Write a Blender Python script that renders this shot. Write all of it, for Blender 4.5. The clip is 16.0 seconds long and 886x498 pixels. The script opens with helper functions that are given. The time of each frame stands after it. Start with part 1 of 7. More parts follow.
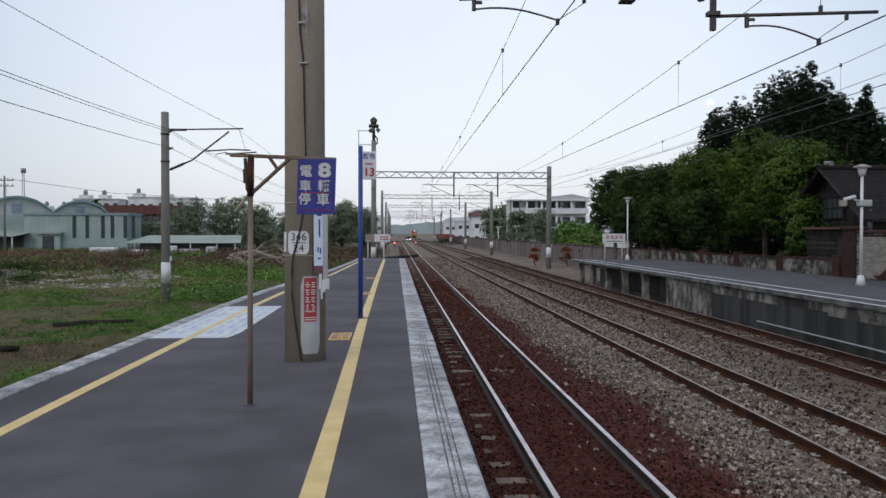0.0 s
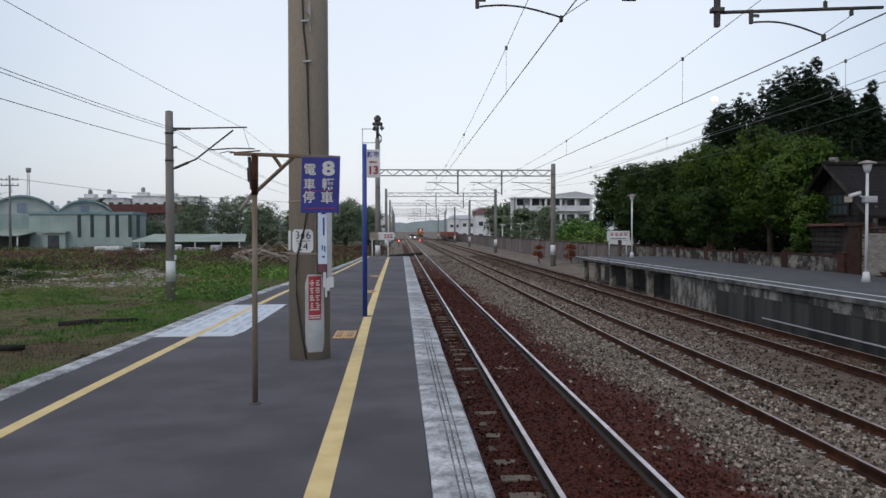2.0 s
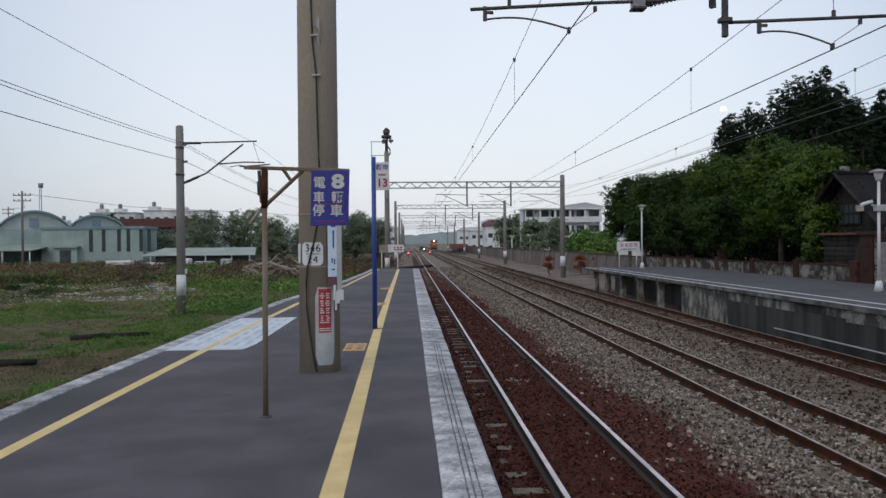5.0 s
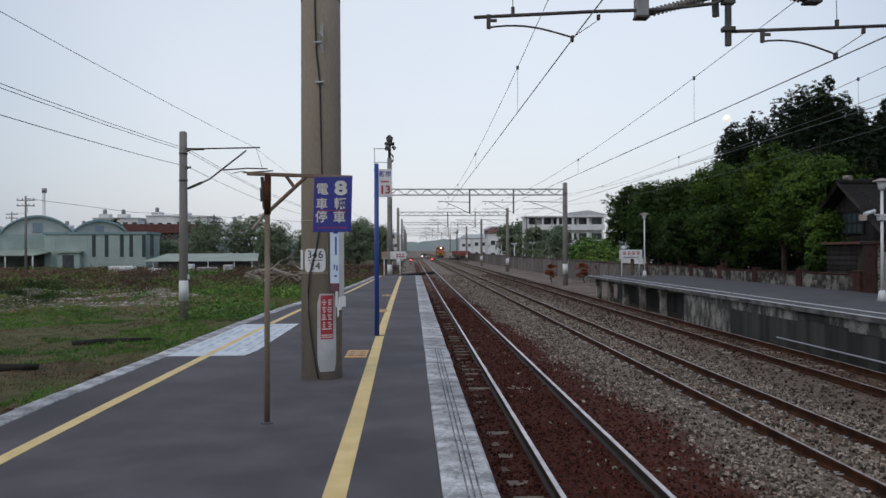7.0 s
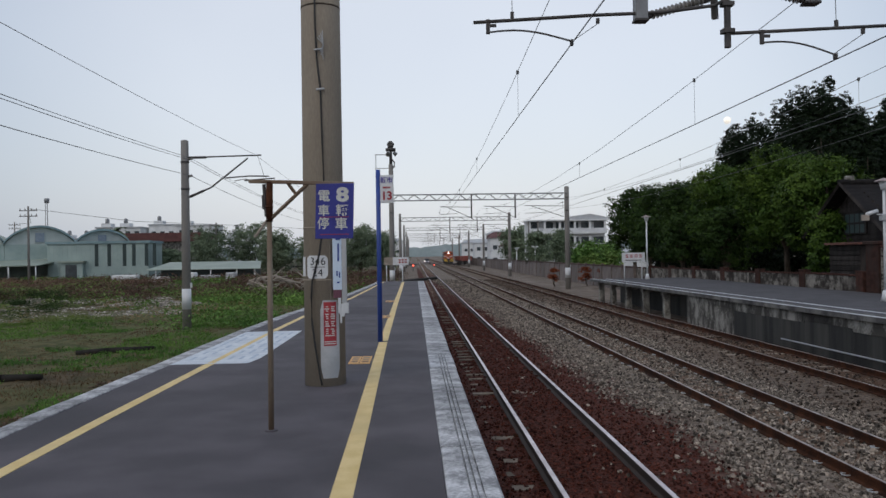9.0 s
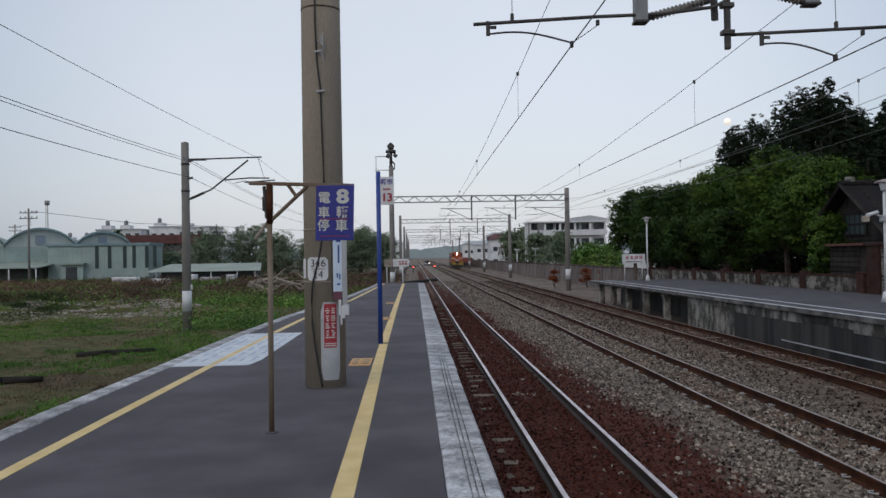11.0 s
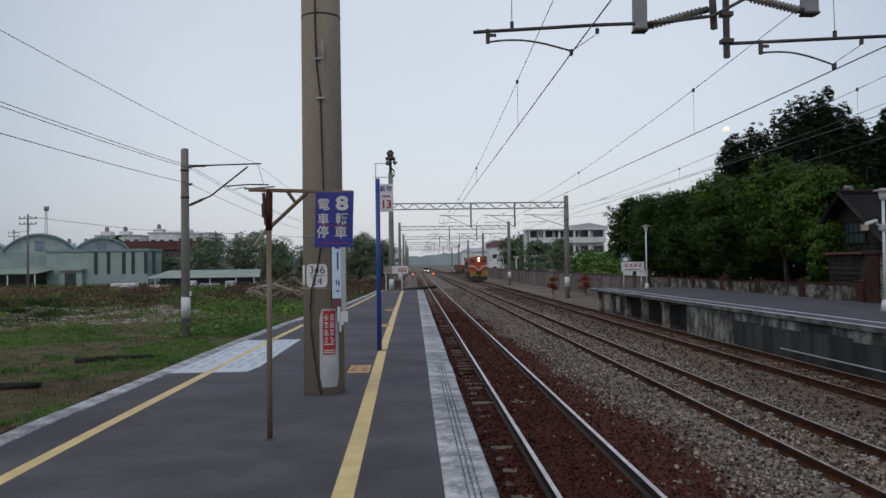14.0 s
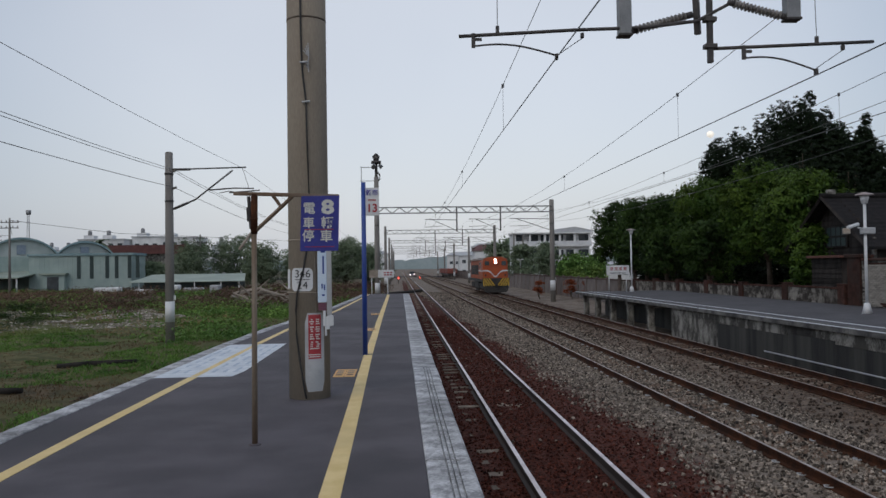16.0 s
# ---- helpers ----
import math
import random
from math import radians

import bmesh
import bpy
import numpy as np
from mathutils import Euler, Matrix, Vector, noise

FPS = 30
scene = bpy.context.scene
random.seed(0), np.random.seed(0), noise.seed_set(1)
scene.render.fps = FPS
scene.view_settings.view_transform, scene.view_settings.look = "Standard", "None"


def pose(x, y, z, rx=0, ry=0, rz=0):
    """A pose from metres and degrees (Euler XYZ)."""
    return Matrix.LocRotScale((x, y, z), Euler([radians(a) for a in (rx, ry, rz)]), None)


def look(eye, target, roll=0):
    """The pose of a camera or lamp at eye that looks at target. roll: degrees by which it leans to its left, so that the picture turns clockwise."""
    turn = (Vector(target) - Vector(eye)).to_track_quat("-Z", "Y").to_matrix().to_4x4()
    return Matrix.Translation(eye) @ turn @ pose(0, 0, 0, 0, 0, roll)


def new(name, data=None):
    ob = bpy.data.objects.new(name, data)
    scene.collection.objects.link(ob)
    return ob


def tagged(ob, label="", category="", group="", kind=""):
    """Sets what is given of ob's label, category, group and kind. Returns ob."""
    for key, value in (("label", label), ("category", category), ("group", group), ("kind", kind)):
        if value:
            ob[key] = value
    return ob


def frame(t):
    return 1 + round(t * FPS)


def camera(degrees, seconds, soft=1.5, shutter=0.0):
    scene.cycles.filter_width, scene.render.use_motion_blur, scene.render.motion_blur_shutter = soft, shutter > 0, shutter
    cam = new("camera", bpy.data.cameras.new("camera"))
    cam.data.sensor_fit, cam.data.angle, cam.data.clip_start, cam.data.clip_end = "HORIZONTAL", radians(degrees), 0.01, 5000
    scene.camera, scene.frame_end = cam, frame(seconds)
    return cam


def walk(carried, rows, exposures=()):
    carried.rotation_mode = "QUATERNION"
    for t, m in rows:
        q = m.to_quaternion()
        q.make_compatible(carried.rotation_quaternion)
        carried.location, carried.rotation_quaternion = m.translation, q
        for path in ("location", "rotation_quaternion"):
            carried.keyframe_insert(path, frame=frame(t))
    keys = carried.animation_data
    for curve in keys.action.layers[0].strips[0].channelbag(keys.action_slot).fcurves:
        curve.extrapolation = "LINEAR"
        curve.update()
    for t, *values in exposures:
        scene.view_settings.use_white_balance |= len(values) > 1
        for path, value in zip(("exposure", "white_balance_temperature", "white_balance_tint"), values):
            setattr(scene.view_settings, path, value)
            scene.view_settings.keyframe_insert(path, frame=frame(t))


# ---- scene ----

# ---------- camera: hand-held on the platform, turning only ----------
EYE = (0.0, 0.0, 1.6)
cam = camera(59.0, 16.0, 1.5)
PATH = [
    (0, -3.443, -1.204, 0.103),
    (0.5, -3.224, -1.310, -0.065),
    (1, -3.119, -1.188, 0.279),
    (1.5, -3.204, -1.148, 0.269),
    (2, -3.137, -1.361, -0.099),
    (2.5, -2.982, -1.307, -0.100),
    (3, -2.742, -1.264, -0.291),
    (3.5, -2.505, -1.127, -0.405),
    (4, -2.420, -0.840, -0.611),
    (6.5, -2.395, -0.154, -0.232),
    (7, -2.270, 0.040, -0.200),
    (7.5, -2.255, 0.189, -0.030),
    (8, -2.319, 0.321, -0.089),
    (8.5, -2.136, 0.316, -0.605),
    (9, -2.106, 0.424, -0.897),
    (11.5, -2.088, 0.599, -0.966),
    (12, -2.079, 0.782, -0.804),
    (12.5, -2.205, 1.203, -0.930),
    (13, -2.245, 1.325, -0.992),
    (13.5, -2.169, 1.113, -0.993),
    (14, -2.154, 1.070, -0.767),
    (14.5, -2.533, 1.071, -0.507),
    (15, -2.721, 1.137, -0.674),
    (15.5, -2.848, 1.237, -0.888),
    (16, -3.193, 1.331, -0.839),
]


def aim(yaw, pitch, roll):
    y, p = radians(yaw), radians(pitch)
    ahead = Vector((-math.sin(y) * math.cos(p), math.cos(y) * math.cos(p), math.sin(p)))
    return look(EYE, Vector(EYE) + ahead * 10, roll)


EXPOSURES = [(0, -0.03), (4, -0.10), (7, -0.19), (9, -0.25), (12.5, -0.33), (16, -0.40)]
walk(cam, [(t, aim(y, p, r)) for t, y, p, r in PATH], EXPOSURES)

# ---------- world and sun: hazy overcast evening ----------
SUN_UP, SUN_TURN = radians(46), radians(214)
world = bpy.data.worlds.new("sky")
scene.world = world
world.use_nodes = True
wn, wl = world.node_tree.nodes, world.node_tree.links
wn.clear()
sky = wn.new("ShaderNodeTexSky")
sky.sky_type, sky.sun_disc = "NISHITA", False
sky.sun_elevation, sky.sun_rotation = SUN_UP, SUN_TURN
sky.air_density, sky.dust_density, sky.ozone_density = 1.3, 3.0, 1.5
bg_sky = wn.new("ShaderNodeBackground")
bg_sky.inputs[1].default_value = 0.05
wl.new(sky.outputs[0], bg_sky.inputs[0])
# the even cloud sheet, a little denser in some places
tc = wn.new("ShaderNodeTexCoord")
cl = wn.new("ShaderNodeTexNoise")
cl.inputs["Scale"].default_value, cl.inputs["Detail"].default_value = 1.6, 4
wl.new(tc.outputs["Generated"], cl.inputs["Vector"])
ramp = wn.new("ShaderNodeValToRGB")
ramp.color_ramp.elements[0].position, ramp.color_ramp.elements[1].position = 0.3, 0.7
ramp.color_ramp.elements[0].color = (0.682, 0.718, 0.803, 1)
ramp.color_ramp.elements[1].color = (0.775, 0.808, 0.885, 1)
wl.new(cl.outputs["Fac"], ramp.inputs[0])
bg_cloud = wn.new("ShaderNodeBackground")
bg_cloud.inputs[1].default_value = 0.90
sep = wn.new("ShaderNodeSeparateXYZ")
wl.new(tc.outputs["Generated"], sep.inputs[0])
fall = wn.new("ShaderNodeValToRGB")
fall.color_ramp.elements[0].position, fall.color_ramp.elements[1].position = 0.26, 0.80
fall.color_ramp.elements[0].color, fall.color_ramp.elements[1].color = (1, 1, 1, 1), (0.86, 0.87, 0.88, 1)
wl.new(sep.outputs["Z"], fall.inputs[0])
dim = wn.new("ShaderNodeMixRGB")
dim.blend_type = "MULTIPLY"
dim.inputs[0].default_value = 1.0
wl.new(ramp.outputs[0], dim.inputs[1])
wl.new(fall.outputs[0], dim.inputs[2])
# the cloud sheet is thinnest over the line ahead
ahead_dot = wn.new("ShaderNodeVectorMath")
ahead_dot.operation = "DOT_PRODUCT"
ahead_dot.inputs[1].default_value = Vector((0.04, 0.98, 0.22)).normalized()
wl.new(tc.outputs["Generated"], ahead_dot.inputs[0])
thin = wn.new("ShaderNodeMapRange")
thin.interpolation_type = "SMOOTHSTEP"
thin.inputs["From Min"].default_value, thin.inputs["From Max"].default_value = 0.80, 0.99
thin.inputs["To Min"].default_value, thin.inputs["To Max"].default_value = 0.0, 1.0
wl.new(ahead_dot.outputs["Value"], thin.inputs["Value"])
veil = wn.new("ShaderNodeMixRGB")
veil.blend_type = "MULTIPLY"
veil.inputs[0].default_value = 1.0
wl.new(dim.outputs[0], veil.inputs[1])
tint = wn.new("ShaderNodeMixRGB")
tint.inputs[1].default_value, tint.inputs[2].default_value = (0.68, 0.725, 0.78, 1), (1.07, 1.06, 1.045, 1)
wl.new(thin.outputs[0], tint.inputs[0])
wl.new(tint.outputs[0], veil.inputs[2])
wl.new(veil.outputs[0], bg_cloud.inputs[0])
add = wn.new("ShaderNodeAddShader")
wl.new(bg_sky.outputs[0], add.inputs[0])
wl.new(bg_cloud.outputs[0], add.inputs[1])
wo = wn.new("ShaderNodeOutputWorld")
wl.new(add.outputs[0], wo.inputs[0])
sun_data = bpy.data.lights.new("sun", "SUN")
sun_data.energy, sun_data.angle, sun_data.color = 0.4, radians(20), (1.0, 0.94, 0.86)
sun = new("sun", sun_data)
sun_way = Vector((math.sin(SUN_TURN) * math.cos(SUN_UP), math.cos(SUN_TURN) * math.cos(SUN_UP), math.sin(SUN_UP)))
sun.matrix_world = look(sun_way * 50, (0, 0, 0))


# ---------- materials ----------
def mat(name, a, b, scale=6.0, rough=0.8, bump=0.15, fine=60.0, metal=0.0, c=None, spread=(0.35, 0.65), rnd=0.0, island=False,
        stretch=(1, 1, 1), patch=0.7, bump_scale=None):
    """Two base colours mixed by noise at two scales, a third in large patches, with fine relief."""
    m = bpy.data.materials.new(name)
    m.use_nodes = True
    n, l = m.node_tree.nodes, m.node_tree.links
    p = n["Principled BSDF"]
    co = n.new("ShaderNodeTexCoord")
    mp = n.new("ShaderNodeMapping")
    mp.inputs["Scale"].default_value = stretch
    l.new(co.outputs["Object"], mp.inputs["Vector"])
    t1, t2 = n.new("ShaderNodeTexNoise"), n.new("ShaderNodeTexNoise")
    for t, s, d in ((t1, scale, 6), (t2, fine, 3)):
        t.inputs["Scale"].default_value, t.inputs["Detail"].default_value = s, d
        l.new(mp.outputs[0], t.inputs["Vector"])
    mixf = n.new("ShaderNodeMath")
    mixf.operation = "MULTIPLY_ADD"
    l.new(t2.outputs["Fac"], mixf.inputs[0])
    mixf.inputs[1].default_value = 0.45
    sub = n.new("ShaderNodeMath")
    sub.operation = "SUBTRACT"
    l.new(t1.outputs["Fac"], sub.inputs[0])
    sub.inputs[1].default_value = 0.225
    l.new(sub.outputs[0], mixf.inputs[2])
    r = n.new("ShaderNodeValToRGB")
    r.color_ramp.elements[0].position, r.color_ramp.elements[1].position = spread
    r.color_ramp.elements[0].color, r.color_ramp.elements[1].color = (*a, 1), (*b, 1)
    l.new(mixf.outputs[0], r.inputs[0])
    out = r.outputs[0]
    if c:
        t3 = n.new("ShaderNodeTexNoise")
        t3.inputs["Scale"].default_value, t3.inputs["Detail"].default_value = scale * 0.23, 5
        l.new(mp.outputs[0], t3.inputs["Vector"])
        r3 = n.new("ShaderNodeValToRGB")
        r3.color_ramp.elements[0].position, r3.color_ramp.elements[1].position = 0.48, 0.66
        r3.color_ramp.elements[1].color = (patch, patch, patch, 1)
        l.new(t3.outputs["Fac"], r3.inputs[0])
        mx = n.new("ShaderNodeMixRGB")
        l.new(r3.outputs[0], mx.inputs[0])
        l.new(out, mx.inputs[1])
        mx.inputs[2].default_value = (*c, 1)
        out = mx.outputs[0]
    if rnd:
        inf = n.new("ShaderNodeNewGeometry" if island else "ShaderNodeObjectInfo")
        mr = n.new("ShaderNodeMapRange")
        mr.inputs["To Min"].default_value, mr.inputs["To Max"].default_value = 1 - rnd, 1 + rnd
        l.new(inf.outputs["Random Per Island" if island else "Random"], mr.inputs["Value"])
        hs = n.new("ShaderNodeHueSaturation")
        l.new(mr.outputs[0], hs.inputs["Value"])
        l.new(out, hs.inputs["Color"])
        out = hs.outputs[0]
    l.new(out, p.inputs["Base Color"])
    p.inputs["Metallic"].default_value = metal
    if not metal and (rough > 0.84 or island):
        p.inputs["Specular IOR Level"].default_value = 0.15  # porous or matt
    rr = n.new("ShaderNodeMapRange")
    rr.inputs["To Min"].default_value, rr.inputs["To Max"].default_value = max(0.05, rough - 0.12), min(1.0, rough + 0.12)
    l.new(mixf.outputs[0], rr.inputs["Value"])
    l.new(rr.outputs[0], p.inputs["Roughness"])
    if bump:
        bp = n.new("ShaderNodeBump")
        bp.inputs["Strength"].default_value, bp.inputs["Distance"].default_value = min(1, bump * 2), bump_scale or 0.01
        l.new(mixf.outputs[0], bp.inputs["Height"])
        l.new(bp.outputs[0], p.inputs["Normal"])
    return m


def glow(name, colour, strength):
    m = bpy.data.materials.new(name)
    m.use_nodes = True
    p = m.node_tree.nodes["Principled BSDF"]
    p.inputs["Base Color"].default_value = (*colour, 1)
    p.inputs["Emission Color"].default_value = (*colour, 1)
    p.inputs["Emission Strength"].default_value = strength
    return m


TRACKS = (2.135, 5.71, 9.13)


def bed_material():
    """Grey crushed stone that turns rust-brown along the near track, with an uneven border."""
    m = mat("ballast_bed", (0.110, 0.090, 0.073), (0.30, 0.254, 0.208), 14, 0.95, 0.6, 45, c=(0.20, 0.162, 0.132), bump_scale=0.05)
    n, l = m.node_tree.nodes, m.node_tree.links
    p = n["Principled BSDF"]
    grey = p.inputs["Base Color"].links[0].from_socket
    co, sep, nz = n.new("ShaderNodeTexCoord"), n.new("ShaderNodeSeparateXYZ"), n.new("ShaderNodeTexNoise")
    nz.inputs["Scale"].default_value, nz.inputs["Detail"].default_value = 0.9, 8
    l.new(co.outputs["Object"], sep.inputs[0])
    l.new(co.outputs["Object"], nz.inputs["Vector"])
    off = n.new("ShaderNodeMath")
    off.operation = "MULTIPLY_ADD"
    l.new(nz.outputs["Fac"], off.inputs[0])
    off.inputs[1].default_value = 2.4
    l.new(sep.outputs["X"], off.inputs[2])
    mr = n.new("ShaderNodeMapRange")
    mr.inputs["From Min"].default_value, mr.inputs["From Max"].default_value = 5.05, 6.1
    # the rust stain thins out along the line
    along = n.new("ShaderNodeMath")
    along.operation = "MULTIPLY_ADD"
    l.new(sep.outputs["Y"], along.inputs[0])
    along.inputs[1].default_value = 0.022
    l.new(off.outputs[0], along.inputs[2])
    l.new(along.outputs[0], mr.inputs["Value"])
    fine = n.new("ShaderNodeTexNoise")
    fine.inputs["Scale"].default_value, fine.inputs["Detail"].default_value = 22, 5
    l.new(co.outputs["Object"], fine.inputs["Vector"])
    r = n.new("ShaderNodeValToRGB")
    r.color_ramp.elements[0].position, r.color_ramp.elements[1].position = 0.35, 0.68
    r.color_ramp.elements[0].color, r.color_ramp.elements[1].color = (0.038, 0.0135, 0.0098, 1), (0.135, 0.046, 0.031, 1)
    l.new(fine.outputs["Fac"], r.inputs[0])
    mx = n.new("ShaderNodeMixRGB")
    l.new(mr.outputs[0], mx.inputs[0])
    l.new(r.outputs[0], mx.inputs[1])
    l.new(grey, mx.inputs[2])
    # brown brake dust between the rails of the other two tracks
    out = mx.outputs[0]
    for centre in TRACKS:
        far = n.new("ShaderNodeMath")
        far.operation = "SUBTRACT"
        l.new(sep.outputs["X"], far.inputs[0])
        far.inputs[1].default_value = centre
        size = n.new("ShaderNodeMath")
        size.operation = "ABSOLUTE"
        l.new(far.outputs[0], size.inputs[0])
        uneven = n.new("ShaderNodeMath")
        uneven.operation = "MULTIPLY_ADD"
        l.new(nz.outputs["Fac"], uneven.inputs[0])
        uneven.inputs[1].default_value = 0.7
        l.new(size.outputs[0], uneven.inputs[2])
        share = n.new("ShaderNodeMapRange")
        share.inputs["From Min"].default_value, share.inputs["From Max"].default_value = 0.75, 1.2
        share.inputs["To Min"].default_value, share.inputs["To Max"].default_value = 0.8, 0.0
        l.new(uneven.outputs[0], share.inputs["Value"])
        dust = n.new("ShaderNodeMixRGB")
        dust.blend_type = "MULTIPLY"
        l.new(share.outputs[0], dust.inputs[0])
        l.new(out, dust.inputs[1])
        dust.inputs[2].default_value = (0.70, 0.50, 0.39, 1)
        out = dust.outputs[0]
    brown = n.new("ShaderNodeMapRange")
    brown.inputs["From Min"].default_value, brown.inputs["From Max"].default_value = 7.6, 9.4
    brown.inputs["To Max"].default_value = 0.9
    l.new(off.outputs[0], brown.inputs["Value"])
    soot = n.new("ShaderNodeMixRGB")
    soot.blend_type = "MULTIPLY"
    l.new(brown.outputs[0], soot.inputs[0])
    l.new(out, soot.inputs[1])
    soot.inputs[2].default_value = (0.66, 0.58, 0.53, 1)
    l.new(soot.outputs[0], p.inputs["Base Color"])
    return m


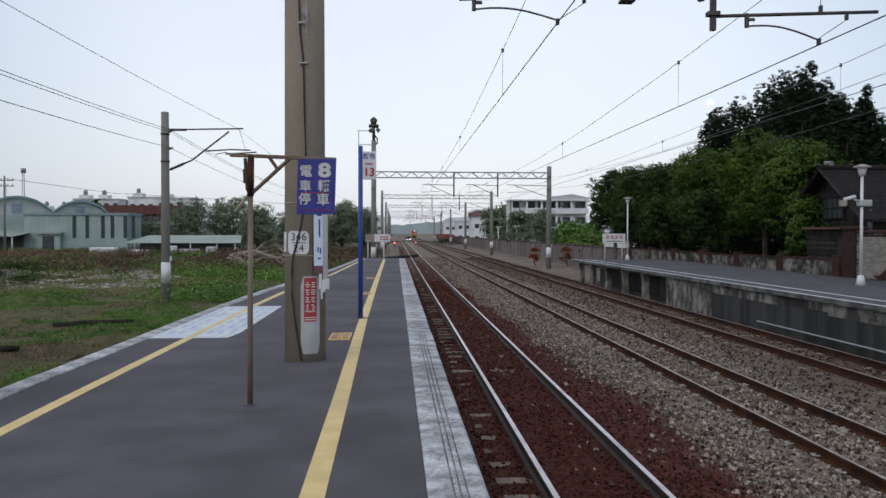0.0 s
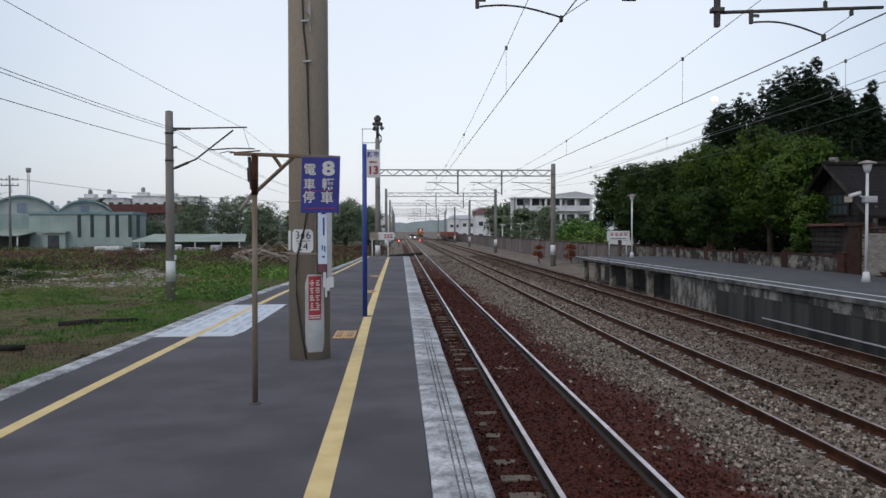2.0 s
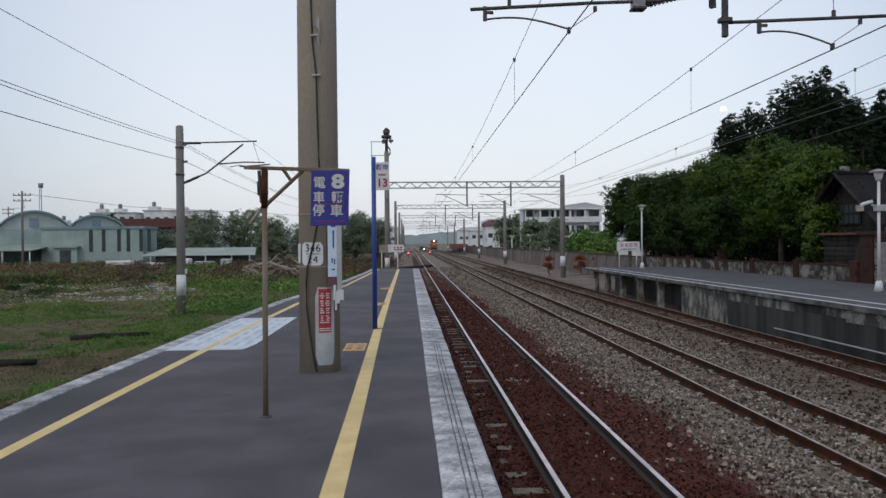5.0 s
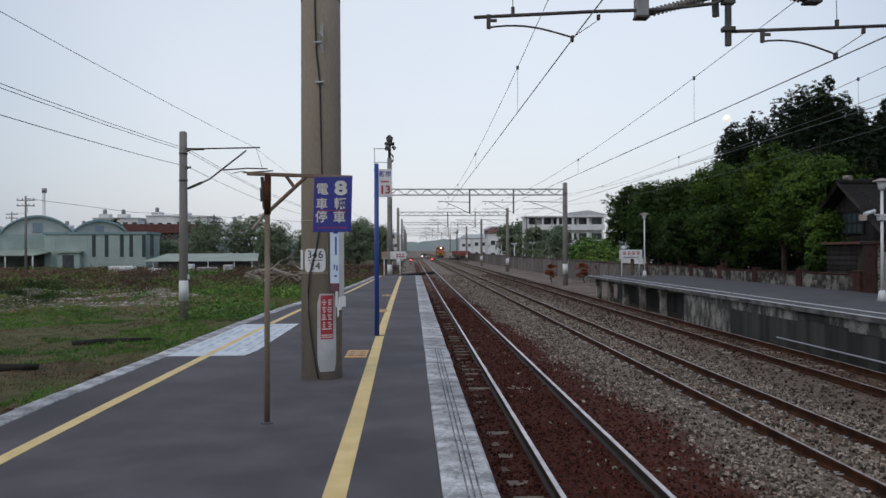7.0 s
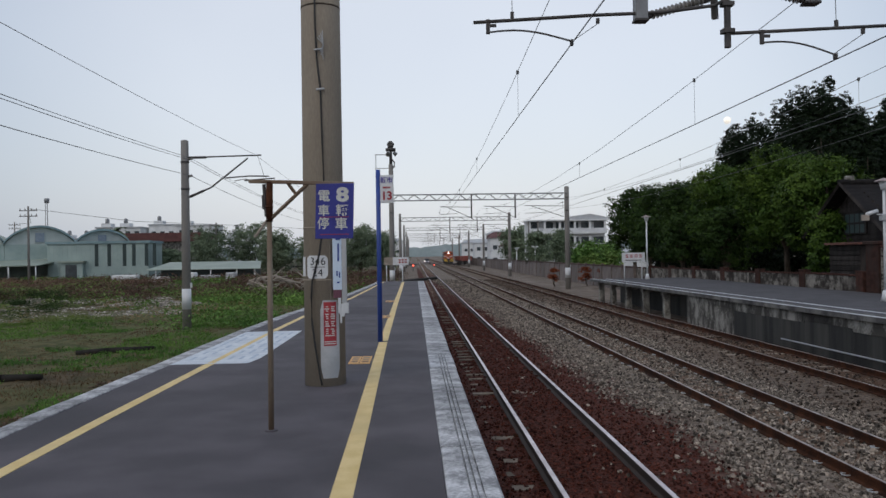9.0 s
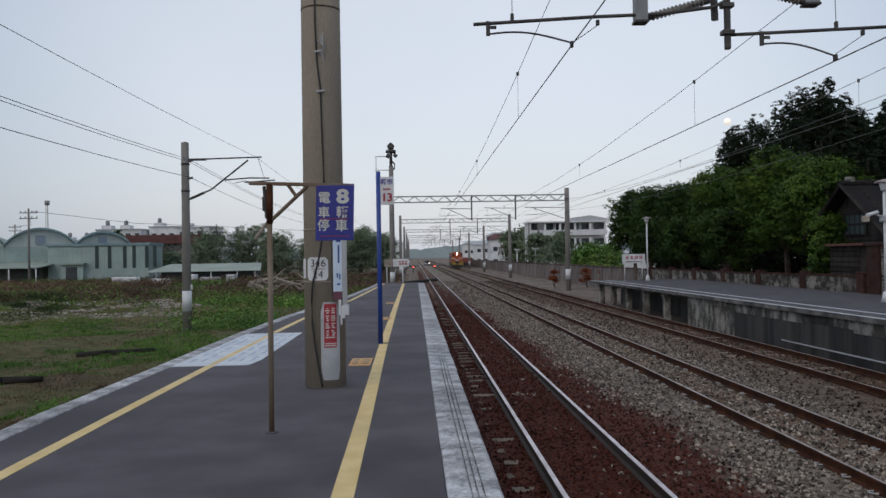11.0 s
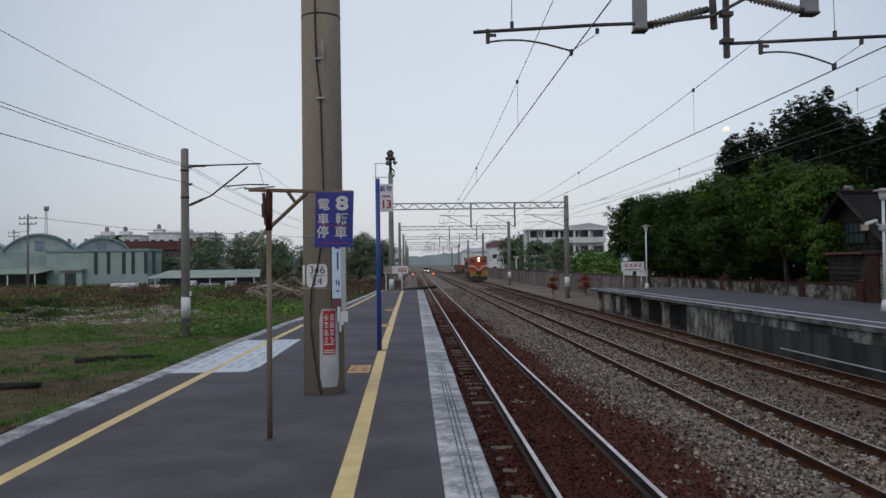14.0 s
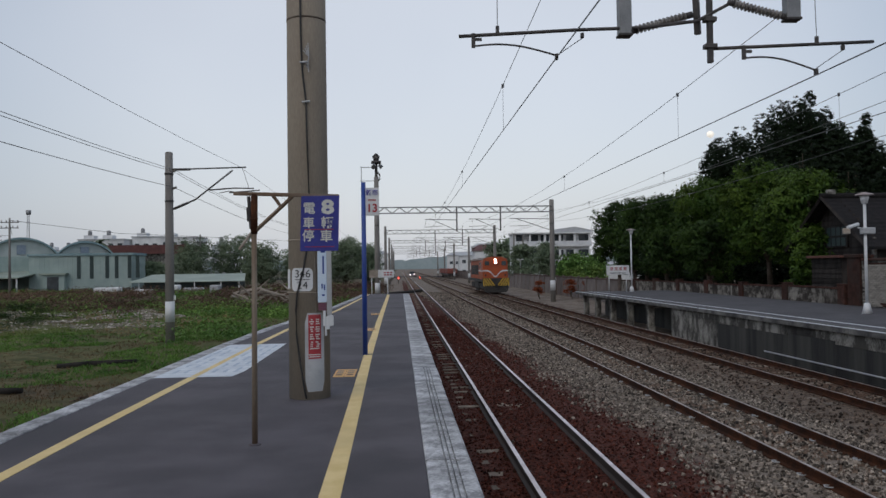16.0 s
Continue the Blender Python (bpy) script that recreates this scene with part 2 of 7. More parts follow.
M = {
    "asphalt": mat("asphalt", (0.052, 0.045, 0.052), (0.098, 0.086, 0.097), 1.3, 0.83, 0.6, 120, c=(0.034, 0.030, 0.035), spread=(0.36, 0.64), patch=0.8, bump_scale=0.006),
    "asphalt_old": mat("old_dark_asphalt", (0.044, 0.041, 0.045), (0.082, 0.076, 0.083), 1.4, 0.83, 0.35, 120, c=(0.036, 0.033, 0.037), bump_scale=0.004),
    "kerb": mat("kerb_concrete", (0.20, 0.20, 0.206), (0.56, 0.56, 0.57), 3.4, 0.82, 0.35, 34, c=(0.13, 0.128, 0.13), rnd=0.22, patch=0.85, spread=(0.38, 0.62)),
    "concrete": mat("concrete", (0.20, 0.195, 0.185), (0.33, 0.32, 0.30), 1.5, 0.85, 0.2, 40, c=(0.16, 0.15, 0.135)),
    "pole": mat("pole_concrete", (0.25, 0.212, 0.168), (0.33, 0.285, 0.228), 1.2, 0.85, 0.15, 60, c=(0.205, 0.175, 0.142), stretch=(1, 1, 0.25), patch=0.6),
    "pole_far": mat("weathered_pole_concrete", (0.17, 0.16, 0.15), (0.27, 0.255, 0.235), 1.2, 0.85, 0.1, 60, stretch=(1, 1, 0.25), rnd=0.12),
    "yellow": mat("yellow_line_paint", (0.6653, 0.4838, 0.1915), (0.7661, 0.5846, 0.2722), 4, 0.7, 0.1, 90, c=(0.5846, 0.4435, 0.2016), patch=0.6),
    "white": mat("white_paint", (0.594, 0.612, 0.63), (0.72, 0.729, 0.738), 3, 0.6, 0.08, 50, c=(0.522, 0.531, 0.54), patch=0.5),
    "mat_white": mat("ground_marking_white", (0.495, 0.54, 0.594), (0.666, 0.702, 0.738), 5, 0.6, 0.05, 60, c=(0.432, 0.477, 0.54)),
    "bed": bed_material(),
    "stone": mat("ballast_stone", (0.042, 0.032, 0.026), (0.305, 0.258, 0.212), 20, 0.95, 0.1, 60, rnd=0.75, island=True, spread=(0.38, 0.62)),
    "stone_brown": mat("brown_dusted_ballast_stone", (0.026, 0.018, 0.014), (0.170, 0.128, 0.100), 20, 0.95, 0.1, 60, rnd=0.75, island=True, spread=(0.38, 0.62)),
    "stone_rust": mat("rusty_ballast_stone", (0.026, 0.0092, 0.0068), (0.108, 0.033, 0.022), 20, 0.95, 0.1, 60, rnd=0.7, island=True, spread=(0.38, 0.62)),
    "sleeper": mat("sleeper_concrete", (0.125, 0.098, 0.078), (0.27, 0.225, 0.18), 3, 0.9, 0.2, 30, c=(0.075, 0.052, 0.042), rnd=0.3),
    "rust": mat("rusty_rail_steel", (0.034, 0.014, 0.008), (0.085, 0.033, 0.016), 5, 0.86, 0.1, 40, c=(0.022, 0.013, 0.010)),
    "dark_rail": mat("dark_rail_steel", (0.0225, 0.0165, 0.01425), (0.045, 0.03, 0.024), 5, 0.7, 0.1, 40),
    "steel": mat("polished_rail_head", (0.60, 0.54, 0.545), (0.86, 0.79, 0.795), 3, 0.5, 0.02, 60, metal=1.0, c=(0.42, 0.35, 0.34), patch=0.5),
    "steel_dull": mat("dull_rail_head", (0.30, 0.24, 0.21), (0.55, 0.50, 0.47), 3, 0.5, 0.03, 60, metal=0.8),
    "grey_steel": mat("galvanised_steel", (0.20, 0.205, 0.21), (0.30, 0.305, 0.31), 3, 0.55, 0.05, 50, metal=0.3),
    "dark_steel": mat("dark_weathered_steel", (0.05, 0.046, 0.046), (0.09, 0.082, 0.078), 6, 0.65, 0.1, 50, metal=0.2),
    "rust_post": mat("rust_streaked_post", (0.20, 0.165, 0.125), (0.30, 0.255, 0.20), 5, 0.8, 0.1, 60, c=(0.13, 0.075, 0.042), stretch=(1, 1, 0.35), patch=0.85),
    "wire": mat("wire", (0.07, 0.07, 0.075), (0.11, 0.11, 0.115), 10, 0.6, 0.0),
    "black": mat("black_rubber", (0.015, 0.015, 0.015), (0.03, 0.03, 0.03), 10, 0.6, 0.05),
    "blue": mat("blue_sign_enamel", (0.018, 0.022, 0.20), (0.032, 0.038, 0.27), 3, 0.5, 0.02, 50),
    "blue_pole": mat("blue_post_paint", (0.015, 0.045, 0.23), (0.025, 0.065, 0.30), 4, 0.45, 0.03, 50),
    "red": mat("red_paint", (0.30, 0.020, 0.030), (0.39, 0.035, 0.045), 6, 0.55, 0.02, 50),
    "letter": mat("letter_white", (0.527, 0.527, 0.493), (0.629, 0.629, 0.595), 8, 0.6, 0.02, 50),
    "letter_black": mat("letter_black", (0.02, 0.02, 0.022), (0.04, 0.04, 0.045), 8, 0.6, 0.0),
    "tile": mat("orange_marker_tile", (0.55, 0.27, 0.06), (0.68, 0.38, 0.12), 20, 0.6, 0.1, 80),
    "brick": mat("old_brick", (0.036, 0.0175, 0.014), (0.072, 0.034, 0.026), 6, 0.9, 0.2, 40, c=(0.055, 0.042, 0.036), rnd=0.3),
    "render_wall": mat("stained_wall_render", (0.042, 0.036, 0.031), (0.27, 0.25, 0.222), 3.2, 0.9, 0.25, 26, c=(0.028, 0.021, 0.018), patch=0.9, spread=(0.42, 0.62)),
    "stained": mat("stained_platform_concrete", (0.070, 0.066, 0.060), (0.31, 0.298, 0.272), 2.6, 0.9, 0.25, 26, c=(0.024, 0.022, 0.022), stretch=(1, 1, 0.6), patch=0.9, spread=(0.40, 0.62)),
    # dark stains on the wall, and the shade behind the open posts
    "stain_shade_dark": mat("stained_and_shaded_concrete", (0.007, 0.0075, 0.008), (0.030, 0.029, 0.027), 3.0, 0.8, 0.25, 30, c=(0.085, 0.082, 0.072), stretch=(1, 1.9, 0.13), patch=0.7),
    "slab_edge": mat("worn_slab_concrete", (0.060, 0.058, 0.060), (0.20, 0.195, 0.185), 2.2, 0.9, 0.3, 30, c=(0.045, 0.044, 0.046), patch=0.8),
    "wood_dark": mat("dark_weathered_boards", (0.016, 0.0135, 0.013), (0.044, 0.038, 0.035), 4, 0.9, 0.2, 40, c=(0.070, 0.062, 0.057), stretch=(1, 1, 0.3), patch=0.6, rnd=0.3),
    "roof_tile": mat("dark_roof_tile", (0.01012, 0.009275, 0.009697), (0.02024, 0.01813, 0.01813), 5, 0.85, 0.2, 40, rnd=0.2),
    "bark": mat("bark", (0.06, 0.048, 0.038), (0.12, 0.095, 0.075), 6, 0.95, 0.4, 30, stretch=(1, 1, 0.3)),
    "leaf": mat("leaf_green", (0.01181, 0.02886, 0.005248), (0.03805, 0.07216, 0.01312), 0.5, 0.6, 0.0, 3, c=(0.04264, 0.06888, 0.0105), rnd=0.32, island=True),
    "leaf_bright": mat("leaf_yellow_green", (0.0221, 0.051, 0.0068), (0.0663, 0.1148, 0.0153), 0.6, 0.6, 0.0, 3, c=(0.07225, 0.102, 0.0136), rnd=0.3, island=True),
    "leaf_dark": mat("leaf_dark_green", (0.00496, 0.01178, 0.00434), (0.01116, 0.02232, 0.00744), 0.5, 0.6, 0.0, 3, rnd=0.3, island=True),
    # distant haze is painted in: this green is paled well above nearer leaves
    "leaf_hazed": mat("leaf_haze_paled", (0.115, 0.155, 0.095), (0.185, 0.230, 0.145), 0.4, 0.7, 0.0, 3, rnd=0.16, island=True),
    "leaf_red": mat("red_shrub_leaf", (0.16, 0.04, 0.018), (0.27, 0.075, 0.03), 2, 0.7, 0.0, 10, rnd=0.4, island=True),
    "grass": mat("grass_blade", (0.055, 0.135, 0.024), (0.125, 0.220, 0.045), 0.25, 0.7, 0.0, 2, c=(0.185, 0.180, 0.060), rnd=0.4, island=True),
    "straw_green": mat("yellow_green_grass", (0.12, 0.15, 0.035), (0.23, 0.25, 0.07), 0.4, 0.7, 0.0, 2, rnd=0.35, island=True),
    "clod": mat("dry_soil_lump", (0.045, 0.030, 0.021), (0.165, 0.118, 0.082), 6, 0.95, 0.1, 30, rnd=0.5, island=True),
    "gravel": mat("pale_field_gravel", (0.22, 0.195, 0.17), (0.42, 0.385, 0.34), 6, 0.95, 0.1, 30, rnd=0.5, island=True),
    "weed": mat("lush_weed_leaf", (0.060, 0.135, 0.030), (0.155, 0.260, 0.060), 0.2, 0.7, 0.0, 2, c=(0.17, 0.20, 0.065), rnd=0.45, island=True),
    "straw": mat("tawny_straw", (0.20, 0.135, 0.07), (0.33, 0.235, 0.12), 0.3, 0.8, 0.0, 2, rnd=0.35, island=True),
    "brush": mat("brown_brush", (0.070, 0.044, 0.032), (0.135, 0.085, 0.060), 0.12, 0.8, 0.0, 2, c=(0.195, 0.125, 0.080), rnd=0.4, island=True),
    "dry_grass": mat("dry_grass_blade", (0.09214, 0.05834, 0.03071), (0.1474, 0.09826, 0.0522), 0.3, 0.8, 0.0, 2, c=(0.07369, 0.03807, 0.02334), rnd=0.4, island=True),
    "shed": mat("pale_green_sheet_metal", (0.264, 0.344, 0.328), (0.344, 0.424, 0.4), 0.6, 0.6, 0.03, 20, c=(0.24, 0.304, 0.296)),
    "gable": mat("pale_gable_sheet", (0.36, 0.41, 0.40), (0.46, 0.51, 0.50), 0.6, 0.6, 0.03, 20, c=(0.33, 0.385, 0.37)),
    "louvre": mat("blue_grey_louvre", (0.17, 0.22, 0.28), (0.24, 0.29, 0.35), 3, 0.6, 0.02),
    "shed_roof": mat("faded_roof_sheet", (0.24, 0.288, 0.24), (0.336, 0.384, 0.328), 0.4, 0.6, 0.03, 20),
    "shed_dark": mat("dark_slot", (0.012, 0.03, 0.03), (0.025, 0.045, 0.045), 3, 0.5, 0.0),
    "plaster": mat("white_plaster", (0.60, 0.61, 0.61), (0.76, 0.77, 0.77), 0.5, 0.8, 0.05, 15, c=(0.5, 0.51, 0.52)),
    "maroon": mat("maroon_roof", (0.085, 0.03, 0.028), (0.13, 0.05, 0.045), 1, 0.8, 0.05, 15),
    "glass": mat("dark_window_glass", (0.035, 0.045, 0.05), (0.07, 0.08, 0.09), 1, 0.15, 0.0),
    "loco": mat("locomotive_orange", (0.36, 0.066, 0.018), (0.46, 0.098, 0.026), 1.5, 0.5, 0.02, 30, c=(0.27, 0.055, 0.02)),
    "loco_dark": mat("locomotive_underframe", (0.018, 0.017, 0.018), (0.045, 0.042, 0.04), 4, 0.7, 0.1, 30),
    "stripe": mat("warning_stripe_yellow", (0.55, 0.33, 0.02), (0.65, 0.42, 0.05), 4, 0.5, 0.02, 30),
    "wagon": mat("wagon_red_brown", (0.16, 0.04, 0.03), (0.25, 0.07, 0.05), 1, 0.7, 0.05, 20),
    "headlight": glow("headlight_glass", (1.0, 0.80, 0.70), 16.0),
    "red_light": glow("red_signal_lens", (1.0, 0.10, 0.06), 7.0),
    "moon": glow("moon", (1.0, 0.93, 0.82), 0.74),
    "dirt": mat("soil", (0.085, 0.068, 0.050), (0.15, 0.12, 0.088), 2, 0.95, 0.4, 20, bump_scale=0.03),
    "timber": mat("old_timber", (0.24, 0.20, 0.165), (0.38, 0.335, 0.285), 4, 0.9, 0.2, 30, stretch=(0.3, 1, 1), rnd=0.25),
    "plank_dark": mat("tarred_planks", (0.0165, 0.01485, 0.01375), (0.033, 0.02915, 0.0264), 4, 0.85, 0.2, 30, rnd=0.2),
    "porcelain": mat("brown_grey_insulator", (0.16, 0.15, 0.14), (0.24, 0.225, 0.21), 6, 0.3, 0.0),
    "grey_paint": mat("grey_paint", (0.36, 0.37, 0.38), (0.46, 0.47, 0.48), 3, 0.6, 0.05, 50),
}


# ---------- building helpers ----------
def box(bm, x0, x1, y0, y1, z0, z1, bevel=0.0):
    v = [bm.verts.new((x, y, z)) for x in (x0, x1) for y in (y0, y1) for z in (z0, z1)]
    fs = [bm.faces.new([v[i] for i in q]) for q in ((0, 1, 3, 2), (4, 6, 7, 5), (0, 4, 5, 1), (2, 3, 7, 6), (0, 2, 6, 4), (1, 5, 7, 3))]
    if bevel:
        es = list({e for f in fs for e in f.edges})
        bmesh.ops.bevel(bm, geom=es, offset=bevel, segments=1, affect="EDGES")


def tube(bm, p, q, r0, r1=None, n=12, caps=True):
    """A round bar from p to q."""
    p, q = Vector(p), Vector(q)
    r1 = r0 if r1 is None else r1
    turn = (q - p).to_track_quat("Z", "Y").to_matrix()
    rings = []
    for c, r in ((p, r0), (q, r1)):
        rings.append([bm.verts.new(c + turn @ Vector((math.cos(a) * r, math.sin(a) * r, 0))) for a in [2 * math.pi * i / n for i in range(n)]])
    for i in range(n):
        f = bm.faces.new((rings[0][i], rings[0][(i + 1) % n], rings[1][(i + 1) % n], rings[1][i]))
        f.smooth = n > 6
    if caps:
        bm.faces.new(rings[0][::-1])
        bm.faces.new(rings[1])


def chain(bm, pts, r, n=8):
    """One bent round bar through the points."""
    pts = [Vector(p) for p in pts]
    rings = []
    for i, p in enumerate(pts):
        way = (pts[min(i + 1, len(pts) - 1)] - pts[max(i - 1, 0)]).normalized()
        turn = way.to_track_quat("Z", "Y").to_matrix()
        rings.append([bm.verts.new(p + turn @ Vector((math.cos(a) * r, math.sin(a) * r, 0))) for a in [2 * math.pi * k / n for k in range(n)]])
    for a, b in zip(rings, rings[1:]):
        for k in range(n):
            bm.faces.new((a[k], a[(k + 1) % n], b[(k + 1) % n], b[k])).smooth = n > 5
    bm.faces.new(rings[0][::-1])
    bm.faces.new(rings[-1])


def prism(bm, outline, y0, y1):
    """An outline of (x, z) drawn out along y."""
    a = [bm.verts.new((x, y0, z)) for x, z in outline]
    b = [bm.verts.new((x, y1, z)) for x, z in outline]
    k = len(a)
    for i in range(k):
        bm.faces.new((a[i], a[(i + 1) % k], b[(i + 1) % k], b[i]))
    bm.faces.new(a[::-1])
    bm.faces.new(b)


def slab(bm, outline, z0, z1):
    """An outline of (x, y) between two heights."""
    a = [bm.verts.new((x, y, z0)) for x, y in outline]
    b = [bm.verts.new((x, y, z1)) for x, y in outline]
    k = len(a)
    for i in range(k):
        bm.faces.new((a[i], a[(i + 1) % k], b[(i + 1) % k], b[i]))
    bm.faces.new(a[::-1])
    bm.faces.new(b)


def made(bm, name, material):
    bmesh.ops.recalc_face_normals(bm, faces=bm.faces[:])
    me = bpy.data.meshes.new(name)
    bm.to_mesh(me)
    bm.free()
    for m in material if isinstance(material, (list, tuple)) else [material]:
        me.materials.append(m)
    return me


def part(name, bm, material, parent=None, label=""):
    """Links a bmesh as one mesh object under a thing or a part."""
    ob = new(name, made(bm, name, material))
    ob.parent = parent
    return tagged(ob, label)


def piece(name, mesh, parent, at, turn=0.0):
    ob = new(name, mesh)
    ob.parent = parent
    ob.location, ob.rotation_euler = at, (0, 0, turn)
    return ob


def thing(name, label, category, at=(0, 0, 0), turn=0.0, group="", kind=""):
    ob = new(name)
    ob.empty_display_size = 0.2
    ob.location, ob.rotation_euler = at, (0, 0, radians(turn))
    return tagged(ob, label, category, group, kind)


def cloud(name, base_v, base_f, places, turns, sizes, material):
    """Many small copies of one little shape joined in one mesh."""
    n, k = len(places), len(base_v)
    v = np.einsum("nij,kj->nki", turns, base_v) * sizes[:, None, :] if sizes.ndim == 2 else np.einsum("nij,kj->nki", turns, base_v) * sizes[:, None, None]
    v = (v + places[:, None, :]).reshape(-1, 3)
    f = (np.asarray(base_f)[None] + (np.arange(n) * k)[:, None, None]).reshape(-1, len(base_f[0]))
    me = bpy.data.meshes.new(name)
    me.vertices.add(len(v))
    me.vertices.foreach_set("co", v.astype(np.float32).ravel())
    side = f.shape[1]
    me.loops.add(f.size)
    me.loops.foreach_set("vertex_index", f.astype(np.int32).ravel())
    me.polygons.add(len(f))
    me.polygons.foreach_set("loop_start", (np.arange(len(f)) * side).astype(np.int32))
    me.update(calc_edges=True)
    me.shade_flat()
    me.materials.append(material)
    return me


def spins(rng, n):
    q = rng.normal(size=(n, 4))
    q /= np.linalg.norm(q, axis=1)[:, None]
    w, x, y, z = q.T
    return np.stack([np.stack([1 - 2 * (y * y + z * z), 2 * (x * y - z * w), 2 * (x * z + y * w)], -1),
                     np.stack([2 * (x * y + z * w), 1 - 2 * (x * x + z * z), 2 * (y * z - x * w)], -1),
                     np.stack([2 * (x * z - y * w), 2 * (y * z + x * w), 1 - 2 * (x * x + y * y)], -1)], 1)


def words(text, size, material, parent, at, rot=(90, 0, 0), name="lettering", depth=0.002, stretch=1.0, fat=0.0):
    """Raised lettering in the built-in font, as a mesh."""
    cu = bpy.data.curves.new(name, "FONT")
    cu.body, cu.size, cu.extrude, cu.align_x, cu.align_y, cu.offset = text, size, depth, "CENTER", "CENTER", fat
    cu.resolution_u = 3
    tmp = new(name, cu)
    me = bpy.data.meshes.new_from_object(tmp.evaluated_get(bpy.context.evaluated_depsgraph_get()))
    bpy.data.objects.remove(tmp)
    me.materials.clear()
    me.materials.append(material)
    me.transform(Matrix.Diagonal((stretch, 1, 1, 1)))
    ob = new(name, me)
    ob.parent = parent
    ob.location, ob.rotation_euler = at, [radians(a) for a in rot]
    return ob



# ---------- levels and lines (platform top is z = 0, tracks run along y) ----------
RAIL, SLEEPER, BED, LAND = -0.98, -1.12, -1.15, -1.40
EDGE_L = [(-30, -4.05), (8, -4.0), (17, -3.88), (22, -3.66), (30, -3.0), (42, -2.5), (49, -2.3)]


def edge_x(y):
    return float(np.interp(y, [a for a, _ in EDGE_L], [b for _, b in EDGE_L]))


def ground_material():
    m = mat("field_soil", (0.026, 0.017, 0.011), (0.145, 0.096, 0.062), 2.2, 0.95, 0.8, 16, c=(0.080, 0.092, 0.030), spread=(0.4, 0.6), bump_scale=0.05)
    n, l = m.node_tree.nodes, m.node_tree.links
    p = n["Principled BSDF"]
    old = p.inputs["Base Color"].links[0].from_socket
    co = n.new("ShaderNodeTexCoord")
    sep = n.new("ShaderNodeSeparateXYZ")
    l.new(co.outputs["Object"], sep.inputs[0])
    nz = n.new("ShaderNodeTexNoise")
    nz.inputs["Scale"].default_value, nz.inputs["Detail"].default_value = 0.075, 8
    l.new(co.outputs["Object"], nz.inputs["Vector"])
    wob = n.new("ShaderNodeMath")
    wob.operation = "MULTIPLY_ADD"
    l.new(nz.outputs["Fac"], wob.inputs[0])
    wob.inputs[1].default_value = 56.0
    l.new(sep.outputs["Y"], wob.inputs[2])
    mr = n.new("ShaderNodeMapRange")
    mr.inputs["From Min"].default_value, mr.inputs["From Max"].default_value = 28.0, 228.0
    l.new(wob.outputs[0], mr.inputs["Value"])
    r = n.new("ShaderNodeValToRGB")
    e = r.color_ramp.elements
    e[0].position, e[0].color = 0.0, (0.060, 0.041, 0.026, 1)
    e[1].position, e[1].color = 1.0, (0.085, 0.080, 0.055, 1)
    for at, col in ((0.05, (0.070, 0.049, 0.030)), (0.09, (0.100, 0.098, 0.040)), (0.195, (0.10, 0.125, 0.038)), (0.212, (0.36, 0.325, 0.285)), (0.285, (0.34, 0.305, 0.265)),
                    (0.31, (0.12, 0.085, 0.05)), (0.5, (0.105, 0.070, 0.046)), (0.62, (0.10, 0.105, 0.05))):
        q = e.new(at)
        q.color = (*col, 1)
    l.new(mr.outputs[0], r.inputs[0])
    # the gravel strip fades out towards the platform
    r2 = n.new("ShaderNodeValToRGB")
    e2 = r2.color_ramp.elements
    e2[0].position, e2[0].color = 0.0, (0.060, 0.041, 0.026, 1)
    e2[1].position, e2[1].color = 1.0, (0.10, 0.095, 0.06, 1)
    for at, col in ((0.05, (0.070, 0.049, 0.030)), (0.09, (0.085, 0.105, 0.032)), (0.22, (0.10, 0.135, 0.036)), (0.3, (0.13, 0.105, 0.055)), (0.5, (0.11, 0.075, 0.048))):
        q = e2.new(at)
        q.color = (*col, 1)
    l.new(mr.outputs[0], r2.inputs[0])
    wx = n.new("ShaderNodeMath")
    wx.operation = "MULTIPLY_ADD"
    l.new(nz.outputs["Fac"], wx.inputs[0])
    wx.inputs[1].default_value = 22.0
    l.new(sep.outputs["X"], wx.inputs[2])
    mrx = n.new("ShaderNodeMapRange")
    mrx.inputs["From Min"].default_value, mrx.inputs["From Max"].default_value = -19.0, -12.0
    l.new(wx.outputs[0], mrx.inputs["Value"])
    both = n.new("ShaderNodeMixRGB")
    l.new(mrx.outputs[0], both.inputs[0])
    l.new(r.outputs[0], both.inputs[1])
    l.new(r2.outputs[0], both.inputs[2])
    mx = n.new("ShaderNodeMixRGB")
    mx.inputs[0].default_value = 0.45
    l.new(old, mx.inputs[1])
    l.new(both.outputs[0], mx.inputs[2])
    # trodden brown earth on the railway's side
    side = n.new("ShaderNodeMapRange")
    side.inputs["From Min"].default_value, side.inputs["From Max"].default_value = -4.5, -2.5
    l.new(sep.outputs["X"], side.inputs["Value"])
    earth = n.new("ShaderNodeValToRGB")
    earth.color_ramp.elements[0].position, earth.color_ramp.elements[1].position = 0.35, 0.7
    earth.color_ramp.elements[0].color, earth.color_ramp.elements[1].color = (0.115, 0.092, 0.074, 1), (0.27, 0.222, 0.182, 1)
    en = n.new("ShaderNodeTexNoise")
    en.inputs["Scale"].default_value, en.inputs["Detail"].default_value = 1.1, 8
    l.new(co.outputs["Object"], en.inputs["Vector"])
    l.new(en.outputs["Fac"], earth.inputs[0])
    last = n.new("ShaderNodeMixRGB")
    l.new(side.outputs[0], last.inputs[0])
    l.new(mx.outputs[0], last.inputs[1])
    l.new(earth.outputs[0], last.inputs[2])
    l.new(last.outputs[0], p.inputs["Base Color"])
    return m


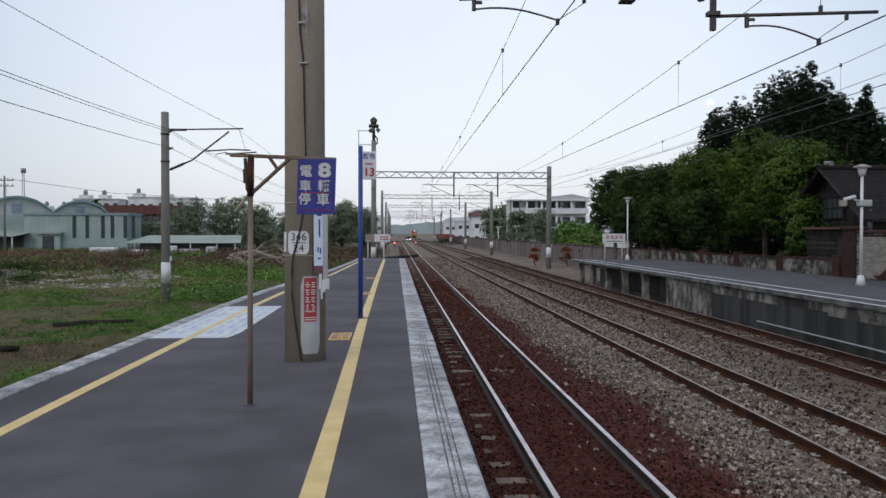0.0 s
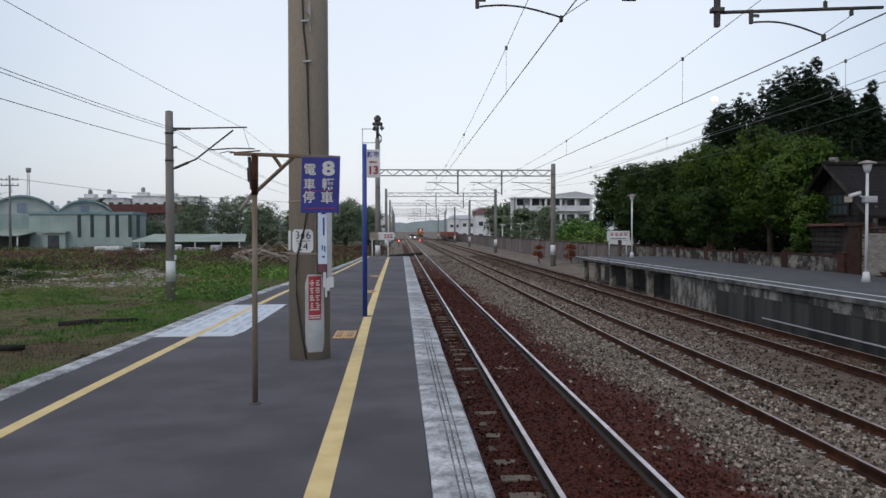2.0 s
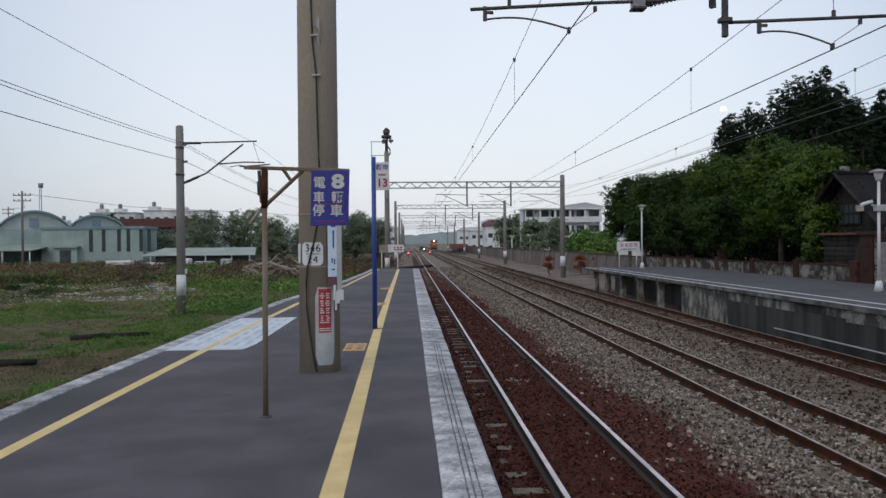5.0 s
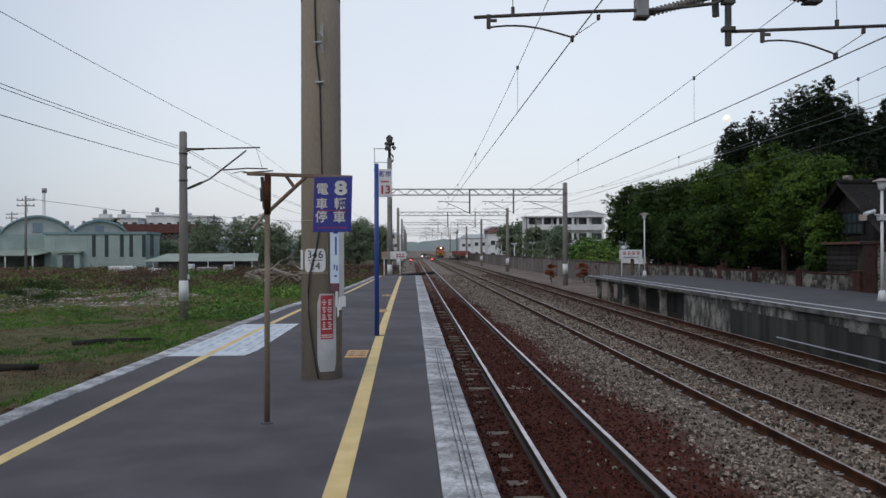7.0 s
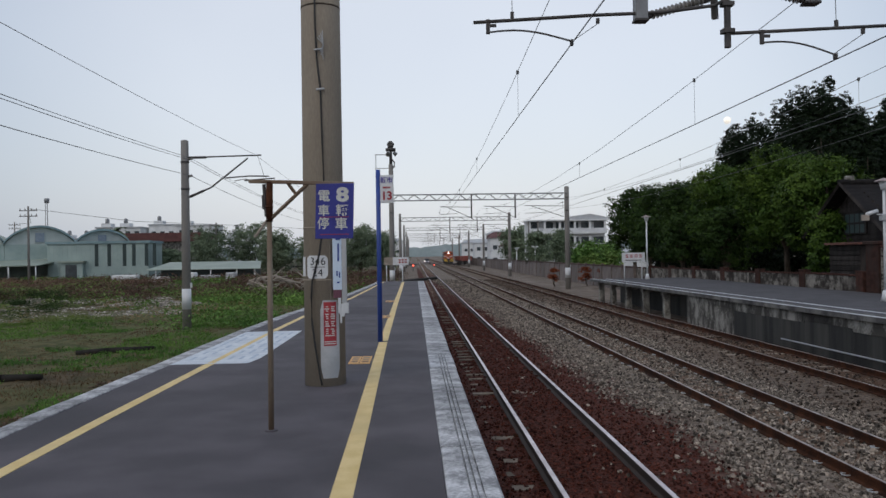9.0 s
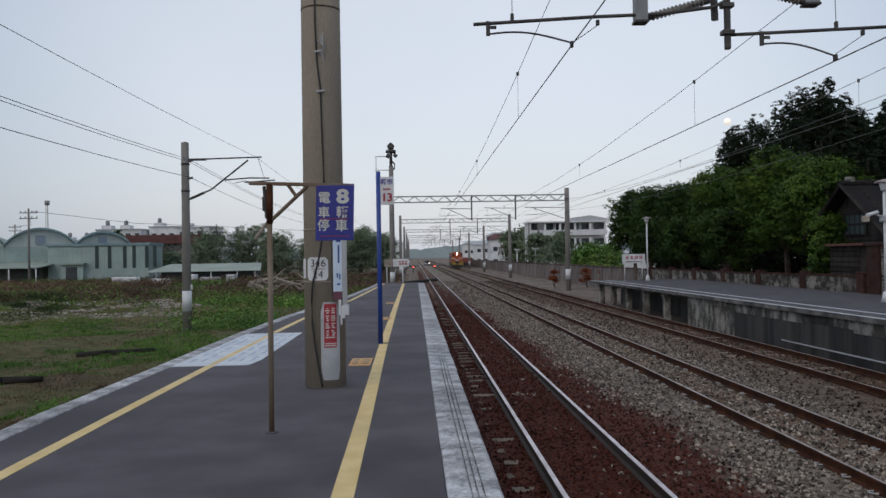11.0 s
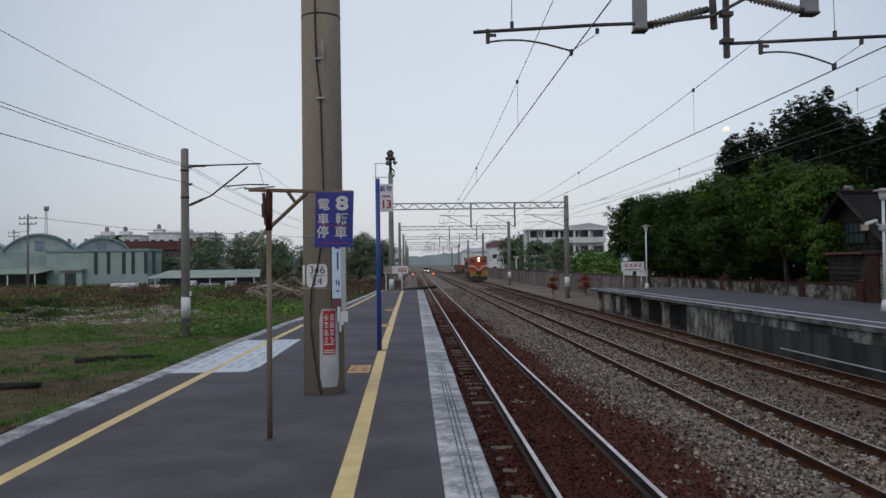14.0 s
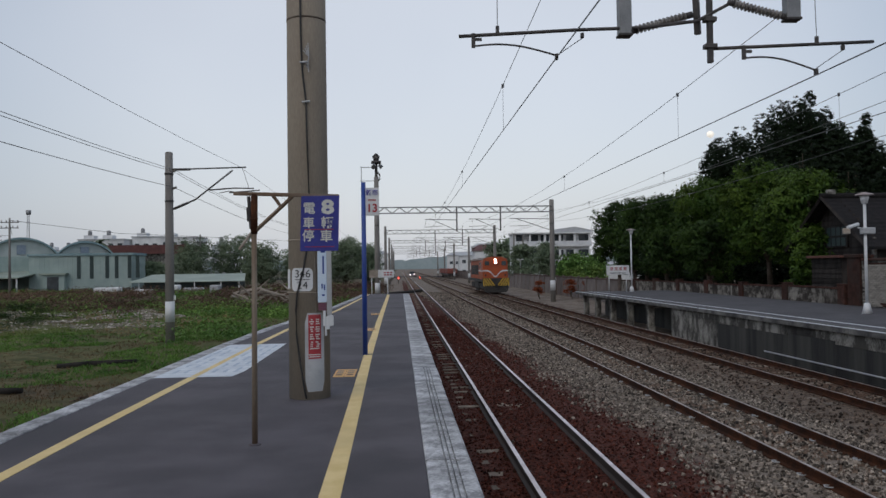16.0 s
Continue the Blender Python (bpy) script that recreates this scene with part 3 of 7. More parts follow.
def field_height(x, y):
    """Rough field to the left of the platform, flat elsewhere."""
    away = min(1.0, max(0.0, (-4.6 - x) / 3.0))
    far = max(0.0, 1 - math.hypot(x, y) / 400)
    bump = noise.noise(Vector((x * 0.18, y * 0.18, 3.1))) * 0.36 + noise.noise(Vector((x * 0.7, y * 0.7, 8.3))) * 0.13
    return LAND + away * far * bump


def build_ground():
    xs = np.r_[[-3000, -1200, -500, -250], np.arange(-150, -46, 8), np.arange(-44, -4, 0.8), [-4, 0, 10, 16, 20, 30, 60, 120, 300, 900, 3000]]
    ys = np.r_[[-3000, -900, -300, -100, -40], np.arange(-20, 2, 4), np.arange(4, 70, 0.8), np.arange(72, 150, 5), [170, 200, 260, 350, 500, 900, 1800, 4000]]
    bm = bmesh.new()
    g = [[bm.verts.new((x, y, field_height(x, y))) for y in ys] for x in xs]
    for i in range(len(xs) - 1):
        for j in range(len(ys) - 1):
            bm.faces.new((g[i][j], g[i + 1][j], g[i + 1][j + 1], g[i][j + 1])).smooth = True
    return tagged(part("ground", bm, ground_material()), "rough field of soil, gravel and patchy grass", "ground", kind="structure")


def build_platform():
    """The near platform: asphalt on a concrete body, tapering to its end."""
    root = thing("platform_near", "asphalt station platform with pale concrete kerbs", "platform", kind="structure")
    left = [(edge_x(y) + 0.22, y) for y in (-30, 8, 17, 22, 30, 42, 49)]
    bm = bmesh.new()
    slab(bm, [(0.19, -30), (0.19, 49)] + left[::-1], -0.3, 0.0)
    part("asphalt_surface", bm, M["asphalt"], root)
    bm = bmesh.new()
    body = [(edge_x(y) + 0.1, y) for y in (-30, 8, 17, 22, 30, 42, 48.9)]
    slab(bm, [(0.46, -30), (0.46, 48.9)] + body[::-1], LAND - 0.3, -0.302)
    part("platform_body", bm, M["concrete"], root)
    # the ramp at its end, down to the tracks
    bm = bmesh.new()
    v = [bm.verts.new(p) for p in ((-2.2, 49, -0.01), (0.5, 49, -0.01), (0.3, 64, RAIL - 0.05), (-1.9, 64, RAIL - 0.05),
                                   (-2.2, 49, LAND - 0.2), (0.5, 49, LAND - 0.2), (0.3, 64, LAND - 0.2), (-1.9, 64, LAND - 0.2))]
    for q in ((0, 1, 2, 3), (4, 7, 6, 5), (0, 4, 5, 1), (1, 5, 6, 2), (2, 6, 7, 3), (3, 7, 4, 0)):
        bm.faces.new([v[i] for i in q])
    part("end_ramp", bm, M["dirt"], root)
    return root


def kerb_mesh(length, grooved):
    bm = bmesh.new()
    top = [(0.0, -0.28), (0.0, 0.003), (0.012, 0.012)]
    if grooved:
        for gx in (0.165, 0.205, 0.248):
            top += [(gx - 0.007, 0.012), (gx - 0.004, -0.006), (gx + 0.004, -0.006), (gx + 0.007, 0.012)]
    top += [(0.355, 0.012), (0.375, -0.006), (0.375, -0.28)]
    prism(bm, top, 0.004, length - 0.004)
    return made(bm, "kerb_stone", M["kerb"])


def kerb_left_mesh(length):
    bm = bmesh.new()
    box(bm, 0, 0.24, 0.004, length - 0.004, -0.28, 0.012, 0.008)
    return made(bm, "kerb_stone", M["kerb"])


def build_kerbs(root):
    rng = random.Random(4)
    grooved, plain = kerb_mesh(1.5, True), kerb_mesh(1.5, False)
    y = -13.0
    while y < 48:
        piece("kerb_stone", grooved if y < 11.5 else plain, root, (0.19 + rng.uniform(-0.006, 0.006), y, rng.uniform(-0.004, 0.003)))
        y += 1.5
    low = kerb_left_mesh(1.0)
    y = -12.0
    while y < 48:
        x0, x1 = edge_x(y), edge_x(y + 1)
        ob = piece("kerb_stone", low, root, (x0, y, rng.uniform(-0.004, 0.004)), math.atan2(x0 - x1, 1))
        y += 1.0


def ribbon(bm, pts, width, z0, z1):
    """A painted line through (x, y) points."""
    left = [(x - width / 2, y) for x, y in pts]
    right = [(x + width / 2, y) for x, y in pts]
    slab(bm, right + left[::-1], z0, z1)


def build_markings():
    bm = bmesh.new()
    ribbon(bm, [(-0.49, -12), (-0.505, 4.7), (-0.53, 7.7), (-0.575, 11.9), (-0.60, 14.55)], 0.155, 0.0, 0.004)
    ribbon(bm, [(-0.60, 14.75), (-0.64, 25), (-0.69, 47)], 0.155, 0.0, 0.004)
    a = tagged(part("platform_line", bm, M["yellow"]), "yellow painted waiting line on the platform asphalt", "platform line", "yellow lines", "structure")
    bm = bmesh.new()
    ribbon(bm, [(-3.15, -12), (-3.15, 8), (-3.12, 12.0)], 0.13, 0.0, 0.004)
    ribbon(bm, [(-3.08, 17.2), (-3.0, 21), (-2.42, 30), (-2.05, 42), (-1.9, 48)], 0.13, 0.0, 0.004)
    tagged(part("platform_line", bm, M["yellow"]), "yellow painted line along the field side of the platform", "platform line", "yellow lines", "structure")
    # the white boarding mark with its faded rows
    root = thing("boarding_mark", "white painted boarding mark with faded bluish rows on asphalt", "ground marking", kind="structure")
    bm = bmesh.new()
    slab(bm, [(-3.74, 12.0), (-2.55, 12.0), (-2.47, 12.6), (-2.46, 17.1), (-3.72, 17.05)], 0.0, 0.004)
    part("white_field", bm, M["mat_white"], root)
    rng = random.Random(8)
    rows = mat("faded_blue_grey_paint", (0.33, 0.40, 0.50), (0.45, 0.52, 0.60), 9, 0.7, 0.0)
    for i, x in enumerate((-3.55, -3.38, -2.95, -2.78, -2.61)):
        y = 12.5
        while y < 16.6:
            k = rng.uniform(0.25, 0.7)
            bm = bmesh.new()
            box(bm, x - 0.025, x + 0.025, y, y + k, 0.0035, 0.0065)
            part("faded_bar", bm, rows, root)
            y += k + rng.uniform(0.12, 0.4)
    bm = bmesh.new()
    ribbon(bm, [(-3.12, 12.05), (-3.08, 17.0)], 0.10, 0.0035, 0.007)
    part("worn_yellow_line", bm, M["yellow"], root)
    for x, y in ((-0.85, 12.1), (-0.8, 20.6), (-0.86, 27.5)):
        tile = thing("marker_tile", "orange marker tile set in the asphalt", "marker tile", (x, y, 0), group="marker tiles")
        for k in (-0.075, 0.075):
            bm = bmesh.new()
            box(bm, k * 1.1 - 0.078, k * 1.1 + 0.078, -0.42, 0.42, -0.004, 0.005, 0.002)
            plate = part("plate", bm, M["tile"], tile)
            for j in range(3):
                bm = bmesh.new()
                box(bm, k * 1.1 - 0.05, k * 1.1 + 0.05, -0.28 + j * 0.22, -0.16 + j * 0.22, 0.0045, 0.008)
                part("faded_bar", bm, M["rust_post"], plate)


# ---------- tracks ----------
def rail_outline(x):
    """Half profiles of a flat-bottomed rail, foot, web and head."""
    half = [(0.062, 0.0), (0.062, 0.012), (0.012, 0.026), (0.009, 0.095), (0.032, 0.108), (0.033, 0.132), (0.026, 0.139)]
    return [(x + a, SLEEPER + b) for a, b in half] + [(x - a, SLEEPER + b) for a, b in half[::-1]]


def sleeper_mesh():
    bm = bmesh.new()
    prism(bm, [(-1.0, -0.16), (1.0, -0.16), (1.0, 0.0), (0.985, 0.0), (-0.985, 0.0), (-1.0, 0.0)], -0.11, 0.11)
    for v in bm.verts:
        if v.co.z > -0.01:
            v.co.y *= 0.86
        if abs(v.co.x) < 0.3 and v.co.z > -0.01:
            v.co.z -= 0.02
    return made(bm, "sleeper", M["sleeper"])


def clip_mesh(material):
    bm = bmesh.new()
    for s in (-1, 1):
        chain(bm, [(s * 0.035, -0.05, 0.03), (s * 0.10, -0.05, 0.035), (s * 0.11, 0.0, 0.03), (s * 0.10, 0.05, 0.035), (s * 0.035, 0.05, 0.03)], 0.009, 4)
    return made(bm, "rail_clip", material)


def build_track(x, label, side, head, bright, sleepers, clips, seed):
    rng = random.Random(seed)
    root = thing("railway_track", label, "railway track", group="railway tracks", kind="structure")
    for s in (-0.566, 0.566):
        bm = bmesh.new()
        prism(bm, rail_outline(x + s), -25, 560)
        rail = part("rail", bm, side, root)
        bm = bmesh.new()
        box(bm, x + s - bright, x + s + bright, -25, 560, SLEEPER + 0.136, SLEEPER + 0.1415)
        part("running_surface", bm, head, rail, "worn shiny rail head")
    y, k = 3.0 - 0.617 * 22, 0
    extra = []
    while y < 300:
        if k < 150:
            ob = piece("sleeper", sleepers, root, (x + rng.uniform(-0.03, 0.03), y + rng.uniform(-0.03, 0.03), SLEEPER + rng.uniform(-0.045, 0.0)), rng.uniform(-0.012, 0.012))
            if 18 < k < 64:
                for s in (-0.566, 0.566):
                    piece("rail_clip", clips, ob, (s, 0, 0.0))
        else:
            extra.append((x, y))
        y += 0.617
        k += 1
    bm = bmesh.new()
    for a, b in extra:
        box(bm, a - 1, a + 1, b - 0.1, b + 0.1, SLEEPER - 0.1, SLEEPER)
    tagged(part("distant_sleepers", bm, M["sleeper"], root), kind="stuff")


BED_LINE = [(0.47, -1.320), (0.9, -1.262), (1.42, -1.232), (1.56, -1.214), (1.72, -1.205), (2.15, -1.212), (2.6, -1.205), (2.72, -1.220), (2.85, -1.205), (3.4, -1.200), (3.9, -1.240), (4.4, -1.260), (4.85, -1.220), (5.1, -1.215),
            (5.4, -1.222), (5.8, -1.222), (6.2, -1.222), (6.5, -1.215), (6.75, -1.220), (7.15, -1.270), (7.5, -1.320), (7.9, -1.270), (8.3, -1.220), (8.6, -1.220), (8.9, -1.222), (9.25, -1.222), (9.6, -1.222), (9.85, -1.220), (10.2, -1.240), (10.5, -1.320), (10.7, -1.420), (11.4, LAND - 0.05)]


def build_bed():
    """Ballast shoulders: one body for each kind of stone, with an uneven top."""
    bm = bmesh.new()
    xs, zs = [p for p, _ in BED_LINE], [q + 0.09 for _, q in BED_LINE]
    ys = list(np.arange(-8, 40, 0.6)) + list(range(40, 120, 4)) + [140, 180, 260, 400, 620]
    g = [[bm.verts.new((x, y, z + 0.02 * noise.noise(Vector((x * 2, y * 1.3, 0))))) for y in ys] for x, z in zip(xs, zs)]
    for i in range(len(xs) - 1):
        for j in range(len(ys) - 1):
            f = bm.faces.new((g[i][j], g[i + 1][j], g[i + 1][j + 1], g[i][j + 1]))
            f.smooth = True
    tagged(part("ballast_bed", bm, M["bed"]), "crushed stone ballast, rust-stained along one track", "ballast", kind="structure")


def build_stones():
    """Loose stones over the bed, where the camera sees them singly."""
    rng = np.random.default_rng(5)
    t = (1 + 5 ** 0.5) / 2
    ico = np.array([(-1, t, 0), (1, t, 0), (-1, -t, 0), (1, -t, 0), (0, -1, t), (0, 1, t), (0, -1, -t), (0, 1, -t), (t, 0, -1), (t, 0, 1), (-t, 0, -1), (-t, 0, 1)]) / 1.9
    faces = [(0, 11, 5), (0, 5, 1), (0, 1, 7), (0, 7, 10), (0, 10, 11), (1, 5, 9), (5, 11, 4), (11, 10, 2), (10, 7, 6), (7, 1, 8),
             (3, 9, 4), (3, 4, 2), (3, 2, 6), (3, 6, 8), (3, 8, 9), (4, 9, 5), (2, 4, 11), (6, 2, 10), (8, 6, 7), (9, 8, 1)]
    octa = np.array([(1, 0, 0.1), (-1, 0, -0.2), (0.2, 1, 0), (0, -1, 0.1), (0.1, 0, 0.9), (0, 0.2, -0.9)])
    of = [(0, 2, 4), (2, 1, 4), (1, 3, 4), (3, 0, 4), (2, 0, 5), (1, 2, 5), (3, 1, 5), (0, 3, 5)]

    def spread(n, x0, x1, y0, y1, power=2.0):
        y = y0 + (y1 - y0) * rng.random(n) ** power
        x = x0 + (x1 - x0) * rng.random(n)
        return x, y

    def level(x):
        return np.interp(x, [p for p, _ in BED_LINE], [q + 0.09 for _, q in BED_LINE])

    for name, label, shape, fs, count, x0, x1, m, r in (
            ("loose_ballast", "grey crushed ballast stones", ico, faces, 36000, 0.9, 7.6, M["stone"], (0.018, 0.042)),
            ("loose_ballast", "grey crushed ballast stones", octa, of, 32000, 0.8, 7.4, M["stone"], (0.022, 0.05)),
            ("loose_ballast", "brown-dusted crushed ballast stones beside the far platform", octa, of, 15000, 7.2, 10.4, M["stone_brown"], (0.024, 0.052)),
            ("loose_ballast", "rust-stained ballast stones", octa, of, 42000, 0.6, 5.0, M["stone_rust"], (0.012, 0.03))):
        x, y = spread(count, x0, x1, 3.0, 44.0 if shape is ico or m is M["stone_rust"] else 85.0, 2.1)
        if m is M["stone_rust"]:
            keep = x < 4.12 - 0.026 * y + 0.3 * np.sin(y * 0.9) * np.sin(y * 0.37) + rng.normal(size=count) * 0.28
        else:
            keep = (x > 4.25 - 0.026 * y + 0.3 * np.sin(y * 0.9) * np.sin(y * 0.37) + rng.normal(size=count) * 0.26) | ((rng.random(count) < 0.012) & (x > 1.6))
        for c in TRACKS:
            for s in (-0.566, 0.566):
                keep &= np.abs(x - c - s) > 0.085
            on = (np.abs(x - c) < 1.0) & ((x < 1.5) | (x > 4.5)) & (np.abs(((y - 3.0 + 0.3085) % 0.617) - 0.3085) < 0.10)
            keep &= ~on | (rng.random(count) < (0.2 if m is M["stone_rust"] else 0.45))
        x, y = x[keep], y[keep]
        k = len(x)
        z = level(x) + rng.uniform(-0.01, 0.018, k)
        size = (rng.uniform(*r, k) * (1 + np.clip(y - 20, 0, 60) / 60))[:, None] * rng.uniform(0.7, 1.3, (k, 3))
        me = cloud(name, shape, fs, np.stack([x, y, z], 1), spins(rng, k), size, m)
        tagged(new(name, me), label, "ballast", kind="stuff")


# ---------- the platform across the tracks ----------
def build_far_platform():
    root = thing("platform_far", "dark asphalt platform on a stained concrete wall and posts", "platform", kind="structure")
    bm = bmesh.new()
    box(bm, 11.0, 16.3, -12, 47, -0.14, 0.0)
    part("asphalt_surface", bm, M["asphalt_old"], root)
    y = 2.0
    for k in range(23):
        bm = bmesh.new()
        box(bm, 10.58, 11.0, y + 0.004, y + 1.996 if k < 22 else 47, -0.13, 0.008, 0.012)
        part("edge_slab", bm, M["slab_edge"], root)
        y += 2.0
    bm = bmesh.new()
    box(bm, 10.605, 10.70, 2.0, 46.9, 0.006, 0.012)
    part("white_edge_line", bm, M["white"], root, "white painted platform edge")
    bm = bmesh.new()
    box(bm, 11.44, 11.54, -12, 46.8, 0.0, 0.004)
    part("edge_line", bm, M["white"], root, "pale painted waiting line")
    # solid wall up to y = 30.5: a paler band above the dark-stained one
    y = 2.0
    rng = random.Random(3)
    while y < 30.4:
        w = min(2.4, 30.5 - y)
        bm = bmesh.new()
        box(bm, 10.70, 10.95, y + 0.003, y + w - 0.003, -0.40 + rng.uniform(-0.05, 0.05), -0.132, 0.006)
        part("wall_panel", bm, M["stained"], root)
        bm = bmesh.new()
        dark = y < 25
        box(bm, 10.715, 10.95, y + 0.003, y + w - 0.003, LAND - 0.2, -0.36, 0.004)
        part("wall_panel", bm, M["stain_shade_dark"] if dark else M["stained"], root)
        y += w
    # the open end on posts
    for y in (33.5, 36.5, 39.5, 42.5, 45.2):
        bm = bmesh.new()
        box(bm, 10.72, 11.0, y - 0.14, y + 0.14, LAND - 0.2, -0.132, 0.015)
        box(bm, 10.66, 11.6, y - 0.18, y + 0.18, -0.30, -0.132, 0.01)
        part("post", bm, M["stained"], root)
        bm = bmesh.new()
        box(bm, 13.6, 13.9, y - 0.14, y + 0.14, LAND - 0.2, -0.14, 0.015)
        part("post", bm, M["stained"], root)
    # added dark wall behind the posts, standing in for the unlit void
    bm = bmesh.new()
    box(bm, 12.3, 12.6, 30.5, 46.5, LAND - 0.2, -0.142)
    part("void_shade_wall", bm, M["stain_shade_dark"], root)
    duct = thing("cable_pipe", "pale cable pipe along the foot of the platform wall", "pipe", (0, 0, 0))
    bm = bmesh.new()
    tube(bm, (10.62, 2, -0.985), (10.62, 22.4, -0.985), 0.022, n=8)
    part("pipe", bm, M["grey_paint"], duct)
    y = 3.0
    while y < 22:
        bm = bmesh.new()
        box(bm, 10.60, 10.716, y - 0.03, y + 0.03, -1.03, -1.006)
        part("bracket", bm, M["dark_steel"], duct)
        y += 3


build_ground()
near_platform = build_platform()
build_far_platform()
build_markings()
build_bed()



# ---------- near pole of the gantry, with its plates and cable ----------
PX, PY = -1.142, 9.95


def on_pole(z):
    return 0.256 - 0.0022 * z


def wrap(bm, a0, a1, z0, z1, out0, out1, x=PX, y=PY, steps=10, radius=None, round_ends=0.0):
    """A sheet bent round the pole, between two angles (0 faces the platform's near end) and two heights."""
    rows = []
    zs = [z0 + (z1 - z0) * i / 8 for i in range(9)]
    for o in (out0, out1):
        grid = []
        for i in range(steps + 1):
            col = []
            for z in zs:
                mid = (a0 + a1) / 2
                k = 1.0
                if round_ends:
                    d = min(z - z0, z1 - z) / round_ends
                    k = math.sqrt(max(0.0, 1 - (1 - min(1, d)) ** 2)) * 0.25 + 0.75
                a = mid + (a0 + (a1 - a0) * i / steps - mid) * k
                r = (radius or on_pole(z)) + o
                col.append(bm.verts.new((x + math.sin(a) * r, y - math.cos(a) * r, z)))
            grid.append(col)
        rows.append(grid)
    for g, flip in ((rows[0], False), (rows[1], True)):
        for i in range(steps):
            for j in range(8):
                bm.faces.new((g[i][j], g[i + 1][j], g[i + 1][j + 1], g[i][j + 1]))
    for i in range(steps):
        bm.faces.new((rows[0][i][0], rows[0][i + 1][0], rows[1][i + 1][0], rows[1][i][0]))
        bm.faces.new((rows[0][i][8], rows[0][i + 1][8], rows[1][i + 1][8], rows[1][i][8]))
    for j in range(8):
        bm.faces.new((rows[0][0][j], rows[0][0][j + 1], rows[1][0][j + 1], rows[1][0][j]))
        bm.faces.new((rows[0][steps][j], rows[0][steps][j + 1], rows[1][steps][j + 1], rows[1][steps][j]))


def build_near_pole():
    root = thing("gantry_pole", "thick round concrete gantry pole standing in the platform asphalt", "pole", group="gantry poles")
    bm = bmesh.new()
    tube(bm, (PX, PY, -0.3), (PX, PY, 7.2), on_pole(0), on_pole(7.2), 40)
    part("shaft", bm, M["pole"], root)
    bm = bmesh.new()
    tube(bm, (PX, PY, 4.725), (PX, PY, 4.745), on_pole(4.7) + 0.003, on_pole(4.7) + 0.003, 40)
    part("joint_ring", bm, M["bark"], root)
    # the white painted field and the red warning on it
    bm = bmesh.new()
    wrap(bm, -0.10, 0.86, 0.10, 1.06, 0.0, 0.004, round_ends=0.16)
    part("white_patch", bm, M["grey_paint"], root, "worn whitewashed patch")
    bm = bmesh.new()
    wrap(bm, 0.06, 0.68, 0.50, 1.04, 0.002, 0.007)
    red = part("warning_label", bm, M["red"], root, "red warning label with white lettering")
    rng = random.Random(2)
    for i in range(5):
        z = 0.955 - i * 0.092
        if i == 4:
            z = 0.60
        for a, b in ((0.10, 0.34), (0.37, 0.62)) if i < 4 else ((0.09, 0.63),):
            for k in range(3 if i < 4 else 1):
                bm = bmesh.new()
                zz = z + 0.026 - k * 0.026
                wrap(bm, a + rng.uniform(0, 0.08), b - rng.uniform(0, 0.08), zz - 0.007, zz + 0.007, 0.0072, 0.0085, steps=3)
                part("writing_bar", bm, M["letter"], red)
    for z in (0.55, 0.525):
        bm = bmesh.new()
        wrap(bm, 0.09, 0.64, z - 0.006, z + 0.006, 0.0072, 0.0085, steps=4)
        part("writing_bar", bm, M["letter"], red)
    # the kilometre plate, and the edge of a second one
    bm = bmesh.new()
    wrap(bm, -0.80, 0.30, 1.33, 1.615, 0.002, 0.008, round_ends=0.06)
    plate = part("kilometre_plate", bm, M["white"], root, "white kilometre plate with black digits")
    for text, size, z, ax in (("346", 0.135, 1.54, (-0.46, -0.20, 0.07)), ("24", 0.130, 1.40, (-0.34, -0.06))):
        for ch, a in zip(text, ax):
            r = on_pole(1.5) + 0.010
            words(ch, size, M["letter_black"], plate, (PX + math.sin(a) * r, PY - math.cos(a) * r, z), (90, 0, math.degrees(a)), "digit")
    bm = bmesh.new()
    wrap(bm, -0.56, 0.16, 1.468, 1.476, 0.008, 0.0095, steps=5)
    part("rule", bm, M["letter_black"], plate)
    bm = bmesh.new()
    wrap(bm, -1.35, -0.98, 1.36, 1.60, 0.002, 0.008, steps=4)
    part("second_plate", bm, M["white"], root, "white plate turned to the field")
    # the loose black cable
    bm = bmesh.new()
    pts = []
    for z, a in ((7.0, -0.2), (4.5, -0.16), (4.05, -0.1), (3.7, 0.05), (3.62, 0.06), (3.0, 0.11), (2.4, 0.17), (1.9, 0.06), (1.62, -0.12), (1.3, -0.42), (1.1, -0.48), (0.8, -0.46),
                 (0.5, -0.32), (0.25, -0.18), (0.1, -0.12), (0.02, -0.05)):
        r = on_pole(z) + 0.014 + (0.02 if 0.2 < z < 1.4 else 0)
        pts.append((PX + math.sin(a) * r, PY - math.cos(a) * r, z))
    chain(bm, pts, 0.011, 6)
    part("cable", bm, M["black"], root, "loose black cable")
    for z, a in ((3.66, 0.06), (4.15, -0.02)):
        bm = bmesh.new()
        r = on_pole(z) + 0.02
        tube(bm, (PX + math.sin(a) * r - 0.05, PY - r, z), (PX + math.sin(a) * r + 0.05, PY - r, z + 0.01), 0.014, n=6)
        part("cable_clip", bm, M["grey_paint"], root)
    bm = bmesh.new()
    for k in range(4):
        chain(bm, [(PX + 0.02 + k * 0.012, PY - 0.27, 4.12 - k * 0.03), (PX + 0.06, PY - 0.28, 4.22), (PX - 0.01 + k * 0.02, PY - 0.27, 4.3 + k * 0.03)], 0.006, 4)
    part("tape_knot", bm, M["grey_paint"], root)
    bm = bmesh.new()
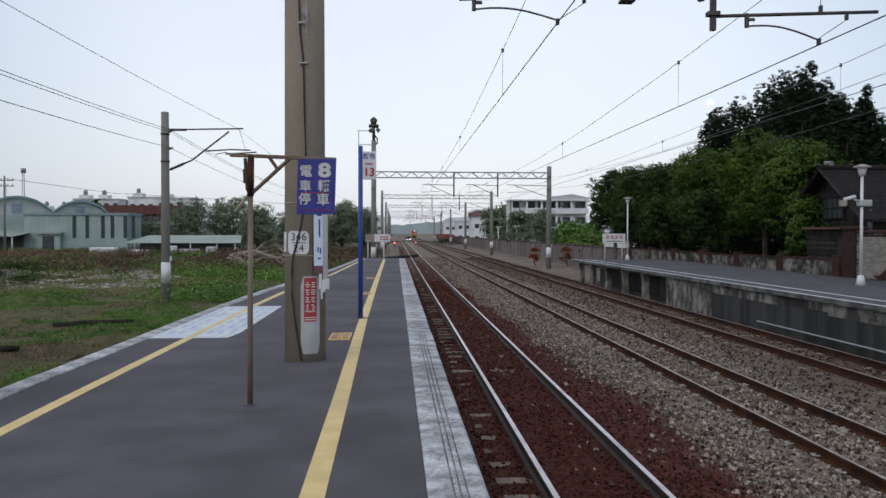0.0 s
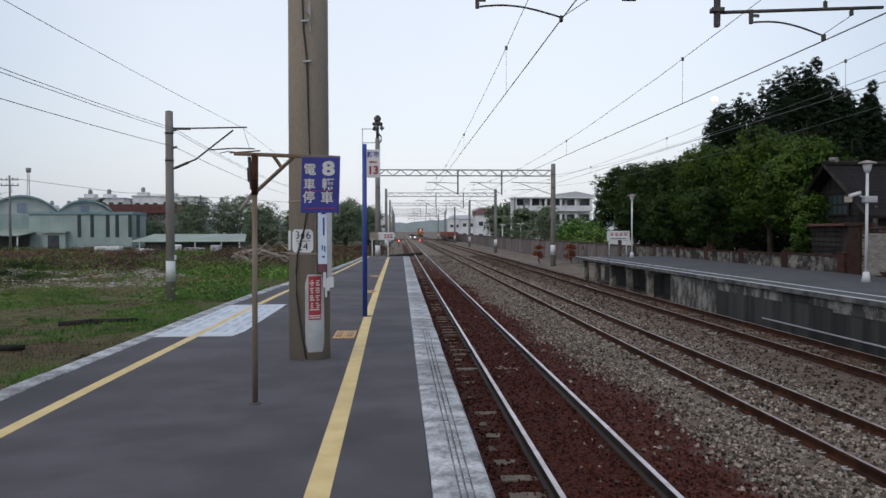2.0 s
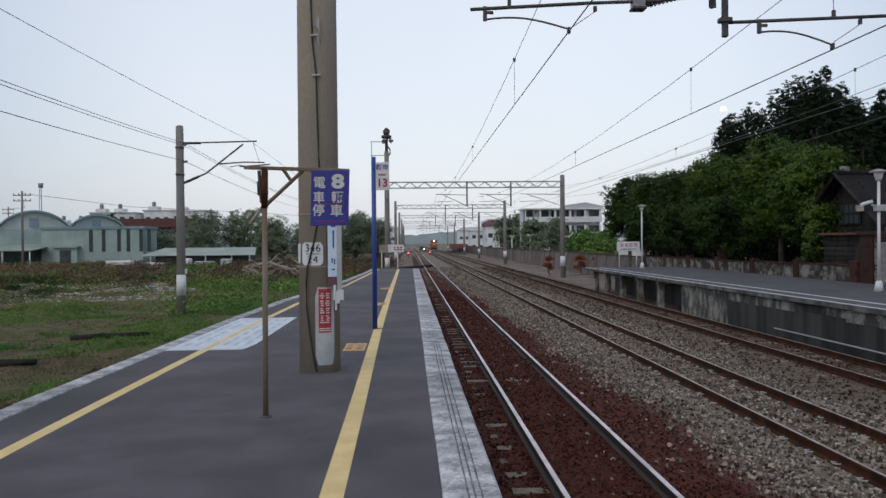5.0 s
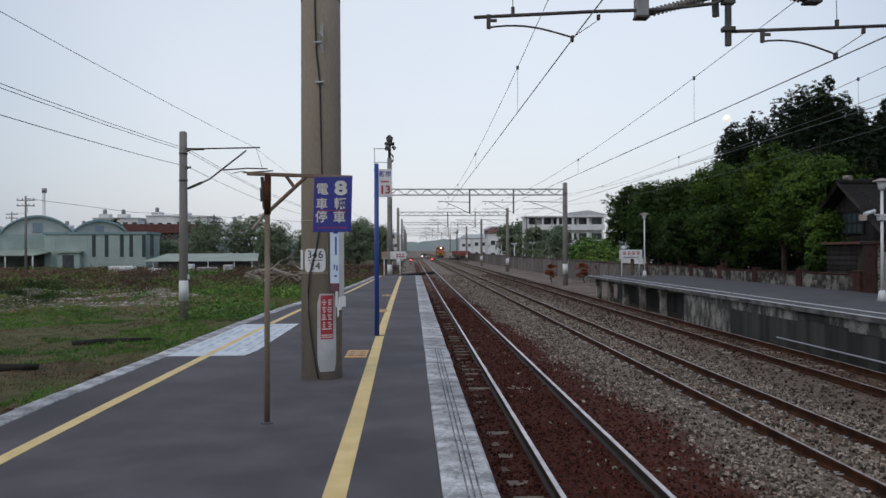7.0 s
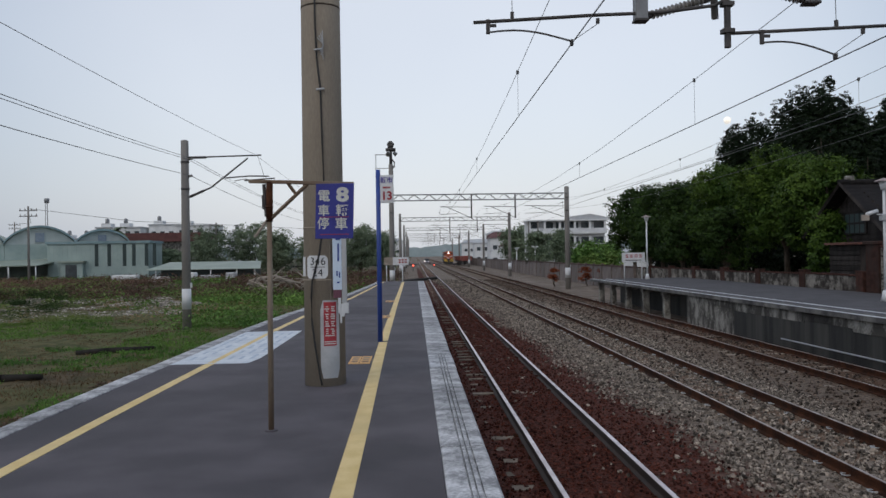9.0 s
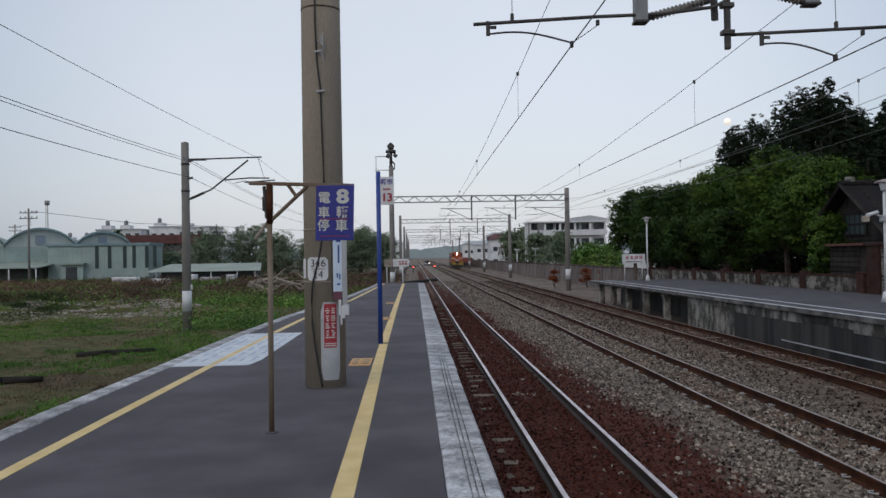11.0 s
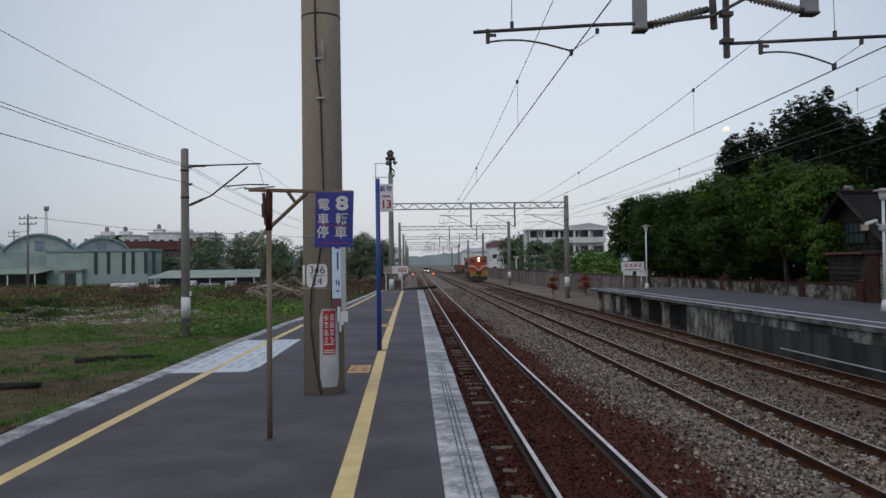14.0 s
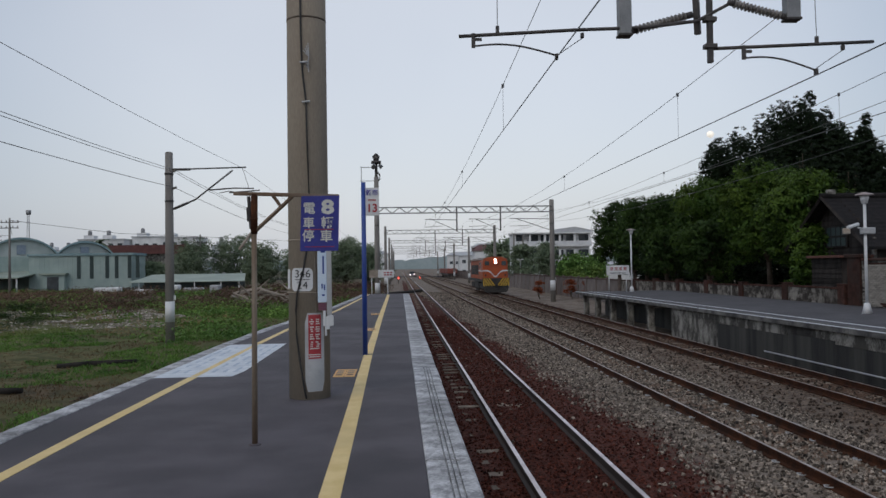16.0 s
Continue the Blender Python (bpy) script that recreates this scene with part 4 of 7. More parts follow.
    chain(bm, [(PX + 0.10, PY - 0.245, 1.75), (PX + 0.105, PY - 0.247, 1.06)], 0.004, 4)
    part("thin_cord", bm, M["timber"], root)


def build_stop_sign():
    """The car-stop board on a rusty post with a bracket."""
    y = 7.3
    root = thing("stop_sign", "blue enamel car-stop board hung from a rusty bracket post", "sign")
    bm = bmesh.new()
    tube(bm, (-1.345, y, -0.05), (-1.335, y, 1.93), 0.026, 0.024, 14)
    part("post", bm, M["rust_post"], root)
    bm = bmesh.new()
    tube(bm, (-1.335, y, 1.93), (-1.33, y, 2.30), 0.031, 0.031, 14)
    tube(bm, (-1.335, y, 2.06), (-1.335, y, 2.08), 0.036, 0.036, 14)
    part("post_sleeve", bm, M["rust"], root, "rusted sleeve")
    bm = bmesh.new()
    box(bm, -1.52, -0.55, y - 0.018, y + 0.018, 2.285, 2.318, 0.004)
    for v in bm.verts:
        v.co.z -= (v.co.x + 1.35) * 0.035
    part("top_arm", bm, M["rust_post"], root)
    bm = bmesh.new()
    tube(bm, (-1.32, y, 1.96), (-0.98, y, 2.275), 0.018, n=4)
    part("brace", bm, M["rust_post"], root)
    bm = bmesh.new()
    tube(bm, (-1.16, y, 2.285), (-1.08, y, 2.17), 0.016, n=4)
    part("brace", bm, M["rust_post"], root)
    # remains of an older board on the other side
    bm = bmesh.new()
    chain(bm, [(-1.365, y + 0.02, 1.98), (-1.385, y + 0.02, 2.28)], 0.017, 5)
    chain(bm, [(-1.39, y + 0.02, 2.05), (-1.395, y + 0.02, 2.18)], 0.013, 5)
    part("old_bracket", bm, M["dark_steel"], root, "dark bent remains of an older bracket")
    bm = bmesh.new()
    chain(bm, [(-1.36, y, 1.94), (-1.47, y, 1.79)], 0.014, 5)
    part("lower_brace", bm, M["timber"], root)
    bm = bmesh.new()
    chain(bm, [(-1.56, y, 2.315), (-1.28, y, 2.335)], 0.006, 4)
    part("loose_wire", bm, M["dark_steel"], root)
    bm = bmesh.new()
    tube(bm, (-1.345, y, 0.0), (-1.345, y, 0.012), 0.06, 0.045, 12)
    part("foot", bm, M["asphalt"], root)
    # the board
    bm = bmesh.new()
    box(bm, -0.905, -0.555, y - 0.035, y - 0.022, 1.765, 2.275, 0.004)
    for v in bm.verts:
        v.co.x += (2.02 - v.co.z) * -0.03
    board = part("board", bm, M["blue"], root, "blue board with pale lettering")
    f = y - 0.038
    words("8", 0.175, M["letter"], board, (-0.655, f, 2.165), name="lettering", stretch=1.3, fat=0.007)
    for ch, x, z, s in (("輛", -0.66, 2.02, 0.115), ("車", -0.67, 1.895, 0.12), ("電", -0.825, 2.155, 0.115), ("車", -0.83, 2.02, 0.11), ("停", -0.835, 1.90, 0.115)):
        words(ch, s, M["letter"], board, (x, f, z), fat=0.0015)
    for z in (1.965, 1.805):
        bm = bmesh.new()
        box(bm, -0.87, -0.60, f - 0.001, f + 0.004, z - 0.003, z + 0.003)
        part("red_rule", bm, M["red"], board)


def build_number_sign():
    root = thing("number_post", "tall blue post with a small white platform number sign", "sign post")
    x, y = -0.655, 14.6
    bm = bmesh.new()
    tube(bm, (x, y, -0.05), (x, y, 3.20), 0.045, 0.042, 16)
    part("post", bm, M["blue_pole"], root)
    bm = bmesh.new()
    box(bm, x + 0.035, x + 0.285, y - 0.02, y + 0.005, 2.58, 3.10, 0.006)
    sign = part("sign_plate", bm, M["white"], root, "white plate with a red number")
    for z in (2.60, 3.08):
        bm = bmesh.new()
        box(bm, x - 0.05, x + 0.29, y + 0.006, y + 0.02, z - 0.012, z + 0.012)
        part("clamp", bm, M["grey_paint"], root)
    words("13", 0.21, M["red"], sign, (x + 0.16, y - 0.024, 2.71), fat=0.006)
    words("新市", 0.115, mat("violet_print", (0.08, 0.07, 0.32), (0.12, 0.10, 0.38), 8), sign, (x + 0.16, y - 0.024, 3.0), fat=0.002)
    for k in range(6):
        bm = bmesh.new()
        box(bm, x + 0.09 + k * 0.024, x + 0.108 + k * 0.024, y - 0.024, y - 0.018, 2.85, 2.885)
        part("writing_bar", bm, M["red"], sign)


def build_banner():
    """A narrow upright board strapped to the pole's track side, with a torn foot."""
    root = thing("name_board", "narrow pale blue upright board strapped to the pole", "sign", (0, 0, 0))
    y = PY - 0.27
    bm = bmesh.new()
    box(bm, -1.005, -0.895, y - 0.008, y + 0.008, 1.19, 2.16, 0.003)
    b = part("board", bm, mat("pale_blue_board", (0.50, 0.62, 0.76), (0.62, 0.72, 0.84), 2, 0.5, 0.0), root, "pale blue board")
    bm = bmesh.new()
    box(bm, -0.893, -0.835, y - 0.012, y + 0.012, 1.02, 2.16, 0.004)
    part("edge_strip", bm, M["grey_paint"], root, "pale edge strip")
    bm = bmesh.new()
    box(bm, -1.0, -0.90, y - 0.007, y + 0.007, 1.09, 1.186, 0.003)
    part("foot_panel", bm, mat("dark_plum_panel", (0.13, 0.05, 0.075), (0.2, 0.08, 0.11), 3), root)
    for x0, x1, z0, z1 in ((-0.945, -0.925, 1.54, 1.76), (-0.965, -0.91, 1.80, 1.84), (-0.96, -0.945, 1.36, 1.42), (-0.93, -0.915, 1.34, 1.41), (-0.955, -0.92, 1.27, 1.29)):
        bm = bmesh.new()
        box(bm, x0, x1, y - 0.012, y - 0.0075, z0, z1)
        part("writing_bar", bm, M["blue_pole"], b)
    for x, z0, z1, w in ((-0.925, 0.90, 1.09, 0.018), (-0.885, 0.86, 1.02, 0.02), (-0.845, 0.90, 1.03, 0.03), (-0.91, 0.78, 0.92, 0.012)):
        bm = bmesh.new()
        box(bm, x - w, x + w, y - 0.02, y + 0.01, z0, z1, 0.006)
        part("torn_strip", bm, M["white"], root)
    for z in (1.3, 1.95):
        bm = bmesh.new()
        tube(bm, (PX, PY, z), (PX, PY, z + 0.02), on_pole(z) + 0.006, n=32)
        part("strap", bm, M["pole"], root)
    bm = bmesh.new()
    box(bm, -0.99, -0.90, y + 0.008, y + 0.11, 1.3, 1.34)
    part("spacer", bm, M["grey_steel"], root)


# ---------- poles, gantries and wires ----------
def pole(x, y, top, r0, r1, label, foot=LAND - 0.3, bands=True, name="gantry_pole", group="gantry poles"):
    root = thing(name, label, "pole", (x, y, 0), group=group)
    bm = bmesh.new()
    tube(bm, (0, 0, foot), (0, 0, top), r0, r1, 20)
    tube(bm, (0, 0, top), (0, 0, top + 0.03), r1 * 0.9, r1 * 0.5, 12)
    part("shaft", bm, M["pole_far"], root)
    if bands:
        bm = bmesh.new()
        tube(bm, (0, 0, -0.45), (0, 0, 0.38), r0 + 0.003, r0 - 0.001, 20)
        part("white_band", bm, M["white"], root, "whitewashed band")
        bm = bmesh.new()
        box(bm, r0 - 0.03, r0 + 0.05, -0.06, 0.02, 0.42, 0.62, 0.01)
        part("number_plate_blank", bm, M["white"], root)
        for z in (top - 0.9, top - 2.0):
            bm = bmesh.new()
            tube(bm, (0, 0, z), (0, 0, z + 0.06), r1 + 0.03, n=16)
            part("band", bm, M["dark_steel"], root)
    return root


def beam_parts(x0, x1, z0, z1, depth, root):
    pitch = 0.62
    for y in (-depth / 2, depth / 2):
        for z in (z0, z1):
            bm = bmesh.new()
            box(bm, x0, x1, y - 0.03, y + 0.03, z - 0.03, z + 0.03)
            part("chord", bm, M["grey_steel"], root)
    x, k = x0, 0
    shapes = []
    for a, b in ((z0, z1), (z1, z0)):
        bm = bmesh.new()
        tube(bm, (0, 0, a), (pitch, 0, b), 0.022, n=4)
        shapes.append(made(bm, "brace", M["grey_steel"]))
    while x + pitch < x1 + 0.05:
        for y in (-depth / 2, depth / 2):
            piece("brace", shapes[k % 2], root, (x, y, 0))
        x += pitch
        k += 1


def arm_parts(root, xp, reach, z, side=-1):
    """A hinged arm with its stay and the curved registration arm, reaching from a drop post."""
    xe = xp + side * reach
    bm = bmesh.new()
    chain(bm, [(xp, 0, z + 0.55), (xe, 0, z + 0.62)], 0.028, 6)
    part("top_tube", bm, M["dark_steel"], root)
    bm = bmesh.new()
    chain(bm, [(xp, 0, z - 0.35), (xe - side * 0.6, 0, z + 0.58)], 0.026, 6)
    part("strut", bm, M["dark_steel"], root)
    bm = bmesh.new()
    chain(bm, [(xp + side * reach * 0.45, 0, z + 0.05), (xe, 0, z - 0.02)], 0.02, 6)
    part("registration_arm", bm, M["dark_steel"], root)


def build_gantry(y, first=False):
    left = pole(-1.83, y, 7.1, 0.21, 0.16, "grey concrete gantry pole beside the tracks")
    right = pole(12.72, y, 7.1, 0.22, 0.19, "grey concrete gantry pole with a whitewashed band")
    root = thing("gantry_beam", "grey steel lattice beam carrying the overhead line", "gantry", (0, y, 0), group="gantry beams")
    beam_parts(-1.8, 12.7, 6.10, 6.58, 0.45, root)
    drops = thing("catenary_support", "dark steel drop posts and arms for the overhead wires", "catenary support", (0, y, 0), group="catenary supports")
    for xp in (4.78, 8.42):
        bm = bmesh.new()
        box(bm, xp - 0.055, xp + 0.055, -0.055, 0.055, 4.55, 6.6)
        part("drop_post", bm, M["dark_steel"], drops)
        arm_parts(drops, xp, 2.6, 4.95)
    arm_parts(drops, 12.5, 3.3, 4.95)
    return left, right


def build_tall_mast():
    """A taller mast behind the platform's end, with lamps and a step frame."""
    root = thing("signal_mast", "tall concrete mast with a lamp head and step frame", "mast", (-1.86, 66.0, 0))
    bm = bmesh.new()
    tube(bm, (0, 0, LAND - 0.2), (0, 0, 9.3), 0.24, 0.19, 20)
    part("shaft", bm, M["pole_far"], root)
    bm = bmesh.new()
    tube(bm, (0, 0, 9.3), (0, 0, 10.5), 0.13, 0.12, 12)
    part("neck", bm, M["dark_steel"], root)
    bm = bmesh.new()
    tube(bm, (0, 0, 10.4), (0, 0, 10.62), 0.42, 0.42, 12)
    tube(bm, (0, 0, 10.62), (0, 0, 11.0), 0.2, 0.32, 12)
    tube(bm, (0, 0, 11.0), (0, 0, 11.25), 0.32, 0.1, 12)
    part("lamp_head", bm, M["dark_steel"], root)
    for a in (0.3, 2.2, 4.3):
        bm = bmesh.new()
        tube(bm, (math.cos(a) * 0.25, math.sin(a) * 0.25, 10.3), (math.cos(a) * 0.5, math.sin(a) * 0.5, 10.1), 0.13, 0.18, 10)
        part("floodlight", bm, M["grey_steel"], root)
    bm = bmesh.new()
    chain(bm, [(0.1, 0, 9.7), (0.3, 0, 9.45), (0.3, 0, 9.1), (0.1, 0, 8.9)], 0.07, 6)
    part("horn", bm, M["dark_steel"], root)
    for z in (10.1, 8.95):
        bm = bmesh.new()
        tube(bm, (0, 0, z), (-1.35, 0, z), 0.035, n=6)
        part("frame_bar", bm, M["grey_paint"], root)
    for x in (-1.25,):
        bm = bmesh.new()
        tube(bm, (x, 0, 8.2), (x, 0, 10.12), 0.03, n=6)
        part("frame_bar", bm, M["grey_paint"], root)
    board = thing("end_board", "white warning board with red lettering at the platform end", "sign")
    bm = bmesh.new()
    box(bm, -1.70, -0.46, 61.9, 61.95, 0.85, 1.46, 0.01)
    b = part("board", bm, M["white"], board)
    bm = bmesh.new()
    box(bm, -2.40, -1.71, 61.9, 61.95, 0.85, 1.46, 0.01)
    part("brown_board", bm, M["timber"], board, "blank brown board")
    for k in range(3):
        for j in range(2):
            bm = bmesh.new()
            box(bm, -1.25 + k * 0.24, -1.08 + k * 0.24, 61.88, 61.902, 1.2 - j * 0.19, 1.29 - j * 0.17)
            part("writing_bar", bm, M["red"], b)
    for x in (-2.2, -0.95):
        bm = bmesh.new()
        tube(bm, (x, 61.97, -1.3), (x, 61.97, 1.4), 0.04, n=8)
        part("leg", bm, M["white"], board)


def build_near_gantry():
    """The gantry overhead: beam, hangers, insulators and the two registration arms."""
    y = 10.2
    pole(12.75, y, 7.2, 0.25, 0.235, "thick concrete gantry pole by the far platform", bands=False)
    root = thing("gantry_beam", "grey steel lattice beam carrying the overhead line", "gantry", (0, PY, 0), group="gantry beams")
    beam_parts(-1.1, 12.75, 6.35, 6.85, 0.6, root)
    for z in (6.33, 6.87):
        bm = bmesh.new()
        tube(bm, (PX, 0, z - 0.05), (PX, 0, z + 0.05), 0.29, n=24)
        part("clamp_ring", bm, M["grey_steel"], root)
    s = thing("catenary_support", "dark steel arms with ribbed insulators under grey hangers", "catenary support", (0, y, 0), group="catenary supports")
    for x, zb, w in ((3.03, 4.64, 0.082), (5.32, 4.86, 0.095)):
        bm = bmesh.new()
        box(bm, x - w, x + w, -0.08, 0.08, zb, 6.38, 0.012)
        part("hanger", bm, M["grey_steel"], s, "grey box-section hanger")
        bm = bmesh.new()
        box(bm, x - w - 0.01, x + w + 0.01, -0.09, 0.09, zb - 0.012, zb + 0.02, 0.004)
        part("hanger_foot", bm, M["dark_steel"], s)

    def insulator(a, b):
        a, b = Vector(a), Vector(b)
        bm = bmesh.new()
        tube(bm, a, b, 0.032, n=10)
        n = 13
        for i in range(n):
            p = a.lerp(b, 0.12 + 0.76 * i / (n - 1))
            d = (b - a).normalized() * 0.011
            tube(bm, p - d, p + d, 0.062, 0.05, 12)
        part("insulator", bm, M["porcelain"], s, "ribbed grey insulator")
        for p, q in ((a, a.lerp(b, 0.1)), (b.lerp(a, 0.1), b)):
            bm = bmesh.new()
            tube(bm, p, q, 0.045, n=8)
            part("insulator_cap", bm, M["dark_steel"], s)

    bm = bmesh.new()
    tube(bm, (9.1, 10.2 - y, 5.26), (9.1, 10.2 - y, 6.3), 0.025, n=8)
    part("messenger_hanger", bm, M["dark_steel"], s)
    insulator((3.10, 0, 4.70), (3.95, 0, 4.93))
    insulator((5.24, 0, 4.90), (4.45, 0, 5.10))
    bm = bmesh.new()
    tube(bm, (4.02, 0.05, 5.35), (4.045, 0.05, 4.68), 0.05, n=4)
    part("link_bar", bm, M["dark_steel"], s)
    bm = bmesh.new()
    box(bm, 4.155, 4.225, -0.035, 0.035, 4.28, 5.6, 0.006)
    part("centre_post", bm, M["dark_steel"], s)
    bm = bmesh.new()
    box(bm, 4.11, 4.27, -0.06, 0.06, 4.83, 4.89, 0.005)
    part("hinge_block", bm, M["dark_steel"], s)
    bm = bmesh.new()
    box(bm, 4.11, 4.27, -0.06, 0.06, 4.47, 4.53, 0.005)
    part("hinge_block", bm, M["dark_steel"], s)
    bm = bmesh.new()
    chain(bm, [(0.82, 0, 4.63), (2.4, -0.02, 4.715), (3.3, -0.05, 4.74), (4.0, -0.04, 4.83), (4.45, 0, 5.07), (4.9, 0.05, 5.3)], 0.023, 10)
    part("registration_tube", bm, M["dark_steel"], s)
    bm = bmesh.new()
    chain(bm, [(4.2, 0, 4.47), (6.45, 0, 4.57)], 0.023, 10)
    part("registration_tube", bm, M["dark_steel"], s)
    for x0, z0, x1, z1 in ((1.01, 4.64, 2.11, 4.35), (4.65, 4.485, 5.64, 4.15)):
        bm = bmesh.new()
        pts = []
        for i in range(11):
            u = i / 10
            x = x0 + (x1 - x0) * u
            z = (z0 - 0.14) + (z1 - z0 + 0.17) * u + 0.085 * math.sin(math.pi * min(1, u * 1.0)) * (1 - 0.3 * u)
            pts.append((x, 0, z))
        chain(bm, pts + [(x1, 0, z1)], 0.013, 8)
        part("steady_arm", bm, M["dark_steel"], s)
        bm = bmesh.new()
        box(bm, x0 - 0.025, x0 + 0.025, -0.02, 0.02, z0 - 0.16, z0 + 0.03, 0.004)
        box(bm, x0, x0 + 0.11, -0.012, 0.012, z0 - 0.07, z0 - 0.03, 0.003)
        part("drop_bracket", bm, M["dark_steel"], s)
        bm = bmesh.new()
        box(bm, x1 - 0.02, x1 + 0.02, -0.03, 0.03, z1 - 0.03, z1 + 0.05, 0.004)
        part("wire_clamp", bm, M["dark_steel"], s)
    for x, z, up in ((1.33, 4.68, 1), (2.46, 4.70, -1), (5.66, 4.55, 1), (6.02, 4.545, -1)):
        bm = bmesh.new()
        box(bm, x - 0.022, x + 0.022, -0.02, 0.02, z - 0.02, z + up * 0.09, 0.004)
        part("eye_clamp", bm, M["dark_steel"], s)
        bm = bmesh.new()
        if up > 0:
            chain(bm, [(x, 0, z + 0.07), (x + 0.02, 0.1, 6.3)], 0.005, 4)
        else:
            chain(bm, [(x, 0, z - 0.09), (x - (0.36 if x < 4 else 0.36), 0.02, z - 0.33)], 0.005, 4)
        part("stay_wire", bm, M["wire"], s)


def wire(name, label, pts, r, group="overhead wires"):
    bm = bmesh.new()
    chain(bm, pts, r, 6)
    return tagged(part(name, bm, M["wire"]), label, "wire", group)


def build_wires():
    """Contact wires, messengers above them with droppers, and feeders."""
    stops = [-29.0, 10.2, 64.6, 104.0, 143.0, 182.0, 221.0, 260.0]
    lines = ((2.11, 4.35, 1, 1.2), (5.74, 4.16, -1, 1.2), (9.1, 4.38, 1, 0.9))
    for x, z, s, rise in lines:
        pts = [(x + (0.0 if i < 2 else s * 0.2 * (-1) ** i), y, z if i < 3 else 4.35) for i, y in enumerate(stops)]
        wire("contact_wire", "thin dark contact wire over the tracks", pts, 0.0085)
        top = []
        for a, b in zip(pts, pts[1:]):
            n = 8
            for i in range(n):
                u = i / n
                top.append((a[0] + (b[0] - a[0]) * u, a[1] + (b[1] - a[1]) * u, a[2] + (b[2] - a[2]) * u + rise - 0.85 * rise / 1.2 * 4 * u * (1 - u) * min(1.0, (b[1] - a[1]) / 52)))
        cat = wire("messenger_wire", "thin dark messenger wire with droppers", top, 0.0058)
        for a, b in zip(pts[:4], pts[1:5]):
            n = 5
            for i in range(n):
                u = (i + 0.5) / n * 1.0
                x0, y0 = a[0] + (b[0] - a[0]) * u, a[1] + (b[1] - a[1]) * u
                zc = a[2] + (b[2] - a[2]) * u
                zt = zc + rise - 0.85 * rise / 1.2 * 4 * u * (1 - u) * min(1.0, (b[1] - a[1]) / 52)
                if zt - zc < 0.2:
                    continue
                bm = bmesh.new()
                tube(bm, (x0, y0, zc), (x0, y0, zt), 0.0035, n=4)
                tube(bm, (x0, y0, zt - 0.035), (x0, y0, zt + 0.035), 0.028, n=6)
                part("dropper", bm, M["wire"], cat)
    # feeders on the field side
    def hung(x, z, sag, stops=(-18, 32, 82, 132)):
        pts = []
        for a, b in zip(stops, stops[1:]):
            for i in range(12):
                u = i / 12
                pts.append((x, a + (b - a) * u, z - sag * 4 * u * (1 - u)))
        return pts + [(x, stops[-1], z)]
    wire("feeder_wire", "sagging feeder wire over the field", hung(-9.02, 5.69, 0.50), 0.009)
    wire("feeder_wire", "sagging feeder wire over the field", hung(-9.06, 5.61, 0.50), 0.009)
    wire("feeder_wire", "sagging feeder wire over the field", hung(-9.04, 4.98, 0.47), 0.010)
    wire("messenger_wire", "thin dark messenger wire over the siding", [(a - 0.0112 * (32.3 - b) if b < 32.3 else a, b, c) for a, b, c in hung(-6.38, 5.78, 0.35)], 0.006)
    wire("feeder_wire", "thin wire above the far platform", hung(12.96, 6.2, 0.6, (-30, 10.2, 64.6, 104)), 0.008)
    wire("feeder_wire", "thin wire above the far platform", hung(12.98, 5.3, 0.6, (-30, 10.2, 64.6, 104)), 0.008)


def build_field_pole():
    root = pole(-9.30, 32.3, 6.42, 0.185, 0.150, "concrete pole with a steel arm beside the field", name="catenary_pole", group="catenary poles")
    arms = (("top_arm", [(0.1, 0, 5.73), (3.1, 0, 5.80)], 0.03), ("strut", [(0.15, 0, 4.11), (1.05, 0, 4.50), (2.55, 0, 5.68)], 0.035),
            ("insulator_rod", [(0.15, 0, 5.73), (0.85, 0, 5.73)], 0.05), ("strut_insulator", [(0.2, 0, 4.13), (0.75, 0, 4.37)], 0.055),
            ("registration_arm", [(1.6, 0, 4.88), (2.6, 0, 4.95), (3.4, 0, 4.93)], 0.028), ("steady_arm", [(2.0, 0, 4.75), (2.4, 0, 4.83), (3.0, 0, 4.72)], 0.016),
            ("dropper", [(2.95, 0, 5.76), (3.2, 0, 4.95)], 0.008))
    for name, pts, r in arms:
        bm = bmesh.new()
        chain(bm, pts, r, 8)
        part(name, bm, M["dark_steel"], root)
    for z in (5.72, 5.02):
        bm = bmesh.new()
        tube(bm, (0.15, 0, z - 0.06), (0.3, 0, z - 0.02), 0.05, n=8)
        part("insulator", bm, M["porcelain"], root)


build_near_pole()
build_stop_sign()
build_number_sign()
build_banner()
build_near_gantry()
for gy in (64.6, 104.0, 143.0, 182.0, 221.0, 260.0):
    build_gantry(gy)
build_tall_mast()
build_field_pole()
build_wires()
for fy in (82, 132):
    pole(-9.3, fy, 6.4, 0.22, 0.165, "concrete pole carrying feeder wires in the field", name="catenary_pole", group="catenary poles", bands=False)



# ---------- vegetation ----------
LEAF_V = np.array([(-0.5, 0, 0), (0, -0.28, 0.08), (0.5, 0, 0.02), (0, 0.28, 0.08)])
LEAF_F = [(0, 1, 2, 3)]


